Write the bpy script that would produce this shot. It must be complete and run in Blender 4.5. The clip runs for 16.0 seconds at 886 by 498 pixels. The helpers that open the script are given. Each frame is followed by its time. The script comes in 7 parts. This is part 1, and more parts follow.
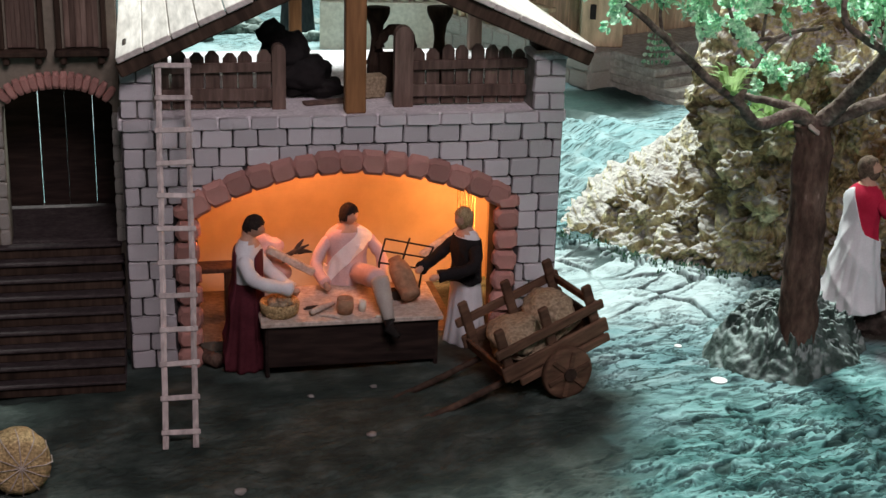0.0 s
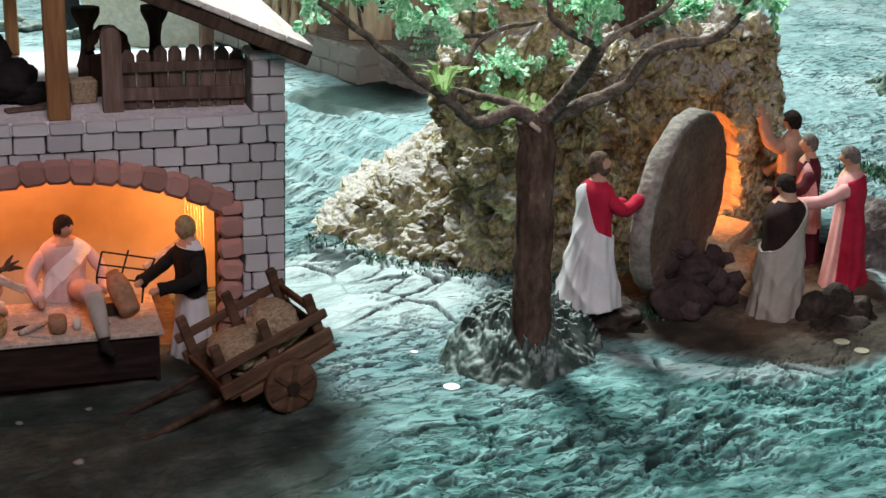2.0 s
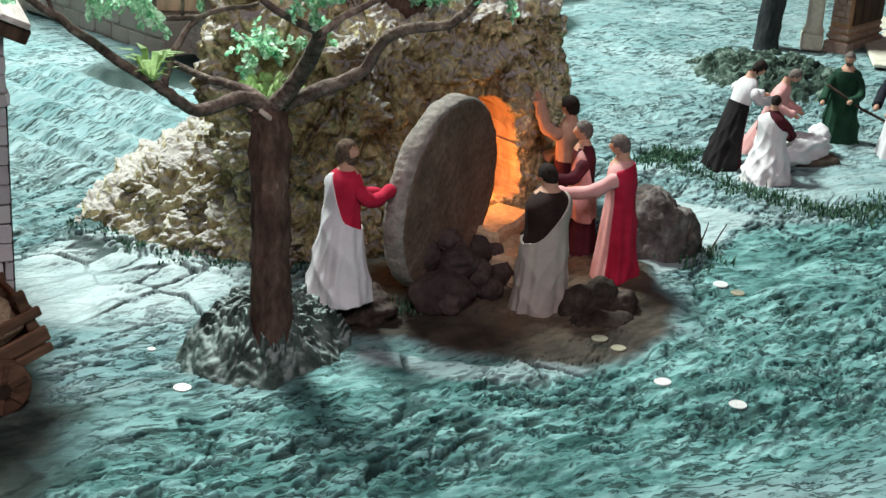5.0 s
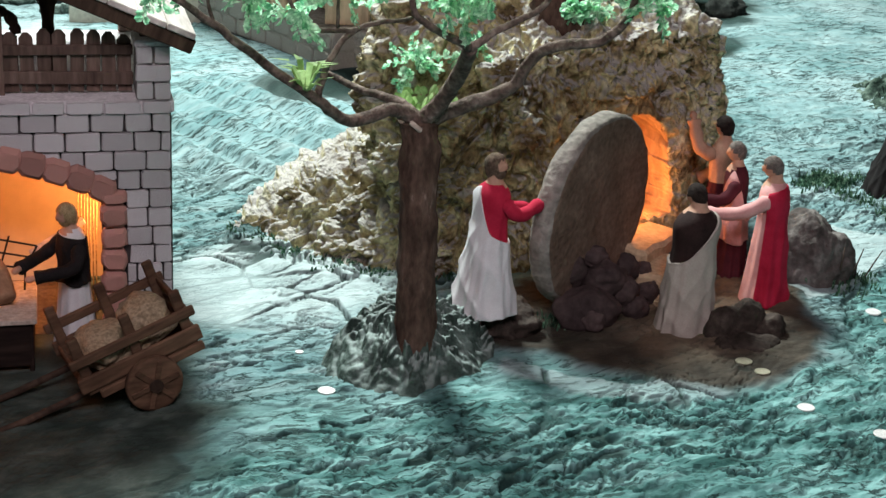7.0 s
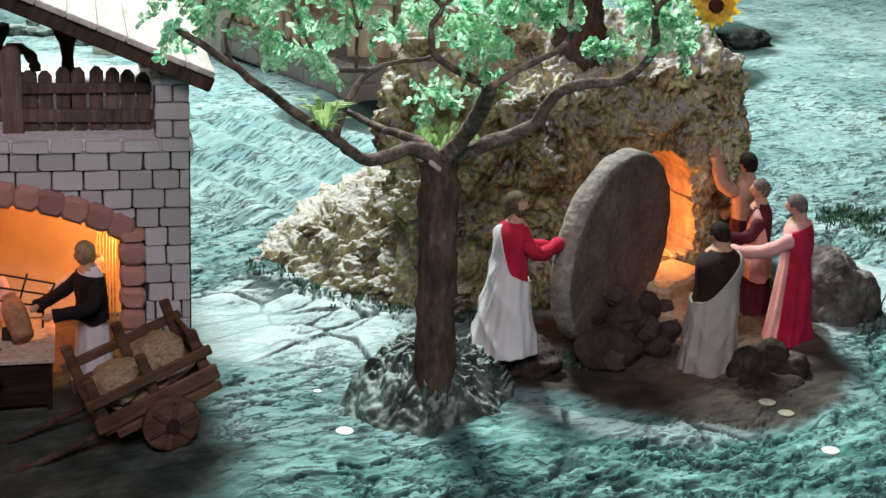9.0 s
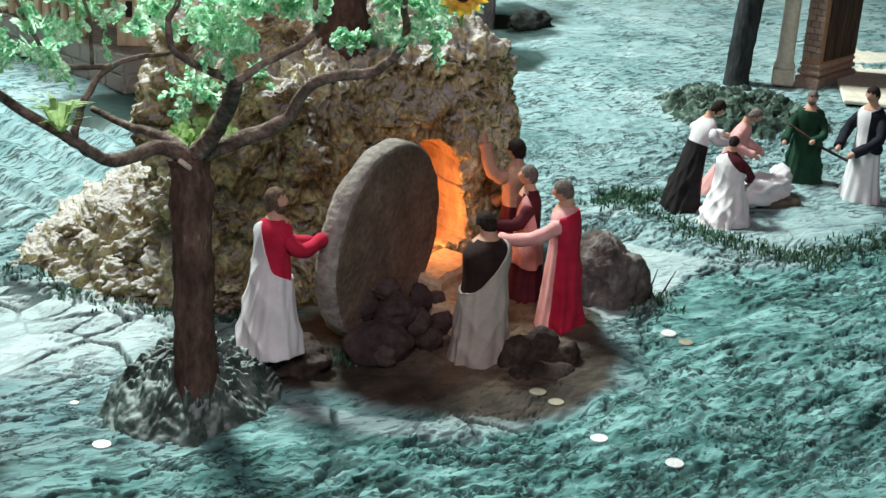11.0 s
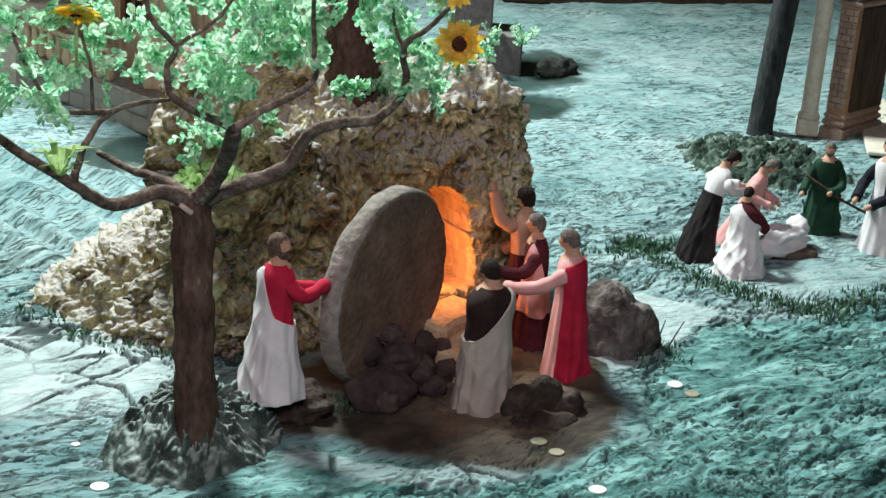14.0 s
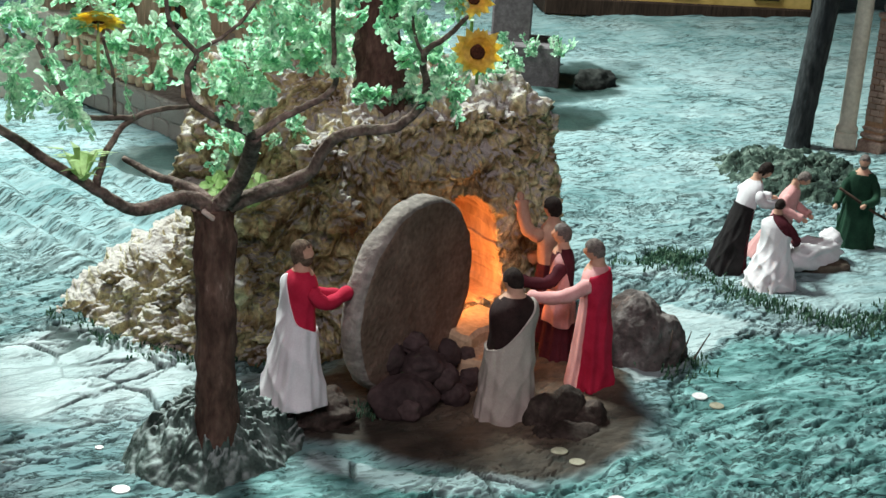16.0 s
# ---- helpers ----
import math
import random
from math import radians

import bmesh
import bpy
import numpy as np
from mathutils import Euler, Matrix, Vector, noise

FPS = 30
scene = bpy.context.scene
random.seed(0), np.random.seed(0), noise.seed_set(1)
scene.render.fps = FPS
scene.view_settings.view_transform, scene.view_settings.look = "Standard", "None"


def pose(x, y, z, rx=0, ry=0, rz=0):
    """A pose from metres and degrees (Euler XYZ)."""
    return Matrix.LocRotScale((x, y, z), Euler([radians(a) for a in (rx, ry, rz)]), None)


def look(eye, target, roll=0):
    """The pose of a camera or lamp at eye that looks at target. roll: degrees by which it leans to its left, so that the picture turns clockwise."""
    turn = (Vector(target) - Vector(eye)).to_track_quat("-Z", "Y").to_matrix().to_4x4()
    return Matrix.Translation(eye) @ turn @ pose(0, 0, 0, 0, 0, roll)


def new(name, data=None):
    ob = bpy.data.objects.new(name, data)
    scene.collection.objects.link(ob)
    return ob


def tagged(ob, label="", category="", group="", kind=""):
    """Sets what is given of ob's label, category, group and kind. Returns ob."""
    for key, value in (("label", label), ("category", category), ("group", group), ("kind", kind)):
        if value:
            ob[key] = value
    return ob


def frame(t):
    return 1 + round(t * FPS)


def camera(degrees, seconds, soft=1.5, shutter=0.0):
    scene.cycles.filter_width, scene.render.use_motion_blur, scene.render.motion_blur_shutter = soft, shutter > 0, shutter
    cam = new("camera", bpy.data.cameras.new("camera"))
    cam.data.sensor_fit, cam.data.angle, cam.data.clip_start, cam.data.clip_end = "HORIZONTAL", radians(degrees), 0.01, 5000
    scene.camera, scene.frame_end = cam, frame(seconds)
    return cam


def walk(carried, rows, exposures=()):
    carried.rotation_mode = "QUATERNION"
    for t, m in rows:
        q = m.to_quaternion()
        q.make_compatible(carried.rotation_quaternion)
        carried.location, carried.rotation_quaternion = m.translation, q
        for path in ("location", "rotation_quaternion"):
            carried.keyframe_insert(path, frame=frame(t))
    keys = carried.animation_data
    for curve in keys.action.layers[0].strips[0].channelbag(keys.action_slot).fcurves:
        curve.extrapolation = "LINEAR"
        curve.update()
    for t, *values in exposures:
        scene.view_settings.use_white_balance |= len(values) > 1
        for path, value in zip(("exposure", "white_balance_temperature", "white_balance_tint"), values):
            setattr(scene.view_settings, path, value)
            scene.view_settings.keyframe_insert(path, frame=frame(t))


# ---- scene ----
cam = camera(34.0, 16.0)
PATH = [
    (0, (-0.162, 0.082, 0.681), (0.23, 1.926, 0.014), 1.7),
    (0.5, (-0.135, 0.068, 0.683), (0.266, 1.907, 0.007), 1.9),
    (1, (-0.113, 0.092, 0.68), (0.333, 1.923, 0.012), 1.9),
    (1.4, (-0.083, 0.118, 0.674), (0.441, 1.93, 0.009), 1.7),
    (1.5, (-0.077, 0.124, 0.678), (0.474, 1.925, 0.004), 1.7),
    (2, (-0.026, 0.115, 0.682), (0.582, 1.897, 0.008), 2.1),
    (2.5, (0.036, 0.095, 0.69), (0.66, 1.878, 0.031), 3.8),
    (3, (0.071, 0.101, 0.695), (0.682, 1.898, 0.064), 3.5),
    (3.5, (0.1, 0.132, 0.687), (0.796, 1.89, 0.034), 3.3),
    (3.7, (0.104, 0.135, 0.689), (0.867, 1.85, 0.001), 4.1),
    (5.8, (0.19, 0.131, 0.695), (0.849, 1.876, -0.027), 3.7),
    (6, (0.187, 0.129, 0.697), (0.819, 1.883, -0.025), 3.7),
    (6.5, (0.18, 0.116, 0.694), (0.726, 1.909, -0.005), 3.4),
    (7, (0.182, 0.111, 0.695), (0.693, 1.912, -0.009), 3.4),
    (7.5, (0.186, 0.11, 0.691), (0.665, 1.927, 0.006), 3.0),
    (8, (0.186, 0.115, 0.694), (0.652, 1.942, 0.025), 2.9),
    (8.2, (0.183, 0.119, 0.696), (0.648, 1.945, 0.025), 2.9),
    (10.3, (0.223, 0.141, 0.712), (0.867, 1.918, 0.06), 4.7),
    (10.5, (0.229, 0.153, 0.711), (0.918, 1.914, 0.061), 4.6),
    (11, (0.254, 0.154, 0.709), (0.978, 1.888, 0.025), 3.8),
    (11.5, (0.287, 0.143, 0.712), (1.018, 1.867, 0.011), 3.9),
    (12, (0.302, 0.137, 0.712), (1.011, 1.879, 0.033), 3.7),
    (12.5, (0.3, 0.142, 0.713), (0.991, 1.896, 0.045), 3.8),
    (13, (0.301, 0.139, 0.715), (0.995, 1.897, 0.06), 4.0),
    (13.5, (0.294, 0.138, 0.717), (0.977, 1.902, 0.069), 3.9),
    (14, (0.293, 0.139, 0.716), (0.966, 1.914, 0.085), 4.0),
    (14.5, (0.291, 0.142, 0.714), (0.956, 1.919, 0.082), 3.9),
    (15, (0.296, 0.138, 0.715), (0.954, 1.918, 0.082), 4.0),
    (15.5, (0.305, 0.135, 0.714), (0.951, 1.92, 0.083), 3.9),
    (16, (0.318, 0.126, 0.714), (0.928, 1.927, 0.096), 3.9),
]
walk(cam, [(t, look(eye, target, roll)) for t, eye, target, roll in PATH])

# ---- world and lights ----
world = bpy.data.worlds.new("hall_air")
scene.world = world
world.use_nodes = True
world.node_tree.nodes["Background"].inputs[0].default_value = (0.55, 0.62, 0.62, 1)
world.node_tree.nodes["Background"].inputs[1].default_value = 0.003


def lamp(name, kind, m, watts, colour, size, shape=""):
    data = bpy.data.lights.new(name, kind)
    data.energy, data.color = watts, colour
    if kind == "AREA":
        data.size = size
    else:
        data.shadow_soft_size = size
    ob = new(name, data)
    ob.matrix_world = m
    return data


KEY = (0.32, 3.35, 2.6)
stage = lamp("stage_lamp", "SPOT", look(KEY, (1.0, 2.5, 0.0)), 955, (0.90, 1.0, 0.97), 0.32)
stage.spot_size, stage.spot_blend = radians(104), 1.0
# Unseen fill added in front; stands in for the hall's general light.
lamp("hall_fill", "AREA", look((0.12, -0.20, 1.75), (0.35, 1.65, 0.15)), 26.8, (1.0, 0.85, 0.93), 0.7)
lamp("workshop_bulb", "POINT", pose(0.249, 1.700, 0.155), 0.95, (1.0, 0.36, 0.11), 0.012)
lamp("workshop_bulb", "POINT", pose(0.00, 1.715, 0.205), 0.62, (1.0, 0.29, 0.09), 0.012)
lamp("cave_bulb", "POINT", pose(0.888, 1.732, 0.135), 0.50, (1.0, 0.38, 0.12), 0.015)

# ---- materials ----


def material(name, stops, scale=20.0, rough=0.85, bump=0.3, bump_scale=None, metal=0.0, detail=6.0, stretch=(1, 1, 1), spread=0.0, fine=0.0, coords="Object", relief=0.002, spec=0.16, thin=0.0):
    """A painted or natural surface: a colour ramp over noise, a second finer noise, relief, and a shift of value from piece to piece."""
    m = bpy.data.materials.new(name)
    m.use_nodes = True
    n, l = m.node_tree.nodes, m.node_tree.links
    b = n["Principled BSDF"]
    b.inputs["Roughness"].default_value, b.inputs["Metallic"].default_value = rough, metal
    b.inputs["Specular IOR Level"].default_value = spec
    tc, mp = n.new("ShaderNodeTexCoord"), n.new("ShaderNodeMapping")
    mp.inputs["Scale"].default_value = stretch
    l.new(tc.outputs[coords], mp.inputs[0])
    info = n.new("ShaderNodeObjectInfo")
    shift = n.new("ShaderNodeVectorMath")
    shift.operation = "MULTIPLY_ADD"
    shift.inputs[1].default_value = (7.3, 3.1, 5.7)
    l.new(info.outputs["Random"], shift.inputs[0])
    l.new(mp.outputs[0], shift.inputs[2])
    no = n.new("ShaderNodeTexNoise")
    no.inputs["Scale"].default_value, no.inputs["Detail"].default_value, no.inputs["Roughness"].default_value = scale, detail, 0.62
    l.new(shift.outputs[0], no.inputs["Vector"])
    ramp = n.new("ShaderNodeValToRGB")
    e = ramp.color_ramp.elements
    for i, (p, c) in enumerate(stops):
        x = e[i] if i < 2 else e.new(p)
        x.position, x.color = p, (*c, 1)
    l.new(no.outputs["Fac"], ramp.inputs[0])
    n2 = n.new("ShaderNodeTexNoise")
    n2.inputs["Scale"].default_value, n2.inputs["Detail"].default_value = bump_scale or scale * 4, 5
    l.new(shift.outputs[0], n2.inputs["Vector"])
    val = n.new("ShaderNodeHueSaturation")
    rng = n.new("ShaderNodeMapRange")
    rng.inputs["To Min"].default_value, rng.inputs["To Max"].default_value = 1 - spread, 1 + spread
    l.new(info.outputs["Random"], rng.inputs[0])
    mul = n.new("ShaderNodeMapRange")
    mul.inputs["From Min"].default_value, mul.inputs["From Max"].default_value = 0.3, 0.7
    mul.inputs["To Min"].default_value, mul.inputs["To Max"].default_value = 1 - fine, 1 + fine
    l.new(n2.outputs["Fac"], mul.inputs[0])
    both = n.new("ShaderNodeMath")
    both.operation = "MULTIPLY"
    l.new(rng.outputs[0], both.inputs[0]), l.new(mul.outputs[0], both.inputs[1])
    l.new(both.outputs[0], val.inputs["Value"])
    l.new(ramp.outputs[0], val.inputs["Color"])
    l.new(val.outputs[0], b.inputs["Base Color"])
    bp = n.new("ShaderNodeBump")
    bp.inputs["Strength"].default_value, bp.inputs["Distance"].default_value = bump, relief
    l.new(n2.outputs["Fac"], bp.inputs["Height"])
    l.new(bp.outputs[0], b.inputs["Normal"])
    if thin:
        tl, mx = n.new("ShaderNodeBsdfTranslucent"), n.new("ShaderNodeMixShader")
        mx.inputs[0].default_value = thin
        l.new(val.outputs[0], tl.inputs[0])
        l.new(b.outputs[0], mx.inputs[1]), l.new(tl.outputs[0], mx.inputs[2])
        l.new(mx.outputs[0], n["Material Output"].inputs[0])
    return m


M = {}
M["mortar"] = material("dark_mortar", [(0.3, (0.028, 0.024, 0.024)), (0.7, (0.075, 0.066, 0.064))], 60, fine=0.3)
M["block"] = material("painted_stone_block", [(0.3, (0.50, 0.465, 0.475)), (0.55, (0.66, 0.62, 0.63)), (0.8, (0.75, 0.715, 0.72))], 70, bump=0.6, spread=0.14, fine=0.14)
M["brick"] = material("painted_red_brick", [(0.3, (0.36, 0.165, 0.14)), (0.55, (0.54, 0.28, 0.235)), (0.8, (0.64, 0.39, 0.33))], 60, bump=0.6, spread=0.22, fine=0.2)
M["beige"] = material("beige_plaster", [(0.3, (0.145, 0.123, 0.093)), (0.7, (0.238, 0.204, 0.157))], 14, bump=0.4, bump_scale=150, fine=0.12)
M["greywood"] = material("weathered_grey_wood", [(0.3, (0.072, 0.045, 0.035)), (0.6, (0.144, 0.097, 0.078)), (0.8, (0.216, 0.155, 0.130))], 40, stretch=(1, 1, 0.12), bump=0.5, spread=0.2, fine=0.25)
M["ladderwood"] = material("pale_ladder_wood", [(0.3, (0.38, 0.325, 0.30)), (0.7, (0.56, 0.49, 0.46))], 45, stretch=(1, 1, 0.15), bump=0.5, spread=0.12, fine=0.2)
M["darkwood"] = material("dark_stained_wood", [(0.3, (0.023, 0.014, 0.010)), (0.7, (0.062, 0.039, 0.027))], 40, stretch=(1, 1, 0.12), bump=0.5, spread=0.25, fine=0.3)
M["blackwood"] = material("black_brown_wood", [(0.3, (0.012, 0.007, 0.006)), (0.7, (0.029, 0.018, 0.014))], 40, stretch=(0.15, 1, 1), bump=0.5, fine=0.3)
M["brownwood"] = material("brown_varnished_wood", [(0.3, (0.17, 0.075, 0.03)), (0.7, (0.30, 0.15, 0.065))], 34, stretch=(1, 1, 0.1), bump=0.3, spread=0.12, fine=0.25, rough=0.6)
M["cartwood"] = material("brown_cart_wood", [(0.3, (0.058, 0.031, 0.019)), (0.7, (0.136, 0.078, 0.048))], 40, stretch=(0.25, 1, 1), bump=0.4, spread=0.2, fine=0.25)
M["roofwood"] = material("pale_roof_boards", [(0.3, (0.46, 0.41, 0.37)), (0.6, (0.62, 0.565, 0.52)), (0.8, (0.72, 0.67, 0.625))], 30, stretch=(1, 0.12, 1), bump=0.5, spread=0.1, fine=0.2)
M["slab"] = material("dark_grey_slate", [(0.3, (0.10, 0.09, 0.092)), (0.7, (0.17, 0.155, 0.16))], 40, bump=0.3, fine=0.15)
M["step"] = material("brown_grey_step", [(0.3, (0.029, 0.022, 0.022)), (0.7, (0.060, 0.047, 0.046))], 50, bump=0.4, fine=0.2, spread=0.1)
M["orangewall"] = material("ochre_inner_plaster", [(0.3, (0.60, 0.50, 0.33)), (0.7, (0.70, 0.60, 0.42))], 9, bump=0.15, fine=0.05)
M["straw"] = material("straw", [(0.3, (0.30, 0.20, 0.09)), (0.6, (0.50, 0.36, 0.18)), (0.8, (0.62, 0.47, 0.26))], 90, bump=0.9, fine=0.4, relief=0.003)
M["sack"] = material("sackcloth", [(0.3, (0.240, 0.180, 0.112)), (0.7, (0.352, 0.276, 0.184))], 90, bump=0.7, fine=0.3)
M["skin"] = material("painted_flesh", [(0.3, (0.42, 0.24, 0.165)), (0.7, (0.52, 0.315, 0.22))], 60, bump=0.1, fine=0.06, rough=0.6)
M["hair"] = material("dark_hair", [(0.3, (0.012, 0.008, 0.007)), (0.7, (0.033, 0.023, 0.018))], 200, bump=0.8, fine=0.3)
M["greyhair"] = material("grey_brown_hair", [(0.3, (0.10, 0.085, 0.075)), (0.7, (0.20, 0.17, 0.15))], 200, bump=0.8, fine=0.3)
M["white"] = material("white_cloth", [(0.3, (0.60, 0.585, 0.59)), (0.7, (0.70, 0.685, 0.69))], 50, bump=0.5, bump_scale=600, fine=0.05, relief=0.0006)
M["greycloth"] = material("grey_white_cloth", [(0.3, (0.36, 0.315, 0.275)), (0.7, (0.46, 0.41, 0.355))], 50, bump=0.5, bump_scale=600, fine=0.06, relief=0.0006)
M["red"] = material("crimson_cloth", [(0.3, (0.35, 0.010, 0.032)), (0.7, (0.48, 0.022, 0.058))], 50, bump=0.5, bump_scale=600, fine=0.08, relief=0.0006)
M["rose"] = material("pale_rose_cloth", [(0.3, (0.54, 0.36, 0.34)), (0.7, (0.67, 0.47, 0.45))], 50, bump=0.5, bump_scale=600, fine=0.06, relief=0.0006)
M["palerose"] = material("pale_rose_band", [(0.3, (0.74, 0.68, 0.66)), (0.7, (0.82, 0.77, 0.75))], 50, bump=0.5, bump_scale=600, fine=0.05, relief=0.0006)
M["fairhair"] = material("fair_hair", [(0.3, (0.26, 0.18, 0.09)), (0.7, (0.42, 0.31, 0.17))], 200, bump=0.8, fine=0.3)
M["brownhair"] = material("brown_hair", [(0.3, (0.05, 0.032, 0.022)), (0.7, (0.19, 0.135, 0.095))], 200, bump=0.8, fine=0.3)
M["dullcoin"] = material("tarnished_coin", [(0.3, (0.20, 0.19, 0.13)), (0.7, (0.34, 0.32, 0.24))], 150, metal=0.2, rough=0.6, bump=0.2, fine=0.1)
M["maroon"] = material("maroon_cloth", [(0.3, (0.049, 0.009, 0.013)), (0.7, (0.090, 0.018, 0.026))], 50, bump=0.5, bump_scale=600, fine=0.1, relief=0.0006)
M["pink"] = material("pink_cloth", [(0.3, (0.56, 0.27, 0.255)), (0.7, (0.70, 0.39, 0.37))], 50, bump=0.5, bump_scale=600, fine=0.06, relief=0.0006)
M["black"] = material("black_cloth", [(0.3, (0.008, 0.007, 0.007)), (0.7, (0.019, 0.016, 0.016))], 50, bump=0.5, bump_scale=600, fine=0.2, relief=0.0006)
M["brown"] = material("dark_brown_cloth", [(0.3, (0.016, 0.009, 0.008)), (0.7, (0.036, 0.019, 0.017))], 50, bump=0.5, bump_scale=600, fine=0.2, relief=0.0006)
M["green"] = material("dark_green_cloth", [(0.3, (0.007, 0.028, 0.016)), (0.7, (0.017, 0.056, 0.031))], 50, bump=0.5, bump_scale=600, fine=0.15, relief=0.0006)
M["navy"] = material("blue_black_cloth", [(0.3, (0.007, 0.008, 0.013)), (0.7, (0.016, 0.018, 0.026))], 50, bump=0.5, bump_scale=600, fine=0.2, relief=0.0006)
M["rock"] = material("tufa_rock", [(0.34, (0.130, 0.090, 0.046)), (0.44, (0.342, 0.271, 0.136)), (0.55, (0.543, 0.476, 0.262)), (0.68, (0.708, 0.661, 0.425))], 26, bump=1.0, bump_scale=125, fine=0.5, relief=0.009)
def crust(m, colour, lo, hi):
    """A pale colour on what faces up: plaster crust together with painted top light."""
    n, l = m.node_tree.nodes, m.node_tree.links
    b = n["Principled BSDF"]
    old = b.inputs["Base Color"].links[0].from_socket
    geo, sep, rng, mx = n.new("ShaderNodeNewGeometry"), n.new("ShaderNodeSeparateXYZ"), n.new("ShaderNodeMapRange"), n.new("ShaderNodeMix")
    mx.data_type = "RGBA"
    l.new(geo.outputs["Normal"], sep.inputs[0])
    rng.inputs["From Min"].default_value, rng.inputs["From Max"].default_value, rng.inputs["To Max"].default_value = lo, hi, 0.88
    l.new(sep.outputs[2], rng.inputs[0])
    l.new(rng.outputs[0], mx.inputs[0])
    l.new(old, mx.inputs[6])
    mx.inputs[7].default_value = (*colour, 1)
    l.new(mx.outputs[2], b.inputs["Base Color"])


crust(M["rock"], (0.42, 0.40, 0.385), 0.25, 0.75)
M["cave"] = material("cave_clay", [(0.3, (0.36, 0.22, 0.12)), (0.7, (0.52, 0.34, 0.20))], 40, bump=1.0, bump_scale=110, stretch=(1, 1, 0.3), fine=0.2, relief=0.004)
M["millstone"] = material("brown_grey_millstone", [(0.3, (0.11, 0.072, 0.052)), (0.6, (0.185, 0.128, 0.095)), (0.8, (0.27, 0.20, 0.152))], 24, bump=0.9, bump_scale=160, fine=0.28, relief=0.0025)
M["millrim"] = material("grey_hewn_rim", [(0.3, (0.176, 0.152, 0.132)), (0.6, (0.264, 0.236, 0.208)), (0.8, (0.352, 0.320, 0.288))], 40, bump=0.9, bump_scale=130, fine=0.28, relief=0.003)
M["boulder"] = material("purple_brown_boulder", [(0.3, (0.027, 0.019, 0.019)), (0.7, (0.080, 0.057, 0.054))], 30, bump=0.35, bump_scale=150, fine=0.25, spread=0.15)
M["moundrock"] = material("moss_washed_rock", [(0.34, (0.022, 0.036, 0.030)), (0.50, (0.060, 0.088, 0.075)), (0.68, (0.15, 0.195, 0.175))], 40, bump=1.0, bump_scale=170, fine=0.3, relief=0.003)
# Pale tops on the mound: dusting plus light from above, in the colour.
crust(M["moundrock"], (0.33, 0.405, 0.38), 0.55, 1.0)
M["heapmoss"] = material("black_green_moss", [(0.34, (0.006, 0.013, 0.010)), (0.50, (0.034, 0.058, 0.044)), (0.66, (0.150, 0.203, 0.165))], 40, bump=0.9, bump_scale=150, fine=0.35, relief=0.004)
M["darkstone"] = material("dark_earth_stone", [(0.3, (0.022, 0.017, 0.013)), (0.55, (0.051, 0.039, 0.032)), (0.75, (0.094, 0.075, 0.063))], 34, bump=0.8, bump_scale=170, fine=0.35, spread=0.15, relief=0.003)
M["sill"] = material("tawny_sill_stone", [(0.3, (0.40, 0.29, 0.18)), (0.7, (0.58, 0.44, 0.29))], 40, bump=0.8, bump_scale=150, fine=0.2, relief=0.002)
M["greyrock"] = material("grey_brown_rock", [(0.3, (0.053, 0.044, 0.039)), (0.55, (0.112, 0.098, 0.090)), (0.75, (0.225, 0.210, 0.195))], 36, bump=1.0, bump_scale=120, fine=0.35, relief=0.005)
M["earth"] = material("brown_earth", [(0.3, (0.065, 0.052, 0.038)), (0.7, (0.15, 0.12, 0.09))], 30, bump=0.9, bump_scale=160, fine=0.25)
# Near black, to put the far shade into the rocks' colour.
M["blackearth"] = material("black_shade_earth", [(0.3, (0.010, 0.012, 0.011)), (0.7, (0.035, 0.038, 0.034))], 30, bump=0.9, bump_scale=120, fine=0.3)
M["bark"] = material("brown_bark", [(0.34, (0.047, 0.027, 0.020)), (0.56, (0.098, 0.060, 0.044)), (0.66, (0.136, 0.089, 0.068)), (0.73, (0.289, 0.212, 0.170))], 70, stretch=(1, 1, 0.4), bump=0.7, bump_scale=210, fine=0.3, relief=0.003)
M["limbbark"] = material("brown_limb_bark", [(0.3, (0.06, 0.041, 0.033)), (0.55, (0.17, 0.125, 0.102)), (0.8, (0.36, 0.29, 0.245))], 70, bump=1.0, bump_scale=220, fine=0.35, relief=0.003)
M["twig"] = material("dark_twig_bark", [(0.3, (0.03, 0.02, 0.015)), (0.7, (0.13, 0.093, 0.072))], 60, bump=0.8, bump_scale=200, fine=0.3)
M["cutwood"] = material("pale_cut_wood", [(0.3, (0.38, 0.30, 0.24)), (0.7, (0.58, 0.50, 0.43))], 60, fine=0.15)
M["leaf"] = material("mint_green_leaf", [(0.34, (0.10, 0.36, 0.19)), (0.46, (0.33, 0.67, 0.42)), (0.60, (0.74, 0.94, 0.74))], 80, bump=0.2, fine=0.25, rough=0.5, thin=0.65)
M["limeleaf"] = material("lime_green_leaf", [(0.3, (0.28, 0.46, 0.15)), (0.7, (0.56, 0.70, 0.36))], 30, bump=0.2, fine=0.2, rough=0.5, thin=0.4)
M["grass"] = material("dark_grass", [(0.36, (0.014, 0.040, 0.026)), (0.52, (0.05, 0.115, 0.07)), (0.66, (0.20, 0.32, 0.21))], 90, fine=0.3, thin=0.3)
M["petal"] = material("sunflower_yellow", [(0.3, (0.86, 0.64, 0.08)), (0.7, (0.94, 0.84, 0.34))], 60, fine=0.15, rough=0.6, thin=0.75)
M["seed"] = material("sunflower_brown", [(0.3, (0.03, 0.012, 0.006)), (0.7, (0.10, 0.035, 0.016))], 200, bump=1.0, fine=0.4)
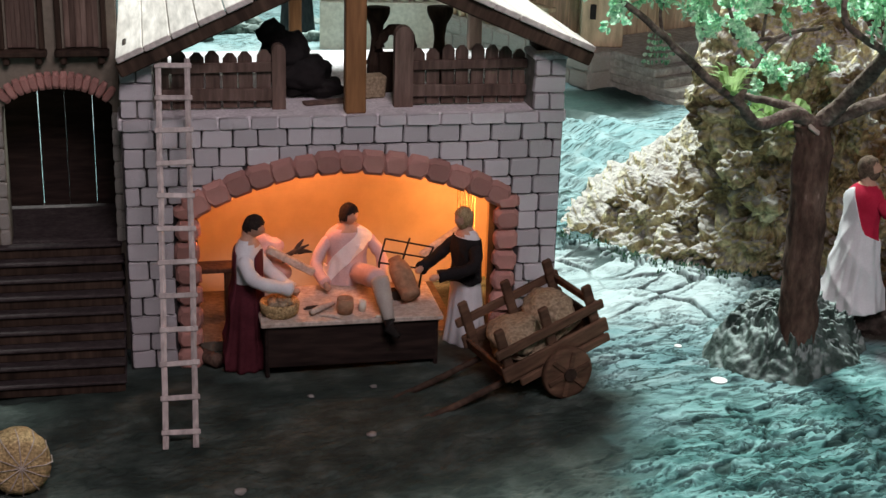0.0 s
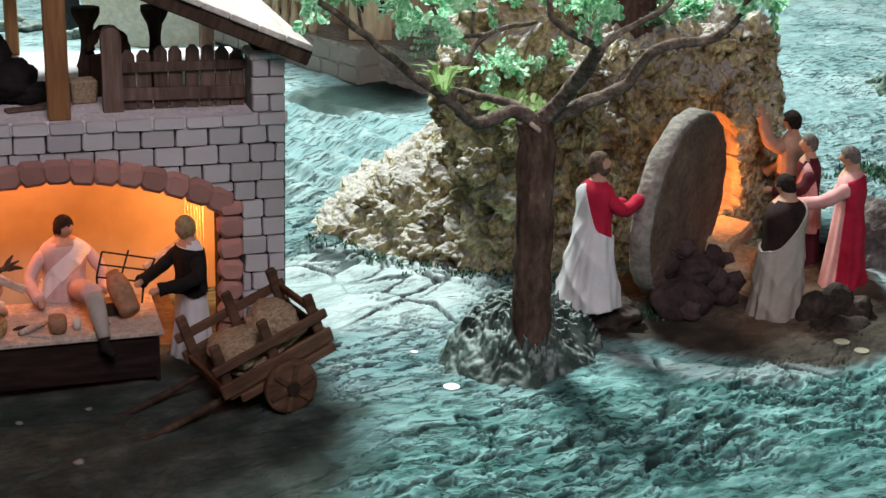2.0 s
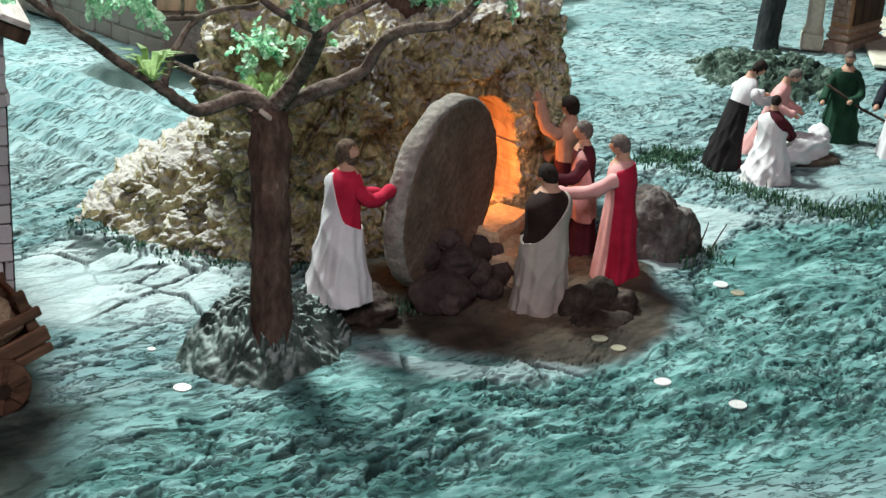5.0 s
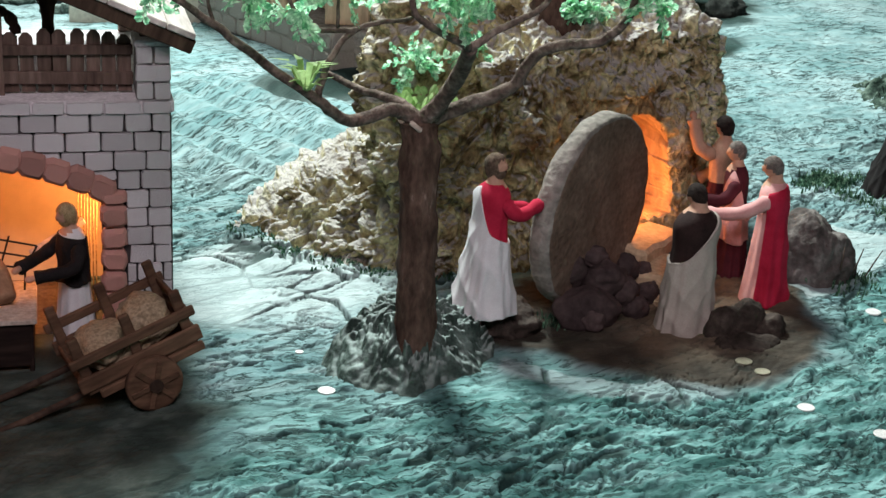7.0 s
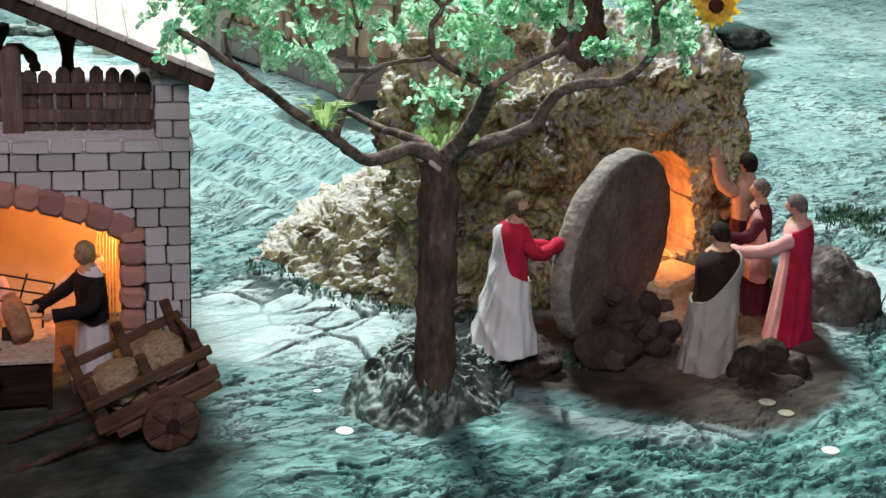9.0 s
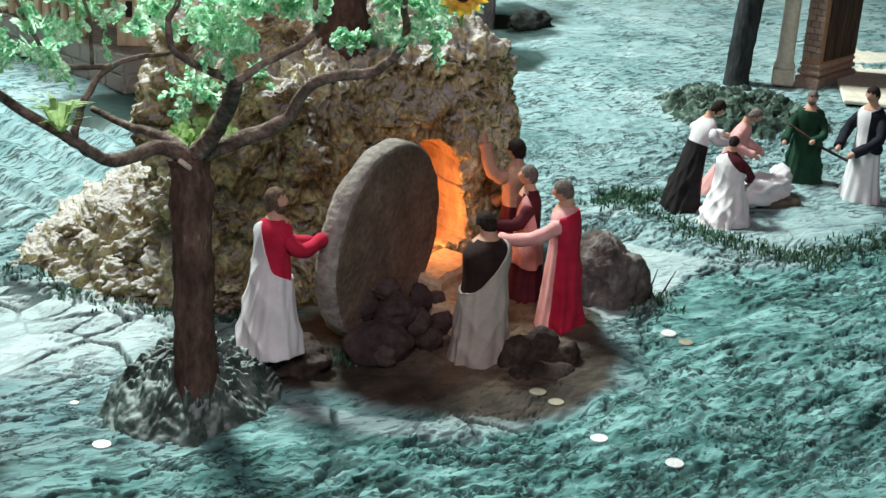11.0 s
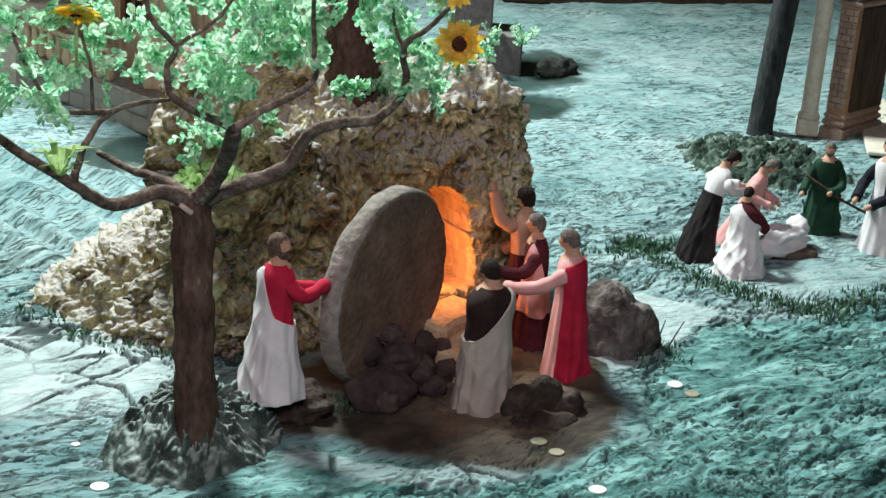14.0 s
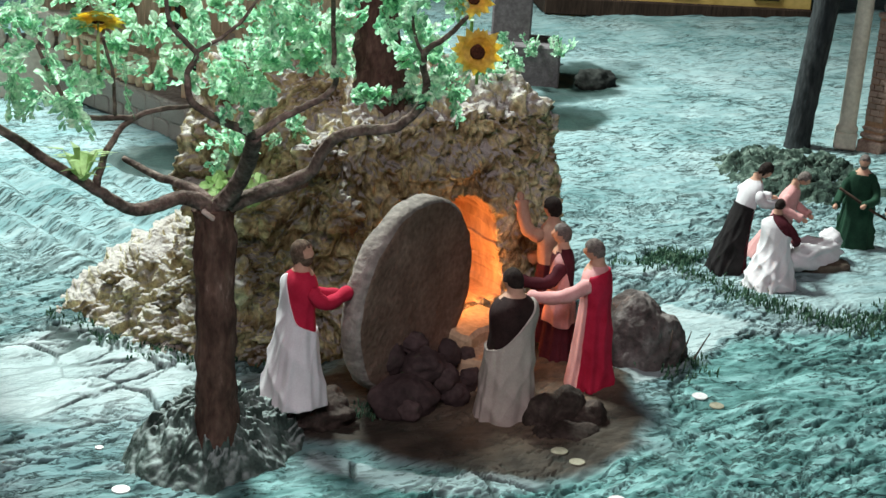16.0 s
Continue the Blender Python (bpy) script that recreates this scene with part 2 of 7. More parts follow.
M["coin"] = material("worn_silver_coin", [(0.3, (0.62, 0.62, 0.60)), (0.7, (0.80, 0.80, 0.77))], 150, metal=0.35, rough=0.45, bump=0.2, fine=0.08)
M["ivory"] = material("ivory_stone", [(0.3, (0.50, 0.46, 0.37)), (0.7, (0.64, 0.60, 0.50))], 30, bump=0.3, fine=0.1)
M["redbrick"] = material("small_red_brick", [(0.3, (0.24, 0.16, 0.125)), (0.7, (0.40, 0.29, 0.235))], 60, bump=0.5, fine=0.2, spread=0.2)
M["ochre"] = material("ochre_house_wall", [(0.3, (0.50, 0.33, 0.09)), (0.7, (0.62, 0.44, 0.15))], 10, bump=0.3, fine=0.1)
M["tan"] = material("tan_wood_wall", [(0.3, (0.486, 0.365, 0.230)), (0.7, (0.729, 0.567, 0.378))], 25, stretch=(1, 1, 0.2), bump=0.4, fine=0.2, spread=0.12)
M["stonebase"] = material("grey_base_stone", [(0.3, (0.18, 0.17, 0.155)), (0.7, (0.31, 0.295, 0.27))], 24, bump=0.6, fine=0.2)
M["palefoot"] = material("pale_footing_stone", [(0.3, (0.299, 0.276, 0.241)), (0.7, (0.483, 0.448, 0.397))], 24, bump=0.6, fine=0.2)
M["treedark"] = material("blue_black_bark", [(0.3, (0.012, 0.015, 0.017)), (0.7, (0.045, 0.050, 0.050))], 60, stretch=(1, 1, 0.3), bump=1.0, bump_scale=150, fine=0.35, relief=0.003)
M["clay"] = material("terracotta", [(0.3, (0.255, 0.136, 0.076)), (0.7, (0.374, 0.221, 0.136))], 40, bump=0.3, fine=0.15)
M["iron"] = material("black_iron", [(0.3, (0.010, 0.008, 0.008)), (0.7, (0.029, 0.025, 0.022))], 80, rough=0.6, bump=0.3, fine=0.2)
# Kept dark so the added hall surfaces return little light.
M["hallwall"] = material("hall_paint", [(0.3, (0.075, 0.075, 0.073)), (0.7, (0.10, 0.10, 0.097))], 3, bump=0.2, fine=0.05)


def ground_material():
    """Plaster ground: turquoise wash with pale dry-brushed streaks; three painted zones, brown earth, pale plaster and
    moss, come from the mesh and also carry light and shade in their colour.
    """
    m = bpy.data.materials.new("painted_plaster_ground")
    m.use_nodes = True
    n, l = m.node_tree.nodes, m.node_tree.links
    b = n["Principled BSDF"]
    b.inputs["Roughness"].default_value = 0.8
    b.inputs["Specular IOR Level"].default_value = 0.2
    tc = n.new("ShaderNodeTexCoord")

    def noise_at(scale, stretch=(1, 1, 1), turn=0.0, detail=6, warp=0.0, rough=0.6):
        mp = n.new("ShaderNodeMapping")
        mp.inputs["Scale"].default_value = stretch
        mp.inputs["Rotation"].default_value = (0, 0, radians(turn))
        l.new(tc.outputs["Object"], mp.inputs[0])
        x = n.new("ShaderNodeTexNoise")
        x.inputs["Scale"].default_value, x.inputs["Detail"].default_value, x.inputs["Distortion"].default_value, x.inputs["Roughness"].default_value = scale, detail, warp, rough
        l.new(mp.outputs[0], x.inputs["Vector"])
        return x.outputs["Fac"]

    def ramp(fac, stops):
        r = n.new("ShaderNodeValToRGB")
        e = r.color_ramp.elements
        for i, (p, c) in enumerate(stops):
            x = e[i] if i < 2 else e.new(p)
            x.position, x.color = p, (*c, 1)
        l.new(fac, r.inputs[0])
        return r.outputs[0]

    def mix(fac, a, c):
        x = n.new("ShaderNodeMix")
        x.data_type = "RGBA"
        l.new(fac, x.inputs[0]), l.new(a, x.inputs[6]), l.new(c, x.inputs[7])
        return x.outputs[2]

    wash = ramp(noise_at(4, detail=5), [(0.35, (0.120, 0.235, 0.240)), (0.5, (0.190, 0.312, 0.318)), (0.65, (0.268, 0.38, 0.386))])
    pale = ramp(noise_at(9, detail=4), [(0.3, (0.30, 0.40, 0.39)), (0.7, (0.42, 0.50, 0.49))])
    streak = ramp(noise_at(13, (1, 3.4, 1), 16, 5, 0.2, 0.55), [(0.44, (0, 0, 0)), (0.68, (0.45, 0.45, 0.45))])
    col = mix(streak, wash, pale)
    deep = ramp(noise_at(26, (1, 4.6, 1), 14, 5, 0.25, 0.6), [(0.33, (0.62, 0.62, 0.62)), (0.42, (0, 0, 0))])
    darkg = ramp(noise_at(14), [(0.3, (0.005, 0.014, 0.012)), (0.7, (0.014, 0.038, 0.032))])
    col = mix(deep, col, darkg)
    zone = n.new("ShaderNodeVertexColor")
    zone.layer_name = "zone"
    sep = n.new("ShaderNodeSeparateColor")
    l.new(zone.outputs[0], sep.inputs[0])
    # Brown earth, darkened further for the shade before the rock.
    earth = ramp(noise_at(24, detail=7), [(0.3, (0.018, 0.015, 0.011)), (0.5, (0.041, 0.033, 0.024)), (0.75, (0.090, 0.073, 0.055))])
    plaster = ramp(noise_at(12, detail=7), [(0.3, (0.32, 0.40, 0.40)), (0.55, (0.42, 0.50, 0.495)), (0.75, (0.52, 0.58, 0.575))])
    # Lighter soil near the cave: the spill of its light put into the colour.
    lit_soil = ramp(noise_at(30, detail=7), [(0.3, (0.070, 0.050, 0.034)), (0.55, (0.145, 0.108, 0.074)), (0.75, (0.21, 0.165, 0.12))])
    # Dark green of the moss, also used to paint shade.
    moss_shade = ramp(noise_at(20, detail=7), [(0.3, (0.014, 0.022, 0.018)), (0.5, (0.036, 0.050, 0.042)), (0.75, (0.10, 0.122, 0.105))])
    sea = ramp(noise_at(15, (1, 3.6, 1), 14, 6, 0.3, 0.58), [(0.36, (0.028, 0.100, 0.090)), (0.5, (0.092, 0.228, 0.214)), (0.64, (0.205, 0.395, 0.378))])
    col = mix(zone.outputs[1], col, sea)
    col = mix(sep.outputs[0], col, earth)
    lit_attr = n.new("ShaderNodeAttribute")
    lit_attr.attribute_name = "lit_soil"
    col = mix(lit_attr.outputs["Fac"], col, lit_soil)
    col = mix(sep.outputs[1], col, plaster)
    col = mix(sep.outputs[2], col, moss_shade)
    # Mesh darkening: settled paint wash, with crevice and ground shade painted in.
    wash_shade = n.new("ShaderNodeAttribute")
    wash_shade.attribute_name = "wash"

    def maths(op, a, c):
        x = n.new("ShaderNodeMath")
        x.operation = op
        x.use_clamp = op != "SUBTRACT"
        for k, v in ((0, a), (1, c)):
            if isinstance(v, (int, float)):
                x.inputs[k].default_value = v
            else:
                l.new(v, x.inputs[k])
        return x.outputs[0]

    def span(v, a, b_, c, d):
        x = n.new("ShaderNodeMapRange")
        for k, q in enumerate((a, b_, c, d)):
            x.inputs[k + 1].default_value = q
        l.new(v, x.inputs[0])
        return x.outputs[0]

    def lines(fac, width):
        d = maths("SUBTRACT", fac, 0.5)
        x = n.new("ShaderNodeMath")
        x.operation = "ABSOLUTE"
        l.new(d, x.inputs[0])
        return span(x.outputs[0], 0.0, width, 1.0, 0.0)

    # Dark lines and pits: paint wash plus crevice shade put into the colour.
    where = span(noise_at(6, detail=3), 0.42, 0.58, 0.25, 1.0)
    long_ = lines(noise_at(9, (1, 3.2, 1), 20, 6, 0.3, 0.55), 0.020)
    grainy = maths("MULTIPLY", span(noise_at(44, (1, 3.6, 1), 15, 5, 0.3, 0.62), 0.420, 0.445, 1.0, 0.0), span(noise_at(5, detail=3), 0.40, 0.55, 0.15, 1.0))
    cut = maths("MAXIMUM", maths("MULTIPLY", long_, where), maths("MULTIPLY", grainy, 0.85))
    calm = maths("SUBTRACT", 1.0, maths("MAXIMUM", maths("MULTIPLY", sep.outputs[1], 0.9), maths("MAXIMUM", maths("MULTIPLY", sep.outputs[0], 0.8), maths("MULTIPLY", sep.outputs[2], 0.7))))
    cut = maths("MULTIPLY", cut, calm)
    cut = maths("MAXIMUM", cut, wash_shade.outputs["Fac"])
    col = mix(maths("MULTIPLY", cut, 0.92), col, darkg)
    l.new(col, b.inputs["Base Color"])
    bp = n.new("ShaderNodeBump")
    bp.inputs["Strength"].default_value, bp.inputs["Distance"].default_value = 1.0, 0.004
    grain = noise_at(40, (1, 3.2, 1), 14, 7, 0.25, 0.6)
    even = maths("SUBTRACT", 1.0, maths("MULTIPLY", sep.outputs[1], 0.75))
    l.new(maths("SUBTRACT", maths("MULTIPLY", maths("MULTIPLY", grain, even), 0.6), maths("MULTIPLY", cut, 0.8)), bp.inputs["Height"])
    l.new(bp.outputs[0], b.inputs["Normal"])
    return m


M["ground"] = ground_material()

# ---- building helpers ----


def mesh(name, bm, mats, smooth=True, parent=None, label=""):
    me = bpy.data.meshes.new(name)
    bm.normal_update()
    bm.to_mesh(me)
    bm.free()
    for x in mats if isinstance(mats, (list, tuple)) else [mats]:
        me.materials.append(M[x])
    if smooth:
        me.polygons.foreach_set("use_smooth", [True] * len(me.polygons))
    ob = new(name, me)
    if parent:
        ob.parent = parent
    if label:
        ob["label"] = label
    return ob


def part(name, bm, mat, parent, label="", smooth=False):
    return mesh(name, bm, mat, smooth, parent, label)


def thing(name, label, category, group="", kind="", m=None):
    ob = new(name)
    ob.empty_display_size = 0.03
    if m is not None:
        ob.matrix_world = m
    return tagged(ob, label, category, group, kind)


def box(bm, c, s, rz=0.0, rx=0.0, ry=0.0, bevel=0.0015, mat=0, taper=1.0):
    """A box with worn edges, its centre at c, sides s."""
    r = bmesh.ops.create_cube(bm, size=1)
    vs = r["verts"]
    for v in vs:
        k = taper if v.co.z > 0 else 1.0
        v.co = Vector((v.co.x * s[0] * k, v.co.y * s[1] * k, v.co.z * s[2]))
    fs = list({f for v in vs for f in v.link_faces})
    if bevel > 0:
        es = list({e for v in vs for e in v.link_edges})
        o = bmesh.ops.bevel(bm, geom=es, offset=min(bevel, min(s) * 0.3), segments=1, affect="EDGES", profile=0.5)
        fs = o["faces"]
        vs = list({v for f in fs for v in f.verts})
        fs = list({f for v in vs for f in v.link_faces})
    bmesh.ops.transform(bm, matrix=pose(*c, rx, ry, rz), verts=vs)
    for f in fs:
        f.material_index = mat
    return vs


def tube(bm, pts, radii, n=10, mat=0, wob=0.0, seed=0):
    """A round limb along pts, with closed ends."""
    rnd = random.Random(seed)
    pts = [Vector(p) for p in pts]
    rings = []
    up = Vector((0.13, 0.31, 0.94))
    for i, p in enumerate(pts):
        d = (pts[min(i + 1, len(pts) - 1)] - pts[max(i - 1, 0)]).normalized()
        a = d.cross(up)
        if a.length < 0.1:
            a = d.cross(Vector((1, 0, 0)))
        a.normalize()
        c = d.cross(a)
        r = radii[i] if isinstance(radii, (list, tuple)) else radii
        rings.append([bm.verts.new(p + (a * math.cos(t) + c * math.sin(t)) * r * (1 + wob * rnd.uniform(-1, 1))) for t in (2 * math.pi * k / n for k in range(n))])
    for a, c in zip(rings, rings[1:]):
        for k in range(n):
            f = bm.faces.new((a[k], a[(k + 1) % n], c[(k + 1) % n], c[k]))
            f.material_index = mat
    for ring in (rings[0], rings[-1]):
        f = bm.faces.new(ring)
        f.material_index = mat
    bmesh.ops.recalc_face_normals(bm, faces=list({f for r in rings for v in r for f in v.link_faces}))


def curve_through(pts, steps=5):
    """A smooth line through the points."""
    p = [Vector(q) for q in pts]
    out = []
    for i in range(len(p) - 1):
        a, b, c, d = p[max(i - 1, 0)], p[i], p[i + 1], p[min(i + 2, len(p) - 1)]
        for k in range(steps):
            t = k / steps
            out.append(0.5 * ((2 * b) + (c - a) * t + (2 * a - 5 * b + 4 * c - d) * t * t + (3 * b - a - 3 * c + d) * t ** 3))
    return out + [p[-1]]


def lathe(bm, profile, n=24, c=(0, 0, 0), mat=0):
    rings = [[bm.verts.new((c[0] + r * math.cos(2 * math.pi * k / n), c[1] + r * math.sin(2 * math.pi * k / n), c[2] + z)) for k in range(n)] for r, z in profile]
    for a, b in zip(rings, rings[1:]):
        for k in range(n):
            f = bm.faces.new((a[k], a[(k + 1) % n], b[(k + 1) % n], b[k]))
            f.material_index = mat
    for ring in (rings[0][::-1], rings[-1]):
        f = bm.faces.new(ring)
        f.material_index = mat


def stone(bm, c, s, seed=0, rough=0.25, sub=3, mat=0, rz=0.0, flat=0.0):
    """A rounded, uneven stone."""
    r = bmesh.ops.create_icosphere(bm, subdivisions=sub, radius=1)
    off = Vector((seed * 3.17, seed * 1.7, seed * 5.3))
    rot = Matrix.Rotation(radians(rz), 3, "Z")
    for v in r["verts"]:
        d = v.co.normalized()
        k = 1 + rough * noise.noise(d * 1.3 + off) + rough * 0.5 * noise.noise(d * 3.1 + off) + rough * 0.25 * noise.noise(d * 7 + off)
        p = d * k
        if flat and p.z < -flat:
            p.z = -flat
        p = rot @ Vector((p.x * s[0], p.y * s[1], p.z * s[2]))
        v.co = p + Vector(c)
    for v in r["verts"]:
        for f in v.link_faces:
            f.material_index = mat


PERM = np.random.RandomState(5).rand(256, 256)


def lattice(x, y):
    xi, yi = np.floor(x).astype(int), np.floor(y).astype(int)
    fx, fy = x - xi, y - yi
    fx, fy = fx * fx * (3 - 2 * fx), fy * fy * (3 - 2 * fy)
    g = lambda a, b: PERM[a % 256, b % 256]
    return (g(xi, yi) * (1 - fx) + g(xi + 1, yi) * fx) * (1 - fy) + (g(xi, yi + 1) * (1 - fx) + g(xi + 1, yi + 1) * fx) * fy


def fbm(x, y, octaves=4, gain=0.5):
    total, amp, norm = 0, 1.0, 0
    for i in range(octaves):
        total = total + amp * lattice(x + 17.3 * i, y + 9.1 * i)
        norm += amp
        amp *= gain
        x, y = x * 2.03, y * 2.03
    return total / norm


def gz(x, y=0.0):
    """Height of the ground, which rises gently to the right."""
    return 0.041 * max(-0.4, min(3.0, x))


def soft(a, b, x):
    t = np.clip((x - a) / (b - a), 0, 1)
    return t * t * (3 - 2 * t)


def blob(x, y, cx, cy, rx, ry, turn=0.0, edge=0.35):
    """1 inside an uneven oval patch of the plan, 0 outside."""
    c, s = math.cos(radians(turn)), math.sin(radians(turn))
    u, v = ((x - cx) * c + (y - cy) * s) / rx, (-(x - cx) * s + (y - cy) * c) / ry
    d = np.sqrt(u * u + v * v) + 0.5 * (fbm(x * 14, y * 14, 3) - 0.5)
    return 1 - soft(1 - edge, 1 + edge * 0.3, d)


def area(x, y, corners, edge=0.01):
    """1 inside a many-sided patch of the plan, falling off softly over the edge's width."""
    inside, far = np.zeros(x.shape, bool), np.full(x.shape, 9.0)
    for (ax, ay), (bx, by) in zip(corners, corners[1:] + corners[:1]):
        dx, dy = bx - ax, by - ay
        t = np.clip(((x - ax) * dx + (y - ay) * dy) / (dx * dx + dy * dy), 0, 1)
        far = np.minimum(far, np.hypot(x - ax - t * dx, y - ay - t * dy))
        if abs(dy) > 1e-9:
            inside ^= ((ay > y) != (by > y)) & (x < ax + (y - ay) * dx / dy)
    return soft(-edge, edge, np.where(inside, far, -far))


# ---- ground ----


GROUND = {}
PATCH = [(1.055, 1.555), (1.10, 1.57), (1.140, 1.592), (1.196, 1.636), (1.262, 1.682), (1.286, 1.704), (1.245, 1.755), (1.207, 1.802), (1.172, 1.757), (1.11, 1.66), (1.05, 1.61)]
FIELD = [(1.00, 1.20), (1.045, 1.45), (1.084, 1.530), (1.135, 1.578), (1.196, 1.624), (1.276, 1.670), (1.314, 1.668), (1.408, 1.636), (1.49, 1.655), (1.665, 1.735), (1.80, 1.85), (2.10, 1.80), (2.2, 1.2)]
COINS = ((0.445, 1.450), (1.117, 1.512), (0.897, 1.406), (0.917, 1.301), (0.962, 1.228), (1.128, 1.490), (0.907, 1.381), (0.432, 1.545))


def gh(x, y):
    """The height of the finished ground at a place."""
    i = int(np.clip(np.searchsorted(GROUND["xs"], x), 1, len(GROUND["xs"]) - 1))
    j = int(np.clip(np.searchsorted(GROUND["ys"], y), 1, len(GROUND["ys"]) - 1))
    return float(GROUND["z"][j - 1:j + 1, i - 1:i + 1].max())


def build_ground():
    def axis(a, fa, fb, b, fine):
        mid = list(np.arange(fa, fb, fine))
        lo, hi, step = [], [], fine
        x = fa
        while x > a:
            step *= 1.05
            x -= step
            lo.append(max(x, a))
        x, step = mid[-1], fine
        while x < b:
            step *= 1.03
            x += step
            hi.append(min(x, b))
        return np.array(lo[::-1] + mid + hi)

    xs, ys = axis(-2.6, -0.40, 1.9, 4.6, 0.0027), axis(-1.6, 1.14, 2.2, 6.2, 0.0027)
    X, Y = np.meshgrid(xs, ys)
    base = 0.041 * np.clip(X, -0.4, 3.0)
    wx, wy = X + 0.05 * (fbm(X * 6, Y * 6, 3) - 0.5), Y + 0.05 * (fbm(X * 6 + 40, Y * 6, 3) - 0.5)
    a, c = wx * 0.92 + wy * 0.39, -wx * 0.39 + wy * 0.92
    b, d = wx * 0.90 - wy * 0.44, wx * 0.44 + wy * 0.90
    lumps = fbm(X * 9 + 3, Y * 9, 4)

    def cracks(u, v, width, low):
        n = np.abs(fbm(u, v, 4, 0.55) - 0.5)
        return (1 - soft(width * 0.4, width, n)) * soft(low, low + 0.1, fbm(X * 7 + u.mean(), Y * 9, 3))

    groove = np.maximum(cracks(a * 7, c * 24, 0.020, 0.42), cracks(b * 8 + 3, d * 26, 0.018, 0.45))
    groove = np.maximum(groove, 0.8 * cracks(a * 13 + 9, c * 62, 0.035, 0.44))
    pits = (1 - soft(0.33, 0.41, fbm(a * 30, c * 92, 3, 0.55))) * soft(0.42, 0.6, fbm(X * 5 + 1, Y * 5 + 2, 3))
    strokes = np.minimum(1, 2.2 * np.abs(2 * fbm(a * 27, c * 95, 3, 0.55) - 1))
    crumbs = fbm(wx * 60, wy * 90, 3, 0.6)
    plates = fbm(a * 12 + 5, c * 27, 4, 0.5)
    plates = soft(0.42, 0.43, plates) + soft(0.54, 0.55, plates)
    slabs = fbm(wx * 10 + 7, wy * 17, 3)
    slabs = soft(0.43, 0.44, slabs) + soft(0.54, 0.55, slabs)
    # broken plaster plates: uneven cells, each at its own height, with open joints
    rp = np.random.RandomState(9)
    cx, cy = 0.26 + 0.80 * rp.rand(150), 1.33 + 0.66 * rp.rand(150)
    win = (X > 0.26) & (X < 1.06) & (Y > 1.33) & (Y < 1.99)
    px, py = wx[win] + 0.012 * (fbm(X[win] * 25, Y[win] * 25, 3) - 0.5), wy[win] + 0.012 * (fbm(X[win] * 25 + 4, Y[win] * 25, 3) - 0.5)
    dd = np.hypot((px[:, None] - cx[None]) * 0.8, (py[:, None] - cy[None]) * 1.25)
    order = np.argpartition(dd, 1, axis=1)[:, :2]
    near2 = np.sort(np.take_along_axis(dd, order, 1), axis=1)
    first = np.argmin(dd, axis=1)
    cell, joint = np.zeros_like(X), np.zeros_like(X)
    cell[win] = rp.rand(150)[first]
    joint[win] = (1 - soft(0.0015, 0.0055, near2[:, 1] - near2[:, 0])) * soft(0.38, 0.50, fbm(X[win] * 14 + 2, Y[win] * 14, 3))
    pale = np.maximum(blob(X, Y, 0.44, 1.76, 0.17, 0.17, 20), 0.42 * area(X + 0.01 * (fbm(X * 40, Y * 40, 3) - 0.5), Y + 0.01 * (fbm(X * 40 + 3, Y * 40, 3) - 0.5), [(0.645, 1.47), (0.69, 1.44), (0.745, 1.40), (0.83, 1.375), (0.86, 1.355), (0.80, 1.335), (0.715, 1.375), (0.66, 1.415), (0.63, 1.45)], 0.004))
    # Pale ground behind the loft; strong light there is painted in as well.
    pale = np.maximum(pale, 1.0 * blob(X, Y, -0.06, 3.0, 0.38, 0.42))
    jx, jy = X + 0.014 * (fbm(X * 40, Y * 40, 3) - 0.5), Y + 0.014 * (fbm(X * 40 + 3, Y * 40, 3) - 0.5)
    patch, field = area(jx, jy, PATCH, 0.004), area(jx, jy, FIELD, 0.006)
    pale = np.maximum(pale, 0.8 * patch)
    earth = area(X + 0.025 * (fbm(X * 22, Y * 22, 4) - 0.5), Y + 0.03 * (fbm(X * 22 + 9, Y * 22, 4) - 0.5), [(0.61, 1.51), (0.69, 1.475), (0.732, 1.425), (0.80, 1.378), (0.871, 1.356), (0.938, 1.374), (0.99, 1.41), (1.026, 1.455), (1.03, 1.50), (1.035, 1.54), (1.06, 1.575), (1.10, 1.60), (1.09, 1.68), (0.90, 1.72), (0.70, 1.66), (0.60, 1.58)], 0.034)
    # Mossy yard, spread left where the beige house's shadow is painted in.
    moss_shade = np.maximum(blob(X, Y, 0.0, 1.38, 0.33, 0.24, 0, 0.2), blob(X, Y, -0.35, 1.46, 0.36, 0.22, 0, 0.2))
    moss_shade = np.maximum(moss_shade, blob(X, Y, 0.06, 1.70, 0.25, 0.14, 0, 0.1))
    # Outline follows the house's cast shadow, painted with the moss colour.
    moss_shade = np.maximum(moss_shade, 0.95 * area(X + 0.04 * (fbm(X * 20, Y * 20, 3) - 0.5), Y + 0.04 * (fbm(X * 20 + 7, Y * 20, 3) - 0.5), [(-0.75, 1.10), (0.20, 1.10), (0.262, 1.24), (0.30, 1.33), (0.312, 1.45), (0.328, 1.56), (0.31, 1.66), (-0.75, 1.70)], 0.018))
    ang, far = np.degrees(np.arctan2(Y - 1.955, X - 0.79)), np.hypot(X - 0.79, Y - 1.955)
    edge = np.interp(ang, (-180, -168, -152, -135, -118, -100), (0.378, 0.352, 0.322, 0.302, 0.282, 0.262)) + 0.012 + 0.03 * (fbm(X * 18, Y * 18, 3) - 0.5)
    fringe = np.exp(-((far - edge) / 0.018) ** 2) * (1 - soft(-118, -105, ang)) * soft(-180, -174, ang)
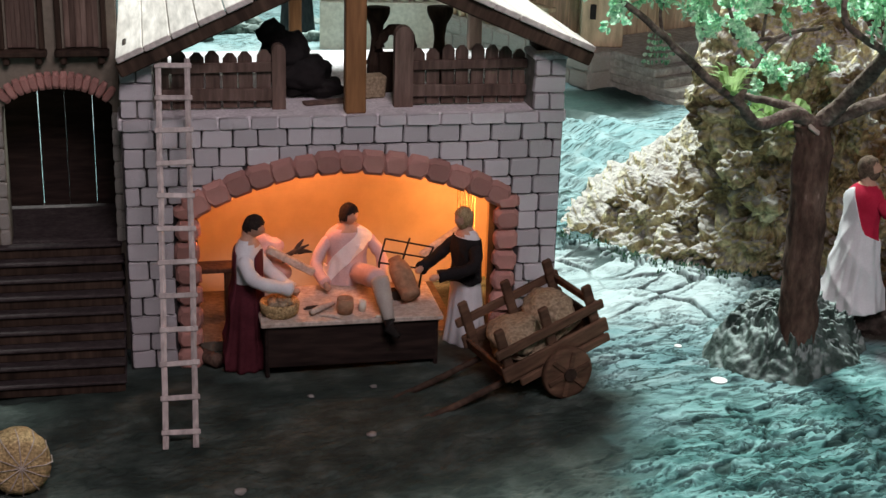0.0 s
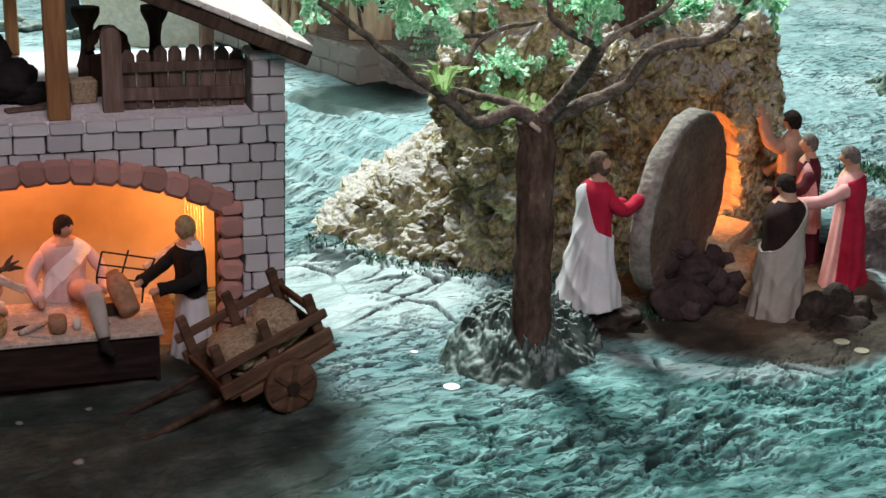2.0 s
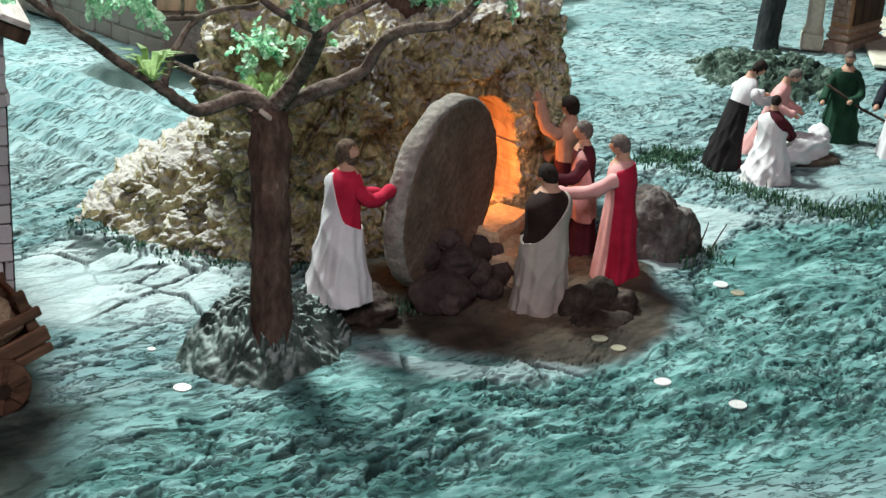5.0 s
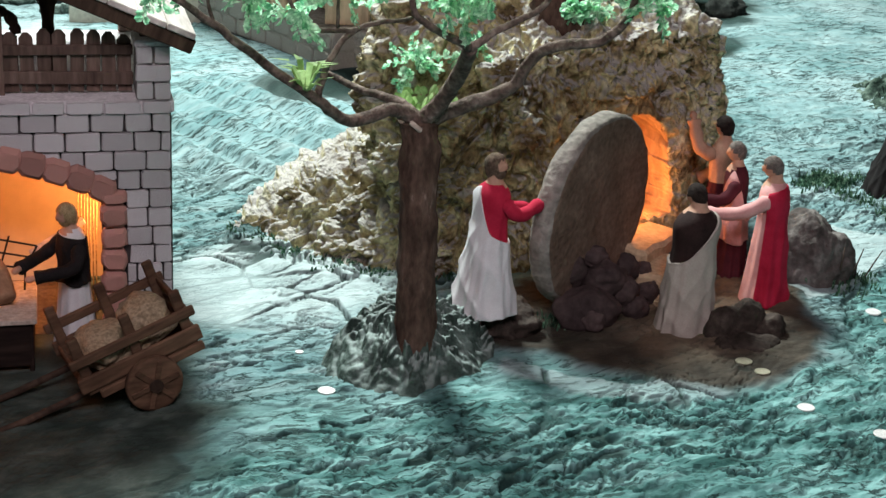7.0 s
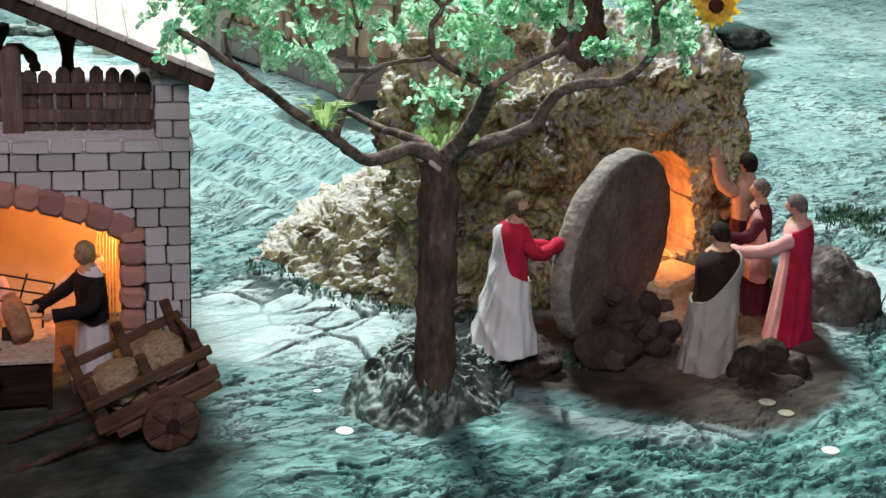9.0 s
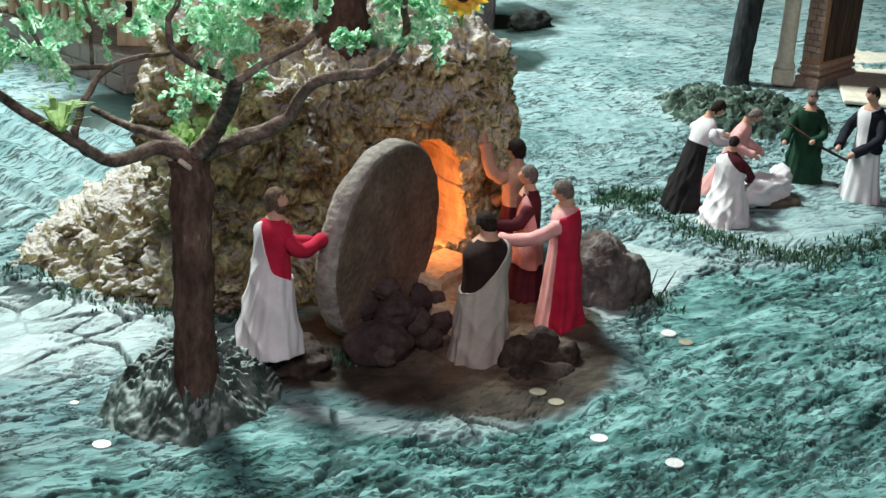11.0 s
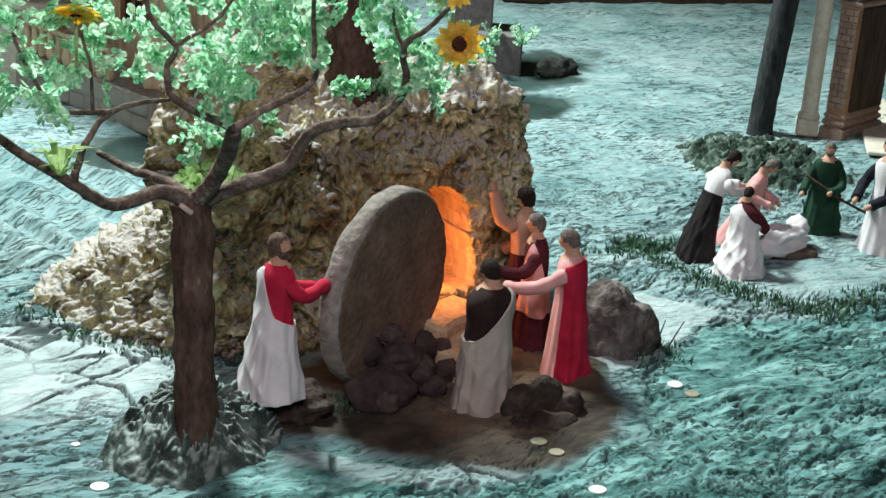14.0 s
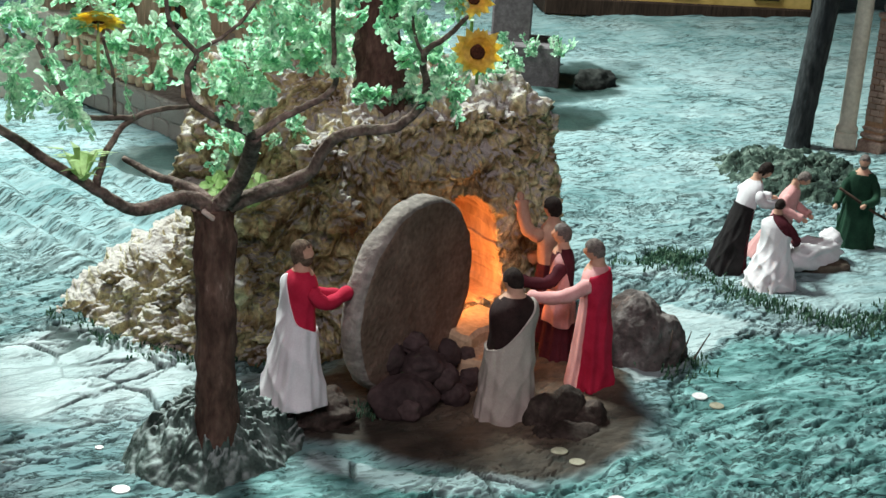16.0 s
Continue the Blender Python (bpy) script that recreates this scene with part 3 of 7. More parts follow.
    # Dark ground at the plank house footing: moss with its shadow painted in.
    moss_shade = np.maximum(moss_shade, 0.85 * blob(X + 0.05 * (fbm(X * 12, Y * 12, 3) - 0.5), Y + 0.05 * (fbm(X * 12 + 5, Y * 12, 3) - 0.5), 0.67, 2.66, 0.16, 0.12, -50, 0.25))
    # Dark patches far back: cast shade painted in with the moss colour.
    for cx, cy, rx, ry in ((1.65, 3.16, 0.13, 0.12), (1.47, 2.80, 0.075, 0.085), (1.30, 3.05, 0.2, 0.2)):
        moss_shade = np.maximum(moss_shade, 1.0 * blob(X + 0.08 * (fbm(X * 9, Y * 9, 3) - 0.5), Y + 0.08 * (fbm(X * 9 + 5, Y * 9, 3) - 0.5), cx, cy, rx, ry, 15, 0.25))
    fringe = soft(0.12, 0.6, fringe)
    shreds = np.abs(2 * fbm(X * 38 + 20 * fbm(X * 9, Y * 9, 2), Y * 60, 4, 0.6) - 1)
    earth = soft(0.2, 0.75, earth)
    plot = blob(X, Y, 1.50, 1.86, 0.19, 0.15, 24, 0.2)
    furrow = blob(X, Y, 0.50, 2.42, 0.22, 0.38, 10)
    rough = np.clip(1 - pale - 0.75 * moss_shade - 0.7 * plot - 0.6 * earth, 0.12, 1)
    near_right = np.maximum(blob(X, Y, 1.05, 1.30, 0.50, 0.17, 5, 0.5), 0.8 * blob(X, Y, 0.55, 1.27, 0.3, 0.12, 0, 0.5))
    wild = np.clip(0.35 + 0.9 * near_right + 0.35 * soft(0.5, 0.62, fbm(X * 3 + 2, Y * 3, 2)), 0, 1.25)
    Z = base + 0.016 * (lumps - 0.5) * np.clip(1 - 0.8 * moss_shade - 0.85 * patch, 0, 1)
    Z = Z + rough * (0.0022 * plates + wild * (0.0044 * (strokes - 0.6) + 0.0046 * (crumbs - 0.5)))
    near = soft(-0.42, -0.30, X) * (1 - soft(1.75, 1.95, X)) * soft(1.10, 1.2, Y) * (1 - soft(2.15, 2.4, Y))
    rough = rough * (0.35 + 0.65 * near)
    # Grooves, pits and joints darkened: settled wash and the shade inside them.
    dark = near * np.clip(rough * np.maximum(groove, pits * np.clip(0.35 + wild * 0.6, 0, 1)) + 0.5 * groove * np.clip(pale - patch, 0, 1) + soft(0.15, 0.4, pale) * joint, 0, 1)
    # Shade lying on the ground behind, painted in as near-black patches.
    far_shade = np.zeros_like(X)
    for cx, cy, rx, ry in ((1.62, 3.22, 0.24, 0.17), (1.50, 2.84, 0.13, 0.09), (1.58, 3.02, 0.15, 0.08), (1.25, 3.1, 0.2, 0.25), (0.68, 2.68, 0.13, 0.09)):
        far_shade = np.maximum(far_shade, 1.0 * blob(X + 0.08 * (fbm(X * 9, Y * 9, 3) - 0.5), Y + 0.08 * (fbm(X * 9 + 5, Y * 9, 3) - 0.5), cx, cy, rx, ry, 20, 0.3))
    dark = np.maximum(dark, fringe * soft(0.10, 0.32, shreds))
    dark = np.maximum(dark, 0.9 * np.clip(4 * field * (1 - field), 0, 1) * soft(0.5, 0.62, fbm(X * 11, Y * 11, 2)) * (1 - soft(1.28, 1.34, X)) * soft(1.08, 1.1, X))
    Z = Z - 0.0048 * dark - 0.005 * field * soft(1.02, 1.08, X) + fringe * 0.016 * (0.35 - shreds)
    dark = np.maximum(dark, far_shade)
    Z = Z + (0.002 * slabs + 0.006 * cell) * np.clip(pale - patch, 0, 1.2) + 0.006 * earth + 0.006 * plot + 0.005 * moss_shade * (crumbs - 0.5)
    Z = Z + furrow * 0.009 * np.sin((X * 0.93 + Y * 0.36) * 95 + 4 * fbm(X * 8, Y * 8, 2))
    for cx, cy in COINS:
        k = np.clip(1.6 - np.hypot(X - cx, Y - cy) / 0.011, 0, 1)
        i, j = int(np.argmin(np.abs(xs - cx))), int(np.argmin(np.abs(ys - cy)))
        Z = Z * (1 - k) + Z[j - 4:j + 5, i - 4:i + 5].mean() * k
    foot = blob(X, Y, 0.06, 1.70, 0.42, 0.19, 0, 0.25)
    Z = Z * (1 - foot) + (base - 0.002) * foot
    # Deeper green paint; near the front its darkness also carries the lamp's falloff.
    deepz = np.clip(np.maximum(blob(X, Y, 0.75, 1.25, 0.95, 0.27, 4, 0.6), 0.95 * field) - pale - earth, 0, 1)
    ny, nx = X.shape
    verts = np.stack([X.ravel(), Y.ravel(), Z.ravel()], 1)
    i = np.arange(nx * ny).reshape(ny, nx)
    faces = np.stack([i[:-1, :-1], i[:-1, 1:], i[1:, 1:], i[1:, :-1]], -1).reshape(-1, 4)
    me = bpy.data.meshes.new("ground")
    me.vertices.add(len(verts))
    me.vertices.foreach_set("co", verts.ravel())
    me.loops.add(faces.size)
    me.loops.foreach_set("vertex_index", faces.ravel())
    me.polygons.add(len(faces))
    me.polygons.foreach_set("loop_start", np.arange(len(faces)) * 4)
    me.polygons.foreach_set("use_smooth", np.ones(len(faces), bool))
    me.update(calc_edges=True)
    layer = me.color_attributes.new("zone", "FLOAT_COLOR", "POINT")
    layer.data.foreach_set("color", np.stack([np.clip(earth, 0, 1), np.clip(np.maximum(pale * (0.72 + 0.06 * slabs + 0.2 * cell), 0.15 * plot), 0, 1), np.clip(moss_shade, 0, 1), deepz], -1).astype(np.float32).ravel())
    # The attribute holds the dark wash together with the painted shade.
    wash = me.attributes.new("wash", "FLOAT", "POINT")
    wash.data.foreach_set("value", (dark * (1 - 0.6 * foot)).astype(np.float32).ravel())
    # Where the cave's light falls on the earth, painted as lighter soil.
    lit_area = earth * area(jx, jy, [(0.83, 1.60), (0.795, 1.50), (0.82, 1.43), (0.90, 1.43), (0.98, 1.50), (1.05, 1.54), (1.04, 1.62), (0.93, 1.66)], 0.035)
    lit_attr = me.attributes.new("lit_soil", "FLOAT", "POINT")
    lit_attr.data.foreach_set("value", lit_area.astype(np.float32).ravel())
    me.materials.append(M["ground"])
    GROUND.update(xs=xs, ys=ys, z=Z)
    return tagged(new("ground", me), "turquoise painted plaster ground with rough brushed ridges", "ground", kind="structure")


build_ground()

# ---- the hall round the display: unseen walls and ceiling, added to bound the light ----
for nm, c, s in (("wall_back", (1.0, 6.3, 1.2), (7.6, 0.2, 4.0)), ("wall_front", (1.0, -1.7, 1.2), (7.6, 0.2, 4.0)), ("wall_left", (-2.7, 2.3, 1.2), (0.2, 7.8, 4.0)), ("wall_right", (4.7, 2.3, 1.2), (0.2, 7.8, 4.0)), ("ceiling", (1.0, 2.3, 3.3), (7.6, 8.2, 0.2))):
    bm = bmesh.new()
    box(bm, c, s, bevel=0)
    tagged(mesh(nm, bm, "hallwall", False), "unseen plain grey surface added to close the hall", "ceiling" if nm == "ceiling" else "wall", kind="structure")

# ---- block meshes shared by all walls ----


def block_mesh(name, mat, seed, corner=0.16, rim=0.055, depth=1.0):
    """A hewn block about 1 x 1 x 1: outline with cut corners, the front rounded off towards -y."""
    rnd = random.Random(seed)
    pts = []
    for sx, sz, first in ((-1, -1, 0), (1, -1, 1), (1, 1, 0), (-1, 1, 1)):
        a = (sx * 0.5, sz * (0.5 - corner * rnd.uniform(0.6, 1.4)))
        b = (sx * (0.5 - corner * 0.6 * rnd.uniform(0.6, 1.4)), sz * 0.5)
        pts += [a, b] if first == 0 else [b, a]
    jit = [(x + rnd.uniform(-0.02, 0.02), z + rnd.uniform(-0.03, 0.03)) for x, z in pts]
    bm = bmesh.new()
    back = [bm.verts.new((x, 0.0, z)) for x, z in jit]
    mid = [bm.verts.new((x, -0.6 * depth, z)) for x, z in jit]
    front = [bm.verts.new((x * (1 - rim), -depth * rnd.uniform(0.92, 1.08), z * (1 - rim * 1.5))) for x, z in jit]
    for a, b in ((back, mid), (mid, front)):
        for k in range(8):
            bm.faces.new((a[k], a[(k + 1) % 8], b[(k + 1) % 8], b[k]))
    bm.faces.new(front)
    bmesh.ops.recalc_face_normals(bm, faces=bm.faces)
    me = bpy.data.meshes.new(name)
    bm.to_mesh(me)
    bm.free()
    me.materials.append(M[mat])
    return me


BLOCKS = [block_mesh("block", "block", i, 0.10, 0.05) for i in range(12)]
BRICKS = [block_mesh("brick", "brick", 20 + i, 0.27, 0.22, 1.15) for i in range(6)]
SMALL = [block_mesh("brick", "redbrick", 40 + i, 0.08, 0.06) for i in range(4)]
BASES = [block_mesh("stone", "palefoot", 60 + i, 0.2, 0.12) for i in range(5)]


def lay(name, me, parent, c, s, turn=(0, 0, 0)):
    ob = new(name, me)
    ob.parent = parent
    ob.matrix_basis = pose(*c, *turn) @ Matrix.Diagonal((*s, 1))
    return ob


# ---- the stone workshop with the open loft ----
HX0, HX1, HY, HTOP = -0.191, 0.303, 1.632, 0.284
AX0, AX1, AZ, ARISE = -0.113, 0.228, 0.174, 0.044
ACX = (AX0 + AX1) / 2
AR = ((AX1 - AX0) ** 2 / 4 + ARISE ** 2) / (2 * ARISE)
ACZ = AZ + ARISE - AR
FOOT = -0.02


def arch_z(x, r=None):
    r = r or AR
    return ACZ + math.sqrt(max(0.0, r * r - (x - ACX) ** 2))


def wall_with_arch(y0, y1, x0, x1, top, a0, a1, zfun, n=24):
    """A wall from y0 to y1 with one arched opening down to its foot."""
    bm = bmesh.new()

    def col(xa, xb, za, zb):
        v = [bm.verts.new(p) for p in ((xa, y0, za), (xb, y0, zb), (xb, y0, top), (xa, y0, top))]
        bm.faces.new(v)

    col(x0, a0, FOOT, FOOT)
    col(a1, x1, FOOT, FOOT)
    for k in range(n):
        xa, xb = a0 + (a1 - a0) * k / n, a0 + (a1 - a0) * (k + 1) / n
        col(xa, xb, zfun(xa), zfun(xb))
    bmesh.ops.remove_doubles(bm, verts=bm.verts, dist=1e-5)
    g = bmesh.ops.extrude_face_region(bm, geom=bm.faces[:])
    bmesh.ops.translate(bm, verts=[v for v in g["geom"] if isinstance(v, bmesh.types.BMVert)], vec=(0, y1 - y0, 0))
    bmesh.ops.recalc_face_normals(bm, faces=bm.faces)
    return bm


house = thing("house", "grey stone toy house with red brick arch and open wooden loft", "house")
wall = part("wall", wall_with_arch(HY, HY + 0.03, HX0, HX1, HTOP - 0.012, AX0, AX1, arch_z), "mortar", house, "dark mortar behind the blocks")
bm = bmesh.new()
box(bm, (HX0 + 0.012, HY + 0.19, 0.13), (0.024, 0.31, 0.30), bevel=0)
part("side_wall", bm, "stonebase", house, "grey side wall")
bm = bmesh.new()
box(bm, (HX1 - 0.012, HY + 0.19, 0.13), (0.024, 0.31, 0.30), bevel=0)
side = part("side_wall", bm, "stonebase", house, "grey side walls")
bm = bmesh.new()
box(bm, (ACX, HY + 0.20, 0.125), (0.45, 0.012, 0.30), bevel=0)
part("inner_wall", bm, "orangewall", house, "ochre plaster at the back of the workshop")
bm = bmesh.new()
box(bm, (HX0 + 0.0335, HY + 0.115, 0.125), (0.006, 0.165, 0.30), bevel=0)
part("inner_wall", bm, "orangewall", house, "ochre plaster inside the workshop")
bm = bmesh.new()
box(bm, (HX1 - 0.034, HY + 0.115, 0.125), (0.006, 0.165, 0.30), bevel=0)
part("inner_wall", bm, "orangewall", house, "ochre plaster inside the workshop")
bm = bmesh.new()
box(bm, ((HX0 + HX1) / 2, HY + 0.17, HTOP - 0.007), (HX1 - HX0 + 0.006, 0.346, 0.014), bevel=0.002)
part("loft_floor", bm, "block", house, "grey stone ledge and loft floor")

rnd = random.Random(3)
row_h, z, row = (HTOP - 0.0125 - FOOT - 0.012) / 13, FOOT + 0.012, 0
while z + row_h < HTOP - 0.012 + 1e-6:
    x = HX0 + 0.001 - (0.014 if row % 2 else 0.0)
    while x < HX1 - 0.002:
        w = rnd.uniform(0.024, 0.037)
        xa, xb = max(x, HX0 + 0.001), min(x + w, HX1 - 0.001)
        if HX1 - xb < 0.010:
            xb = HX1 - 0.001
        cut = arch_z((xa + xb) / 2, AR + 0.029) if AX0 - 0.03 < (xa + xb) / 2 < AX1 + 0.03 else 0
        inside = xb > AX0 - 0.025 and xa < AX1 + 0.025
        if inside and z < AZ - 0.005:
            if xa < AX0 - 0.025 - 0.008:
                xb = AX0 - 0.025
            elif xb > AX1 + 0.025 + 0.008:
                xa = AX1 + 0.025
            else:
                x += w
                continue
        elif inside and z + row_h < cut - 0.004:
            x += w
            continue
        za = z
        if inside and z >= AZ - 0.005 and z < cut:
            za = max(z, min(cut - 0.010, z + row_h - 0.006))
        if xb - xa > 0.007:
            h = z + row_h - za
            lay("block", rnd.choice(BLOCKS), wall, ((xa + xb) / 2, HY, za + h / 2), (xb - xa - 0.0017, 0.0058 + rnd.uniform(-0.0008, 0.0008), h - 0.0016), (0, rnd.uniform(-1.2, 1.2), 0))
        x += w
        if xb >= HX1 - 0.0015:
            break
    z += row_h
    row += 1
x = HX0
while x < HX1 - 0.005:
    w = min(rnd.uniform(0.03, 0.04), HX1 - x)
    lay("block", rnd.choice(BLOCKS), wall, (x + w / 2, HY - 0.001, HTOP - 0.0065), (w - 0.002, 0.008, 0.0125))
    x += w
# voussoirs and jamb bricks
half = math.asin((AX1 - AX0) / 2 / AR) * 1.035
nv = 15
for k in range(nv):
    t = -half + 2 * half * (k + 0.5) / nv
    r = AR + 0.0125
    lay("brick", rnd.choice(BRICKS), wall, (ACX + r * math.sin(t), HY - 0.001, ACZ + r * math.cos(t)), (2 * half * r / nv * 1.15, 0.011 + rnd.uniform(0, 0.002), 0.027 + rnd.uniform(-0.001, 0.002)), (0, math.degrees(t), 0))
for x0 in (AX0 - 0.0112, AX1 + 0.0112):
    z = FOOT + 0.01
    while z < AZ:
        h = min(rnd.uniform(0.022, 0.028), AZ + 0.012 - z)
        lay("brick", rnd.choice(BRICKS), wall, (x0 + rnd.uniform(-0.001, 0.001), HY - 0.001, z + h / 2), (0.028, 0.011 + rnd.uniform(0, 0.002), h - 0.0012))
        z += h
# corner piers of the loft
for x0, x1 in ((HX0, HX0 + 0.036), (HX1 - 0.037, HX1)):
    bm = bmesh.new()
    box(bm, ((x0 + x1) / 2, HY + 0.022, HTOP + 0.028), (x1 - x0 - 0.002, 0.04, 0.056), bevel=0)
    pier = part("pier", bm, "stonebase", house, "grey block corner pier")
    for k in range(3):
        zc = HTOP + 0.0105 + k * 0.0195
        if k % 2:
            lay("block", BLOCKS[k], pier, ((x0 + x1) / 2, HY + 0.002, zc), (x1 - x0, 0.008, 0.018))
        else:
            m = x0 + (x1 - x0) * 0.5
            lay("block", BLOCKS[k], pier, ((x0 + m) / 2, HY + 0.002, zc), (m - x0 - 0.002, 0.008, 0.018))
            lay("block", BLOCKS[k + 2], pier, ((x1 + m) / 2, HY + 0.002, zc), (x1 - m - 0.002, 0.008, 0.018))
    bm = bmesh.new()
    box(bm, ((x0 + x1) / 2, HY + 0.02, HTOP + 0.061), (x1 - x0 + 0.003, 0.048, 0.008), bevel=0.002)
    part("pier_cap", bm, "block", house)
    bm = bmesh.new()
    box(bm, ((x0 + x1) / 2, HY + 0.03, HTOP + 0.071), (0.026, 0.034, 0.014), bevel=0.002)
    part("bracket", bm, "darkwood", house, "dark wooden bracket under the rafter")

# roof
RX, RZ, SL, SR = 0.064, 0.470, 0.455, 0.425
RY0, RY1 = HY - 0.035, HY + 0.35
for sgn, sl, eave in ((-1, SL, 0.256), (1, SR, 0.262)):
    ang = math.degrees(math.atan(sl)) * sgn
    length = eave / math.cos(math.radians(ang))
    nb = 9
    for k in range(nb):
        d = (k + 0.5) / nb * eave
        bm = bmesh.new()
        box(bm, (0, 0, 0), (length / nb - 0.001, RY1 - RY0 + rnd.uniform(-0.004, 0.004), 0.0065), bevel=0.001)
        ob = part("roof_board", bm, "roofwood", house, "pale weathered roof board" if k == 0 else "")
        ob.matrix_basis = pose(RX + sgn * d, (RY0 + RY1) / 2, RZ - sl * d + rnd.uniform(-0.0006, 0.0006), 0, ang, 0)
    for yy in (RY0 + 0.012, RY1 - 0.02):
        bm = bmesh.new()
        box(bm, (0, 0, 0), (length - 0.004, 0.014, 0.016), bevel=0.0015)
        ob = part("rafter", bm, "darkwood", house, "dark wooden rafter")
        ob.matrix_basis = pose(RX + sgn * eave / 2, yy, RZ - sl * eave / 2 - 0.0125, 0, ang, 0)
# posts
for nm, x, y, w, z1, mat, lab in (("post", 0.064, HY + 0.008, 0.023, 0.466, "brownwood", "brown varnished centre post"), ("back_post", -0.03 + 0.062, HY + 0.335, 0.016, 0.45, "brownwood", "brown back post"), ("back_post", HX0 + 0.02, HY + 0.335, 0.018, 0.375, "darkwood", ""), ("back_post", HX1 - 0.03, HY + 0.335, 0.018, 0.375, "greywood", "")):
    bm = bmesh.new()
    box(bm, (x, y, (HTOP + z1) / 2), (w, w * 0.8, z1 - HTOP), bevel=0.0015)
    part(nm, bm, mat, house, lab)


def rounded_post(x, y, w, h, name="fence_post"):
    bm = bmesh.new()
    n = 7
    prof = [(-w / 2, 0), (w / 2, 0)] + [(w / 2 * math.cos(math.pi * k / n), h - w / 2 + w / 2 * math.sin(math.pi * k / n)) for k in range(n + 1)]
    a = [bm.verts.new((x + u, y, HTOP + v)) for u, v in prof]
    b = [bm.verts.new((x + u, y + 0.014, HTOP + v)) for u, v in prof]
    bm.faces.new(a), bm.faces.new(b[::-1])
    for k in range(len(a)):
        bm.faces.new((a[k], b[k], b[(k + 1) % len(a)], a[(k + 1) % len(a)]))
    bmesh.ops.recalc_face_normals(bm, faces=bm.faces)
    part(name, bm, "greywood", house, "weathered rounded fence post")


def picket(x, w, h, y, lean=0.0):
    bm = bmesh.new()
    prof = [(-w / 2, 0.002), (w / 2, 0.002), (w / 2, h - w * 0.4), (w * 0.18, h), (-w * 0.18, h), (-w / 2, h - w * 0.4)]
    a = [bm.verts.new((u, 0, v)) for u, v in prof]
    b = [bm.verts.new((u, 0.004, v)) for u, v in prof]
    bm.faces.new(a), bm.faces.new(b[::-1])
    for k in range(6):
        bm.faces.new((a[k], b[k], b[(k + 1) % 6], a[(k + 1) % 6]))
    bmesh.ops.recalc_face_normals(bm, faces=bm.faces)
    ob = part("picket", bm, "greywood", house)
    ob.matrix_basis = pose(x, y, HTOP, 0, lean, 0)


FY = HY + 0.030
rounded_post(0.122, FY - 0.006, 0.021, 0.092)
rounded_post(-0.018, FY - 0.004, 0.015, 0.073)
for xa, xb, n in ((HX0 + 0.037, -0.026, 7), (0.132, HX1 - 0.038, 8)):
    for k in range(n):
        x = xa + (xb - xa) * (k + 0.5) / n
        picket(x, (xb - xa) / n * 0.86, 0.066 + rnd.uniform(-0.003, 0.004), FY, rnd.uniform(-1.5, 1.5))
    for zz, hh in ((0.018, 0.014), (0.048, 0.011)):
        bm = bmesh.new()
        box(bm, ((xa + xb) / 2, FY - 0.0035, HTOP + zz), (xb - xa, 0.005, hh), bevel=0.001, ry=rnd.uniform(-0.8, 0.8))
        part("rail", bm, "greywood", house, "weathered fence rail")

# turned urns, crates and a dark sack in the loft
for x, y, k in ((0.104, HY + 0.11, 1.0), (0.179, HY + 0.11, 1.0)):
    bm = bmesh.new()
    lathe(bm, [(0.011 * k, 0), (0.011 * k, 0.03), (0.0125, 0.033), (0.0105, 0.038), (0.0072, 0.05), (0.0062, 0.062), (0.0085, 0.078), (0.0135, 0.087), (0.0155, 0.092), (0.0155, 0.098)], 20, (x, y, HTOP))
    tagged(mesh("pedestal", bm, "darkwood"), "dark turned wooden pedestal standing on the loft floor", "pedestal", "loft pedestals")
bm = bmesh.new()
ht = HTOP + 0.0012
stone(bm, (0.010, HY + 0.085, ht + 0.024), (0.036, 0.026, 0.025), 4, 0.35, 4, flat=0.94)
stone(bm, (-0.006, HY + 0.085, ht + 0.050), (0.026, 0.018, 0.026), 9, 0.35, 4)
stone(bm, (-0.018, HY + 0.085, ht + 0.070), (0.018, 0.014, 0.015), 14, 0.45, 3)
stone(bm, (0.040, HY + 0.078, ht + 0.010), (0.024, 0.016, 0.011), 12, 0.4, 3, flat=0.9)
tagged(mesh("dark_sack", bm, "black"), "black cloth sack slumped beside the loft fence", "sack")
bm = bmesh.new()
box(bm, (0, 0, 0.013), (0.026, 0.02, 0.026), bevel=0.002, taper=1.15)
ob = mesh("crate", bm, "sack", False)
ob.matrix_world = pose(0.094, HY + 0.075, HTOP + 0.0005, 0, 0, 12)
tagged(ob, "small pale box on the loft floor", "box")
bm = bmesh.new()
box(bm, (0, 0, 0.002), (0.07, 0.012, 0.004), bevel=0.001)
ob = mesh("loose_board", bm, "greywood", False)
ob.matrix_world = pose(0.045, HY + 0.05, HTOP + 0.0005, 0, 0, 14)
tagged(ob, "weathered loose board on the loft floor", "board")
bm = bmesh.new()
tube(bm, [(0.02 * math.cos(math.pi * k / 15), 0.002 * math.sin(k * 1.9), 0.026 * math.sin(math.pi * k / 15) + 0.004) for k in range(16)], [0.0058 + 0.0012 * math.sin(k * 2.3) for k in range(16)], 10, wob=0.14, seed=6)
ob = mesh("bent_branch", bm, "darkwood")
ob.matrix_world = pose(0.125, HY + 0.10, HTOP + 0.045)
bm = bmesh.new()
box(bm, (0.125, HY + 0.10, HTOP + 0.024), (0.042, 0.012, 0.047), bevel=0.002)
tagged(mesh("stand", bm, "darkwood", False), "dark wooden block standing in the loft", "block")
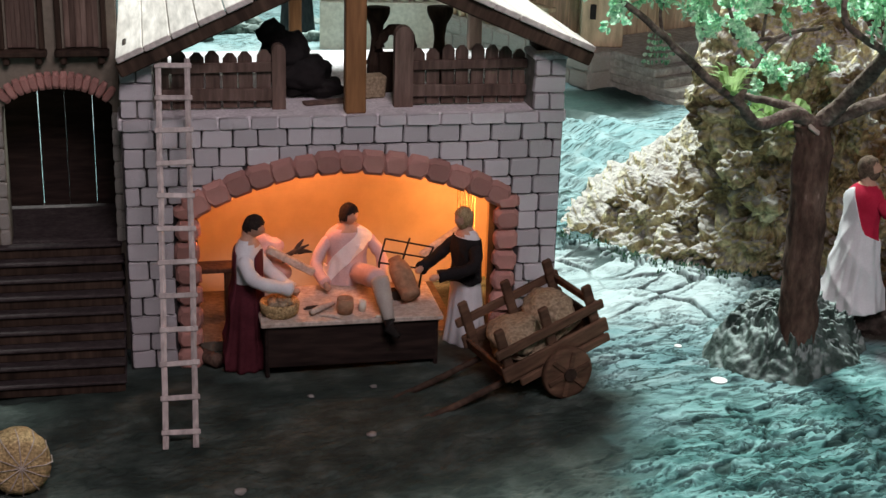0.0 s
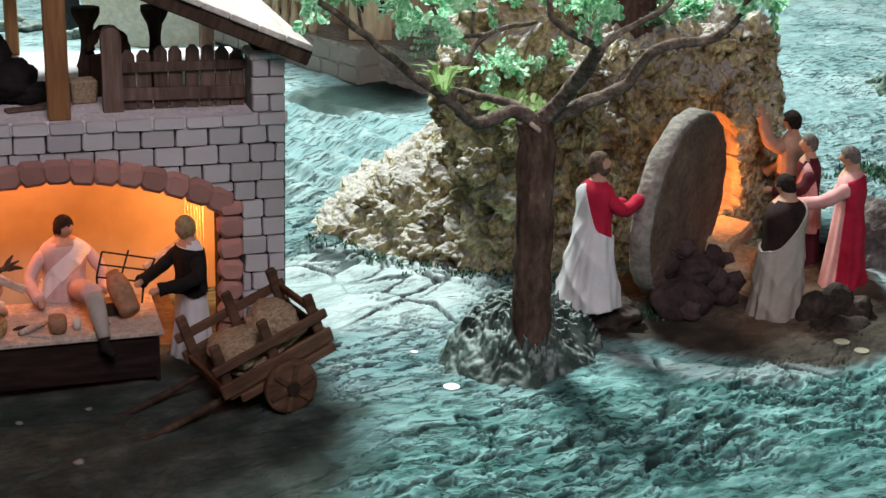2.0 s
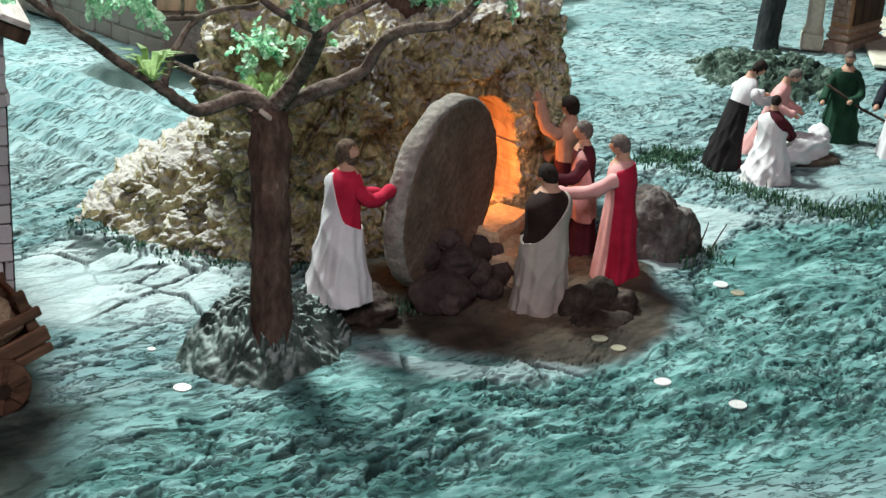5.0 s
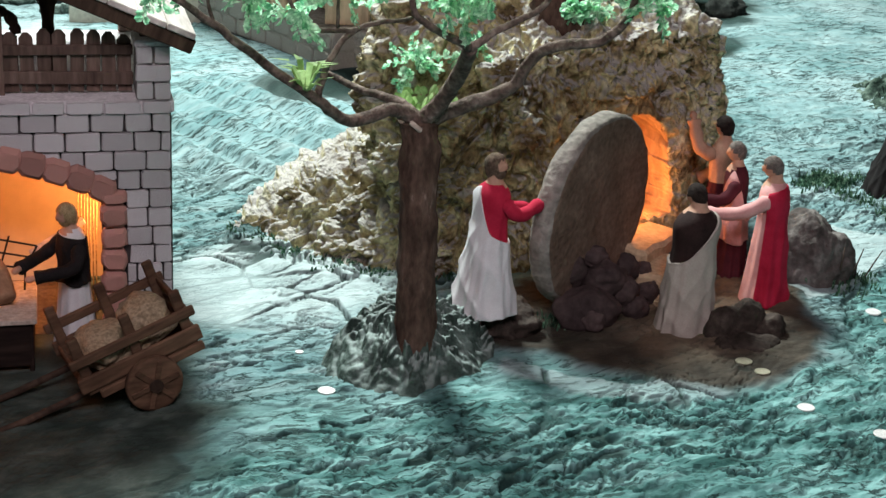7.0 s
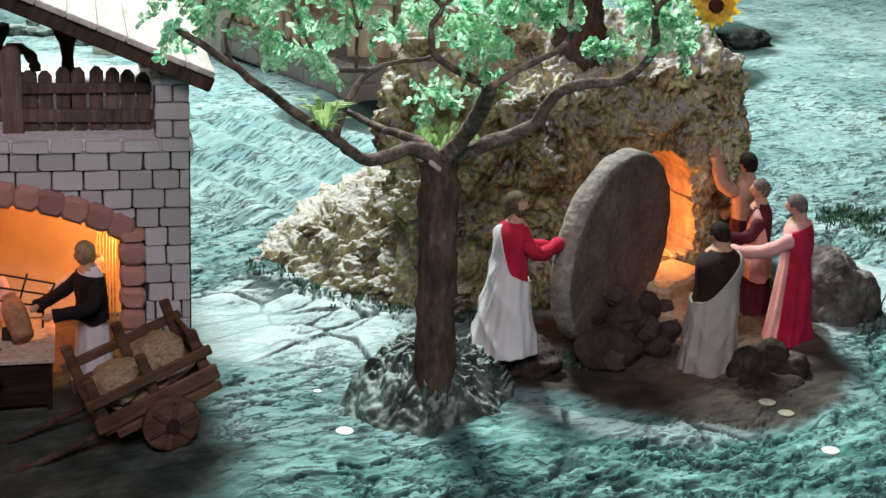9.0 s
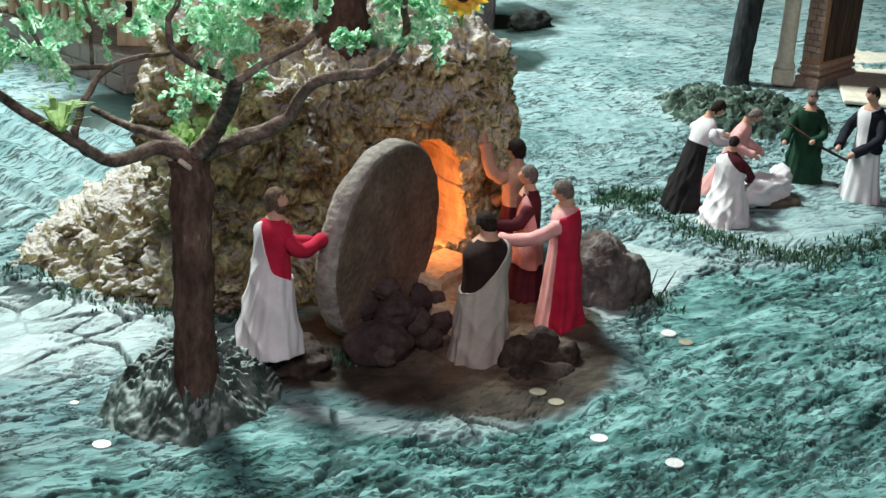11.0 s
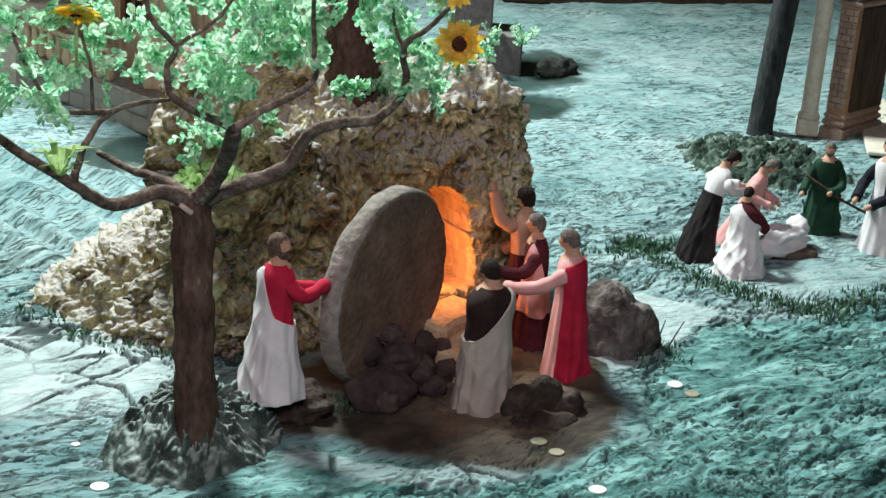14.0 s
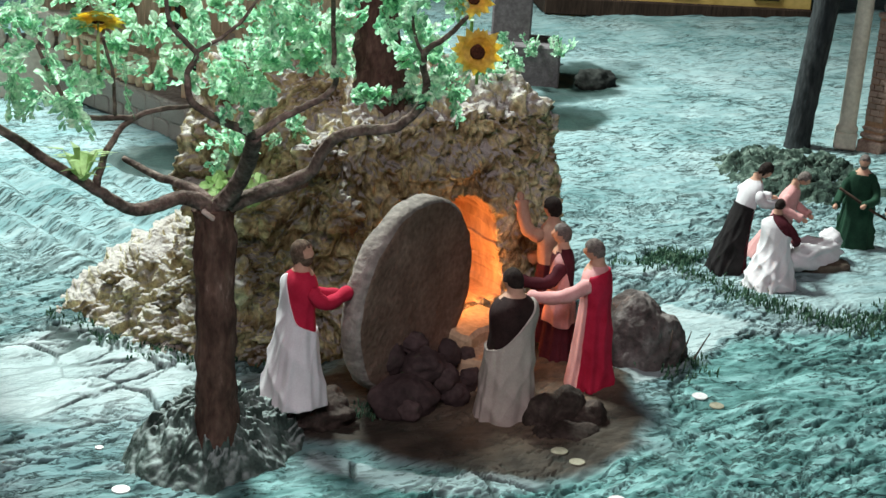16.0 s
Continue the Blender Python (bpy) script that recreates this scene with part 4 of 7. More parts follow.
tagged(ob, "dark bent branch arched over a wooden block", "branch")

# ladder leaning on the pier
lad = thing("ladder", "pale grey wooden ladder leaning against the stone wall", "ladder")
LB, LT = Vector((-0.142, 1.420, -0.006)), Vector((-0.134, HY - 0.018, 0.352))
ax = (LT - LB).normalized()
wid = 0.030
for s in (-1, 1):
    bm = bmesh.new()
    tube(bm, [LB + Vector((s * wid / 2, 0, 0)) + ax * (LT - LB).length * k / 8 + Vector((rnd.uniform(-0.0006, 0.0006), 0, 0)) for k in range(9)], 0.0034, 6)
    part("rail", bm, "ladderwood", lad, "ladder rail")
for k in range(12):
    c = LB + ax * (LT - LB).length * (0.045 + k * 0.0855)
    bm = bmesh.new()
    box(bm, c + Vector((0, -0.004, 0)), (wid + 0.009 + rnd.uniform(-0.001, 0.002), 0.0028, 0.0055), bevel=0.0007, rx=-20, ry=rnd.uniform(-2.5, 2.5))
    part("rung", bm, "ladderwood", lad)

# work table
tab = thing("work_table", "dark wooden work table with a pale worn top", "table")
TX0, TX1, TY0, TY1, TZ = -0.045, 0.152, 1.567, 1.672, 0.066
bm = bmesh.new()
box(bm, ((TX0 + TX1) / 2, (TY0 + TY1) / 2, TZ - 0.003), (TX1 - TX0 + 0.008, TY1 - TY0 + 0.008, 0.006), bevel=0.0012)
part("tabletop", bm, "cutwood", tab, "pale worn tabletop")
bm = bmesh.new()
box(bm, ((TX0 + TX1) / 2, TY0 + 0.004, 0.036), (TX1 - TX0 - 0.006, 0.005, 0.052), bevel=0.001)
part("front_panel", bm, "blackwood", tab)
for x in (TX0 + 0.003, TX1 - 0.003):
    bm = bmesh.new()
    box(bm, (x, (TY0 + TY1) / 2, 0.030), (0.005, TY1 - TY0 - 0.004, 0.064), bevel=0.001)
    part("side_panel", bm, "blackwood", tab)
bm = bmesh.new()
lathe(bm, [(0.017, 0), (0.021, 0.004), (0.0225, 0.014), (0.0215, 0.0165), (0.019, 0.016), (0.017, 0.010), (0.004, 0.008)], 26, (-0.026, 1.590, TZ))
tagged(mesh("bowl", bm, "straw"), "pale woven bowl standing on the work table", "bowl")
bm = bmesh.new()
for k in range(5):
    stone(bm, (-0.026 + 0.009 * math.cos(k * 1.26), 1.590 + 0.009 * math.sin(k * 1.26), TZ + 0.0142), (0.006, 0.006, 0.005), k, 0.3, 2)
tagged(mesh("dough", bm, "sack"), "pale lumps lying in the woven bowl", "food")
for nm, x, y, r, h, mat, lab, cat in (("cup", 0.047, 1.585, 0.010, 0.018, "clay", "brown clay cup on the work table", "cup"), ("bottle", 0.067, 1.588, 0.0045, 0.013, "ivory", "small white pot on the work table", "pot")):
    bm = bmesh.new()
    lathe(bm, [(r * 0.85, 0), (r, h * 0.4), (r * 0.92, h), (r * 0.8, h), (r * 0.8, h * 0.5)], 18, (x, y, TZ))
    tagged(mesh(nm, bm, mat), lab, cat)
bm = bmesh.new()
lathe(bm, [(0.002, -0.029), (0.0105, -0.0285), (0.012, -0.026), (0.0128, -0.022), (0.0122, -0.021), (0.0132, -0.012), (0.0138, 0.0), (0.0130, 0.012), (0.0105, 0.021), (0.0075, 0.024), (0.0085, 0.028), (0.0055, 0.0285)], 24)
ob = mesh("jug", bm, "clay")
ob.matrix_world = pose(0.1175, 1.612, TZ + 0.0285, -46, -14, 10) @ Matrix.Diagonal((0.95, 0.95, 0.92, 1))
tagged(ob, "tilted brown clay jug resting on the work table", "jug")
bm = bmesh.new()
box(bm, (0.1165, 1.620, TZ + 0.006), (0.030, 0.012, 0.012), bevel=0.001)
tagged(mesh("wood_block", bm, "darkwood", False), "dark wooden block propping the jug", "block")
# The first piece stands in for the seated figurine's white sandal strap.
for k, (x, y, a, ln, mt, lab) in enumerate(((0.085, 1.5665, 12, 0.016, "ivory", "small pale piece standing in for a sandal strap"), (0.028, 1.574, -28, 0.026, "cutwood", "small wooden tool on the work table"), (0.018, 1.602, 8, 0.034, "darkwood", "dark wooden rod on the work table"), (0.095, 1.585, 50, 0.02, "iron", "dark iron tool on the work table"))):
    bm = bmesh.new()
    box(bm, (0, 0, 0.0018), (ln, 0.005, 0.0034), bevel=0.0008, taper=0.7)
    ob = mesh("tool", bm, mt, False)
    ob.matrix_world = pose(x, y, TZ + 0.0002, 0, 0, a)
    tagged(ob, lab, "tool", "tools on the table")
bm = bmesh.new()
tube(bm, [(0, 0, 0), (0.02, 0.004, 0), (0.037, 0.004, 0.001)], [0.0032, 0.004, 0.003], 8)
ob = mesh("rolling_pin", bm, "cutwood")
ob.matrix_world = pose(0.008, 1.580, TZ + 0.0042, 0, 0, 34)
tagged(ob, "small pale wooden pin on the work table", "tool")
# gridiron
grid = thing("gridiron", "dark iron grid frame held up on the work table", "rack")
GTL, GTR, GBL, GBR = Vector((0.101, 1.640, 0.133)), Vector((0.158, 1.640, 0.120)), Vector((0.094, 1.640, 0.104)), Vector((0.145, 1.640, 0.094))
for a, b in ((GTL, GTR), (GBL, GBR), (GTL, GBL), (GTR, GBR), ((GTL + GTR) / 2 + Vector((0, 0, 0.006)), (GBL + GBR) / 2), ((GTL + GBL) / 2, (GTR + GBR) / 2), (GBL, Vector((0.096, 1.648, 0.066))), (GBR, Vector((0.143, 1.648, 0.066)))):
    bm = bmesh.new()
    tube(bm, [a, b], 0.0012, 6)
    part("bar", bm, "iron", grid)
# log on the ground by the table, planks behind
bm = bmesh.new()
tube(bm, [(0, 0, 0), (0.02, 0.004, 0), (0.04, 0.006, 0)], [0.008, 0.0085, 0.008], 12, wob=0.08, seed=2)
ob = mesh("log", bm, "bark")
ob.matrix_world = pose(-0.12, 1.640, 0.004, 0, 0, -58)
tagged(ob, "short brown log lying beside the doorway", "log")
bm = bmesh.new()
box(bm, (-0.105, 1.735, 0.072), (0.075, 0.03, 0.006), bevel=0.001)
box(bm, (-0.135, 1.735, 0.034), (0.008, 0.026, 0.07), bevel=0.001)
box(bm, (-0.075, 1.735, 0.034), (0.008, 0.026, 0.07), bevel=0.001)
tagged(mesh("bench", bm, "darkwood", False), "dark wooden bench inside the workshop", "bench")
bm = bmesh.new()
box(bm, (ACX, HY + 0.112, 0.0), (0.42, 0.164, 0.012), bevel=0)
part("workshop_floor", bm, "earth", house, "brown earth floor")

# hand cart
cart = thing("hand_cart", "brown wooden hand cart loaded with straw sacks, tipped forward", "cart")
yaw, tip = 14, -19
CB = pose(0.243, 1.500, 0.070, 0, tip, yaw) @ Matrix.Scale(1.22, 4)


def cart_part(name, c, s, lab="", mat="cartwood", sub=None):
    bm = bmesh.new()
    box(bm, c, s, bevel=0.0012)
    ob = part(name, bm, mat, sub or cart, lab)
    ob.matrix_basis = CB
    return ob


CL, CW = 0.098, 0.080
cart_part("floor_board", (0, 0, -0.012), (CL, CW, 0.006), "cart floor")
for s in (-1, 1):
    cart_part("side_plank", (0, s * CW / 2, -0.004), (CL + 0.01, 0.004, 0.014))
    cart_part("side_rail", (0, s * CW / 2, 0.017), (CL + 0.012, 0.004, 0.009))
    for x in (-CL / 2 + 0.004, 0.0, CL / 2 - 0.004):
        cart_part("stake", (x, s * (CW / 2 + 0.004 * s * 0 - s * 0.0045 * s), 0.012), (0.009, 0.005, 0.052))
    cart_part("bolster", (0.006, s * CW / 2, -0.017), (CL * 0.95, 0.005, 0.008))
cart_part("end_plank", (CL / 2, 0, -0.004), (0.004, CW, 0.014))
cart_part("end_rail", (CL / 2, 0, 0.017), (0.004, CW, 0.009))
cart_part("front_plank", (-CL / 2, 0, -0.006), (0.004, CW, 0.012))
for s in (-1, 1):
    bm = bmesh.new()
    tube(bm, [(-0.04, s * 0.026, -0.018), (-0.10, s * 0.026, -0.017), (-0.162, s * 0.024, -0.012)], [0.003, 0.003, 0.0024], 8)
    ob = part("shaft", bm, "darkwood", cart, "dark pull shaft")
    ob.matrix_basis = CB
    # solid wheel
    bm = bmesh.new()
    lathe(bm, [(0.006, -0.0065), (0.007, -0.005), (0.021, -0.004), (0.0245, -0.0045), (0.026, -0.003), (0.026, 0.003), (0.0245, 0.0045), (0.021, 0.004), (0.007, 0.005), (0.006, 0.0065)], 28)
    wheel = part("wheel", bm, "cartwood", cart, "solid round wooden wheel", True)
    wheel.matrix_basis = Matrix.Translation(Vector((0.248, 1.503, gz(0.25) + 0.0298))) @ Matrix.Scale(1.13, 4) @ pose(0, 0, 0, 0, 0, yaw) @ pose(0.006, s * (CW / 2 + 0.011), 0) @ pose(0, 0, 0, 90, 0, 0)
    bm = bmesh.new()
    lathe(bm, [(0.0065, -0.008), (0.0065, 0.008)], 14)
    part("hub", bm, "darkwood", wheel, "dark wheel hub")
    for a in (20, 80, 140):
        bm = bmesh.new()
        box(bm, (0, 0, 0.0052 * -s), (0.046, 0.005, 0.0022), rz=a, bevel=0.0006)
        part("spoke", bm, "cartwood", wheel)
for nm, c, s, k in (("straw_sack", (-0.020, -0.006, 0.009), (0.022, 0.029, 0.014), 1), ("straw_sack", (0.023, 0.008, 0.010), (0.021, 0.028, 0.014), 2), ("straw_sack", (0.0, 0.0, -0.003), (0.042, 0.033, 0.008), 7)):
    bm = bmesh.new()
    stone(bm, c, s, k, 0.22, 4, flat=0.8)
    ob = mesh(nm, bm, "sack")
    ob.matrix_world = CB
    tagged(ob, "stuffed straw-coloured sack lying in the hand cart", "sack", "cart load")

# round straw bale
bm = bmesh.new()
lathe(bm, [(0.004, -0.024), (0.022, -0.024), (0.0285, -0.019), (0.0305, 0.0), (0.0285, 0.019), (0.022, 0.024), (0.004, 0.024)], 30)
for v in bm.verts:
    v.co *= 1 + 0.05 * noise.noise(v.co * 130)
bale = tagged(mesh("straw_bale", bm, "straw"), "round tied straw bale lying on the ground", "bale")
bale.matrix_world = pose(-0.297, 1.375, gz(-0.3) + 0.0285, 82, 0, 12)
for k in range(6):
    t = k * math.pi / 6
    bm = bmesh.new()
    tube(bm, [(math.cos(t) * r, math.sin(t) * r, z) for r, z in ((-0.0315, 0.0), (-0.0295, 0.0195), (-0.0225, 0.0252), (0, 0.0258), (0.0225, 0.0252), (0.0295, 0.0195), (0.0315, 0.0))], 0.0006, 5)
    part("twine", bm, "cutwood", bale, "pale binding twine")
for x, y, r in ((0.05, 1.405, 0.006), (-0.09, 1.315, 0.007), (0.07, 1.52, 0.004), (0.0, 1.51, 0.004)):
    bm = bmesh.new()
    stone(bm, (x, y, gz(x) + r * 0.2), (r, r * 0.8, r * 0.45), int(x * 999), 0.4, 2)
    tagged(mesh("pebble", bm, "stonebase"), "small grey pebble lying on the mossy yard", "pebble", "yard pebbles")

# ---- the beige building with the stair ----
LBY = 1.690
left_house = thing("beige_house", "beige plaster toy house with arched doorway and brown shutters", "house")
DX0, DX1, DZ, DR = -0.318, -0.200, 0.262, 0.046


def door_z(x):
    u = (x - (DX0 + DX1) / 2) / ((DX1 - DX0) / 2)
    return DZ + DR * math.sqrt(max(0, 1 - u * u * 0.75))


part("wall", wall_with_arch(LBY, LBY + 0.03, -0.62, HX0 - 0.001, 0.62, DX0, DX1, door_z, 16), "beige", left_house, "beige plaster wall")
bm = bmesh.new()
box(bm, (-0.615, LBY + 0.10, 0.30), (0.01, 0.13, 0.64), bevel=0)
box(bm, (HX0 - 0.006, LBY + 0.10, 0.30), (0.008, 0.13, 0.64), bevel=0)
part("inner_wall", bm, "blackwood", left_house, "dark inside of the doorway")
bm = bmesh.new()
box(bm, (-0.405, LBY + 0.09, 0.615), (0.45, 0.22, 0.014), bevel=0.002)
part("roof", bm, "roofwood", left_house)
lw = [o for o in left_house.children if o.name.startswith("wall")][0]
nv = 15
for k in range(nv):
    u = -0.98 + 1.96 * (k + 0.5) / nv
    x = (DX0 + DX1) / 2 + u * (DX1 - DX0) / 2 * 1.04
    z = DZ + DR * math.sqrt(max(0.0, 1 - u * u * 0.72)) + 0.007
    slope = math.degrees(math.atan2(DR * 0.72 * u, math.sqrt(max(0.05, 1 - u * u * 0.72)) * (DX1 - DX0) / 2))
    lay("brick", rnd.choice(BRICKS), lw, (x, LBY, z), (0.0084, 0.006, 0.019), (0, slope, 0))
for s, x0 in ((-1, DX0 - 0.006), (1, DX1 + 0.004)):
    z = 0.125
    while z < DZ - 0.002:
        lay("stone", rnd.choice(BASES), lw, (x0, LBY, z + 0.0095), (0.011, 0.004, 0.0185))
        z += 0.019
for x0, x1 in ((-0.316, -0.268), (-0.256, -0.202), (-0.40, -0.348)):
    win = part("window", bmesh.new(), "darkwood", left_house)
    bm = bmesh.new()
    box(bm, ((x0 + x1) / 2, LBY - 0.008, 0.346), (x1 - x0 + 0.004, 0.018, 0.007), bevel=0.0015)
    part("sill", bm, "darkwood", win, "dark wooden window sill")
    for xx in (x0 + 0.007, x1 - 0.007):
        bm = bmesh.new()
        box(bm, (xx, LBY - 0.006, 0.339), (0.007, 0.013, 0.012), bevel=0.002)
        part("corbel", bm, "darkwood", win)
    for xx in (x0 + 0.003, x1 - 0.003):
        bm = bmesh.new()
        box(bm, (xx, LBY - 0.004, 0.395), (0.006, 0.010, 0.09), bevel=0.001)
        part("frame", bm, "darkwood", win)
    bm = bmesh.new()
    box(bm, ((x0 + x1) / 2, LBY - 0.004, 0.443), (x1 - x0, 0.010, 0.007), bevel=0.001)
    part("frame", bm, "darkwood", win)
    for k in range(6):
        bm = bmesh.new()
        box(bm, (x0 + 0.009 + (x1 - x0 - 0.018) * (k + 0.5) / 6, LBY - 0.002, 0.395), ((x1 - x0 - 0.014) / 6 - 0.0005, 0.004, 0.088), bevel=0.0008)
        part("slat", bm, "greywood", win)
# plank door, a little way in
door = thing("plank_door", "dark plank door with light showing between the boards", "door", kind="structure")
door.name = "door_1"
for xa, xb in ((DX0 - 0.05, -0.2892), (-0.2880, -0.258), (-0.2577, -0.2263), (-0.2257, HX0 - 0.012)):
    bm = bmesh.new()
    box(bm, ((xa + xb) / 2, LBY + 0.125, 0.235), (xb - xa, 0.006, 0.205), bevel=0.0006)
    part("board", bm, "blackwood", door)
# stair
stair = thing("stair", "brown-grey plastered stair of nine steps leading up to the doorway", "stairs", kind="structure")
NS = 9
for k in range(NS):
    y0 = 1.572 + (LBY + 0.004 - 1.572) * k / NS
    z1 = -0.010 + 0.0152 * (k + 1)
    bm = bmesh.new()
    box(bm, (-0.300, (y0 + LBY + 0.002) / 2, z1 - 0.0076 - 0.002), (0.205, LBY + 0.002 - y0, 0.0112), bevel=0.001)
    part("riser", bm, "darkwood", stair)
    bm = bmesh.new()
    box(bm, (-0.300 + rnd.uniform(-0.0015, 0.0015), (y0 + LBY) / 2 - 0.002, z1 - 0.002), (0.209, LBY - y0 + 0.004, 0.004), bevel=0.0012)
    part("tread", bm, "step", stair)
bm = bmesh.new()
box(bm, (-0.30, LBY + 0.075, 0.124), (0.24, 0.145, 0.008), bevel=0.001)
part("landing", bm, "step", stair, "dark slate landing")

# ---- the tufa rock with the cave ----
RC = Vector((0.79, 1.955))
# plan of the foot: angle, reach, height, steepness
RIM = [(-180, 0.378, 0.13, 0.45), (-168, 0.352, 0.17, 0.42), (-152, 0.322, 0.22, 0.5), (-135, 0.302, 0.27, 0.72), (-118, 0.282, 0.30, 0.9), (-100, 0.262, 0.325, 1.0), (-85, 0.245, 0.33, 1.0), (-65, 0.255, 0.335, 1.0), (-48, 0.285, 0.335, 1.0), (-30, 0.308, 0.325, 1.0), (-12, 0.304, 0.31, 1.0), (10, 0.27, 0.29, 0.9), (40, 0.25, 0.30, 0.8), (80, 0.25, 0.30, 0.7), (120, 0.29, 0.24, 0.6), (150, 0.34, 0.17, 0.5), (180, 0.385, 0.13, 0.45)]
RT = [r[0] for r in RIM]


def rim(a, i):
    return float(np.interp(a, RT, [r[i] for r in RIM]))


CAVE = (-76, -54.5)


def rock_point(a, v):
    reach, top, steep = rim(a, 1), rim(a, 2), rim(a, 3)
    if v < 0.62:
        s = v / 0.62
        k = s ** (1 / max(steep, 0.3)) if steep < 1 else s
        d = reach * (1 - (0.13 + (1 - steep) * 0.75) * s)
        z = top * (0.90 * (s if steep > 0.8 else s ** 0.9))
    else:
        s = (v - 0.62) / 0.38
        d0 = reach * (1 - (0.13 + (1 - steep) * 0.75))
        d = d0 * (1 - s)
        z = top * (0.90 + 0.10 * min(1, s * 3)) * (1 - s) + 0.345 * s
    t = radians(a)
    x, y = RC.x + d * math.cos(t), RC.y + d * math.sin(t)
    return Vector((x, y, gz(RC.x) - 0.012 + z))


def crumple(p, face):
    """How far the tufa stands out or falls back at a place; face is 1 on the upright front, 0 on the slope."""
    v3 = Vector((noise.noise(p * 14), noise.noise(p * 14 + Vector((5, 5, 5))), noise.noise(p * 14 + Vector((9, 2, 7)))))
    q = p + 0.022 * v3
    w = Vector((q.x, q.y, q.z * (1.0 - 0.42 * face))) + 0.011 * Vector((noise.noise(p * 40), noise.noise(p * 40 + Vector((5, 5, 5))), noise.noise(p * 40 + Vector((9, 2, 7)))))
    big = noise.noise(p * 6.5) * 0.020 + noise.noise(q * 15) * 0.013
    n1, n2, n3 = noise.noise(w * 21), noise.noise(w * 42 + Vector((4, 4, 4))), noise.noise(w * 84 + Vector((1, 8, 4)))
    # the slope: rounded lumps parted by sharp creases
    lumps = 0.028 * (abs(noise.noise(w * 27)) - 0.2) + 0.018 * (abs(noise.noise(w * 56)) - 0.2) + 0.009 * (abs(noise.noise(w * 105)) - 0.2)
    if face < 0.01:
        return big + lumps
    # the front: hanging flakes with sharp lips and deep slots between them
    k = 2.0 * (0.5 + 0.5 * noise.noise(w * 60 + Vector((3, 7, 1)))) + 0.7 * noise.noise(w * 24)
    k -= math.floor(k)
    flake = 0.0085 * (k ** 1.8 - 0.4)
    k = 1.8 * (0.5 + 0.5 * noise.noise(w * 90 + Vector((8, 1, 6))))
    k -= math.floor(k)
    flake += 0.0050 * (k ** 2 - 0.4)
    fold = 0.014 * (abs(n1) - 0.2) + 0.017 * (0.2 - abs(n2)) + 0.008 * (0.2 - abs(n3))
    pit = 0.030 * max(0.0, noise.noise(w * 34 + Vector((7, 1, 3))) - 0.20)
    slot = math.exp(-(noise.noise(w * 27 + Vector((2, 6, 1))) / 0.05) ** 2)
    return big + lumps * (1 - face) + face * (flake + fold - pit - 0.009 * slot)


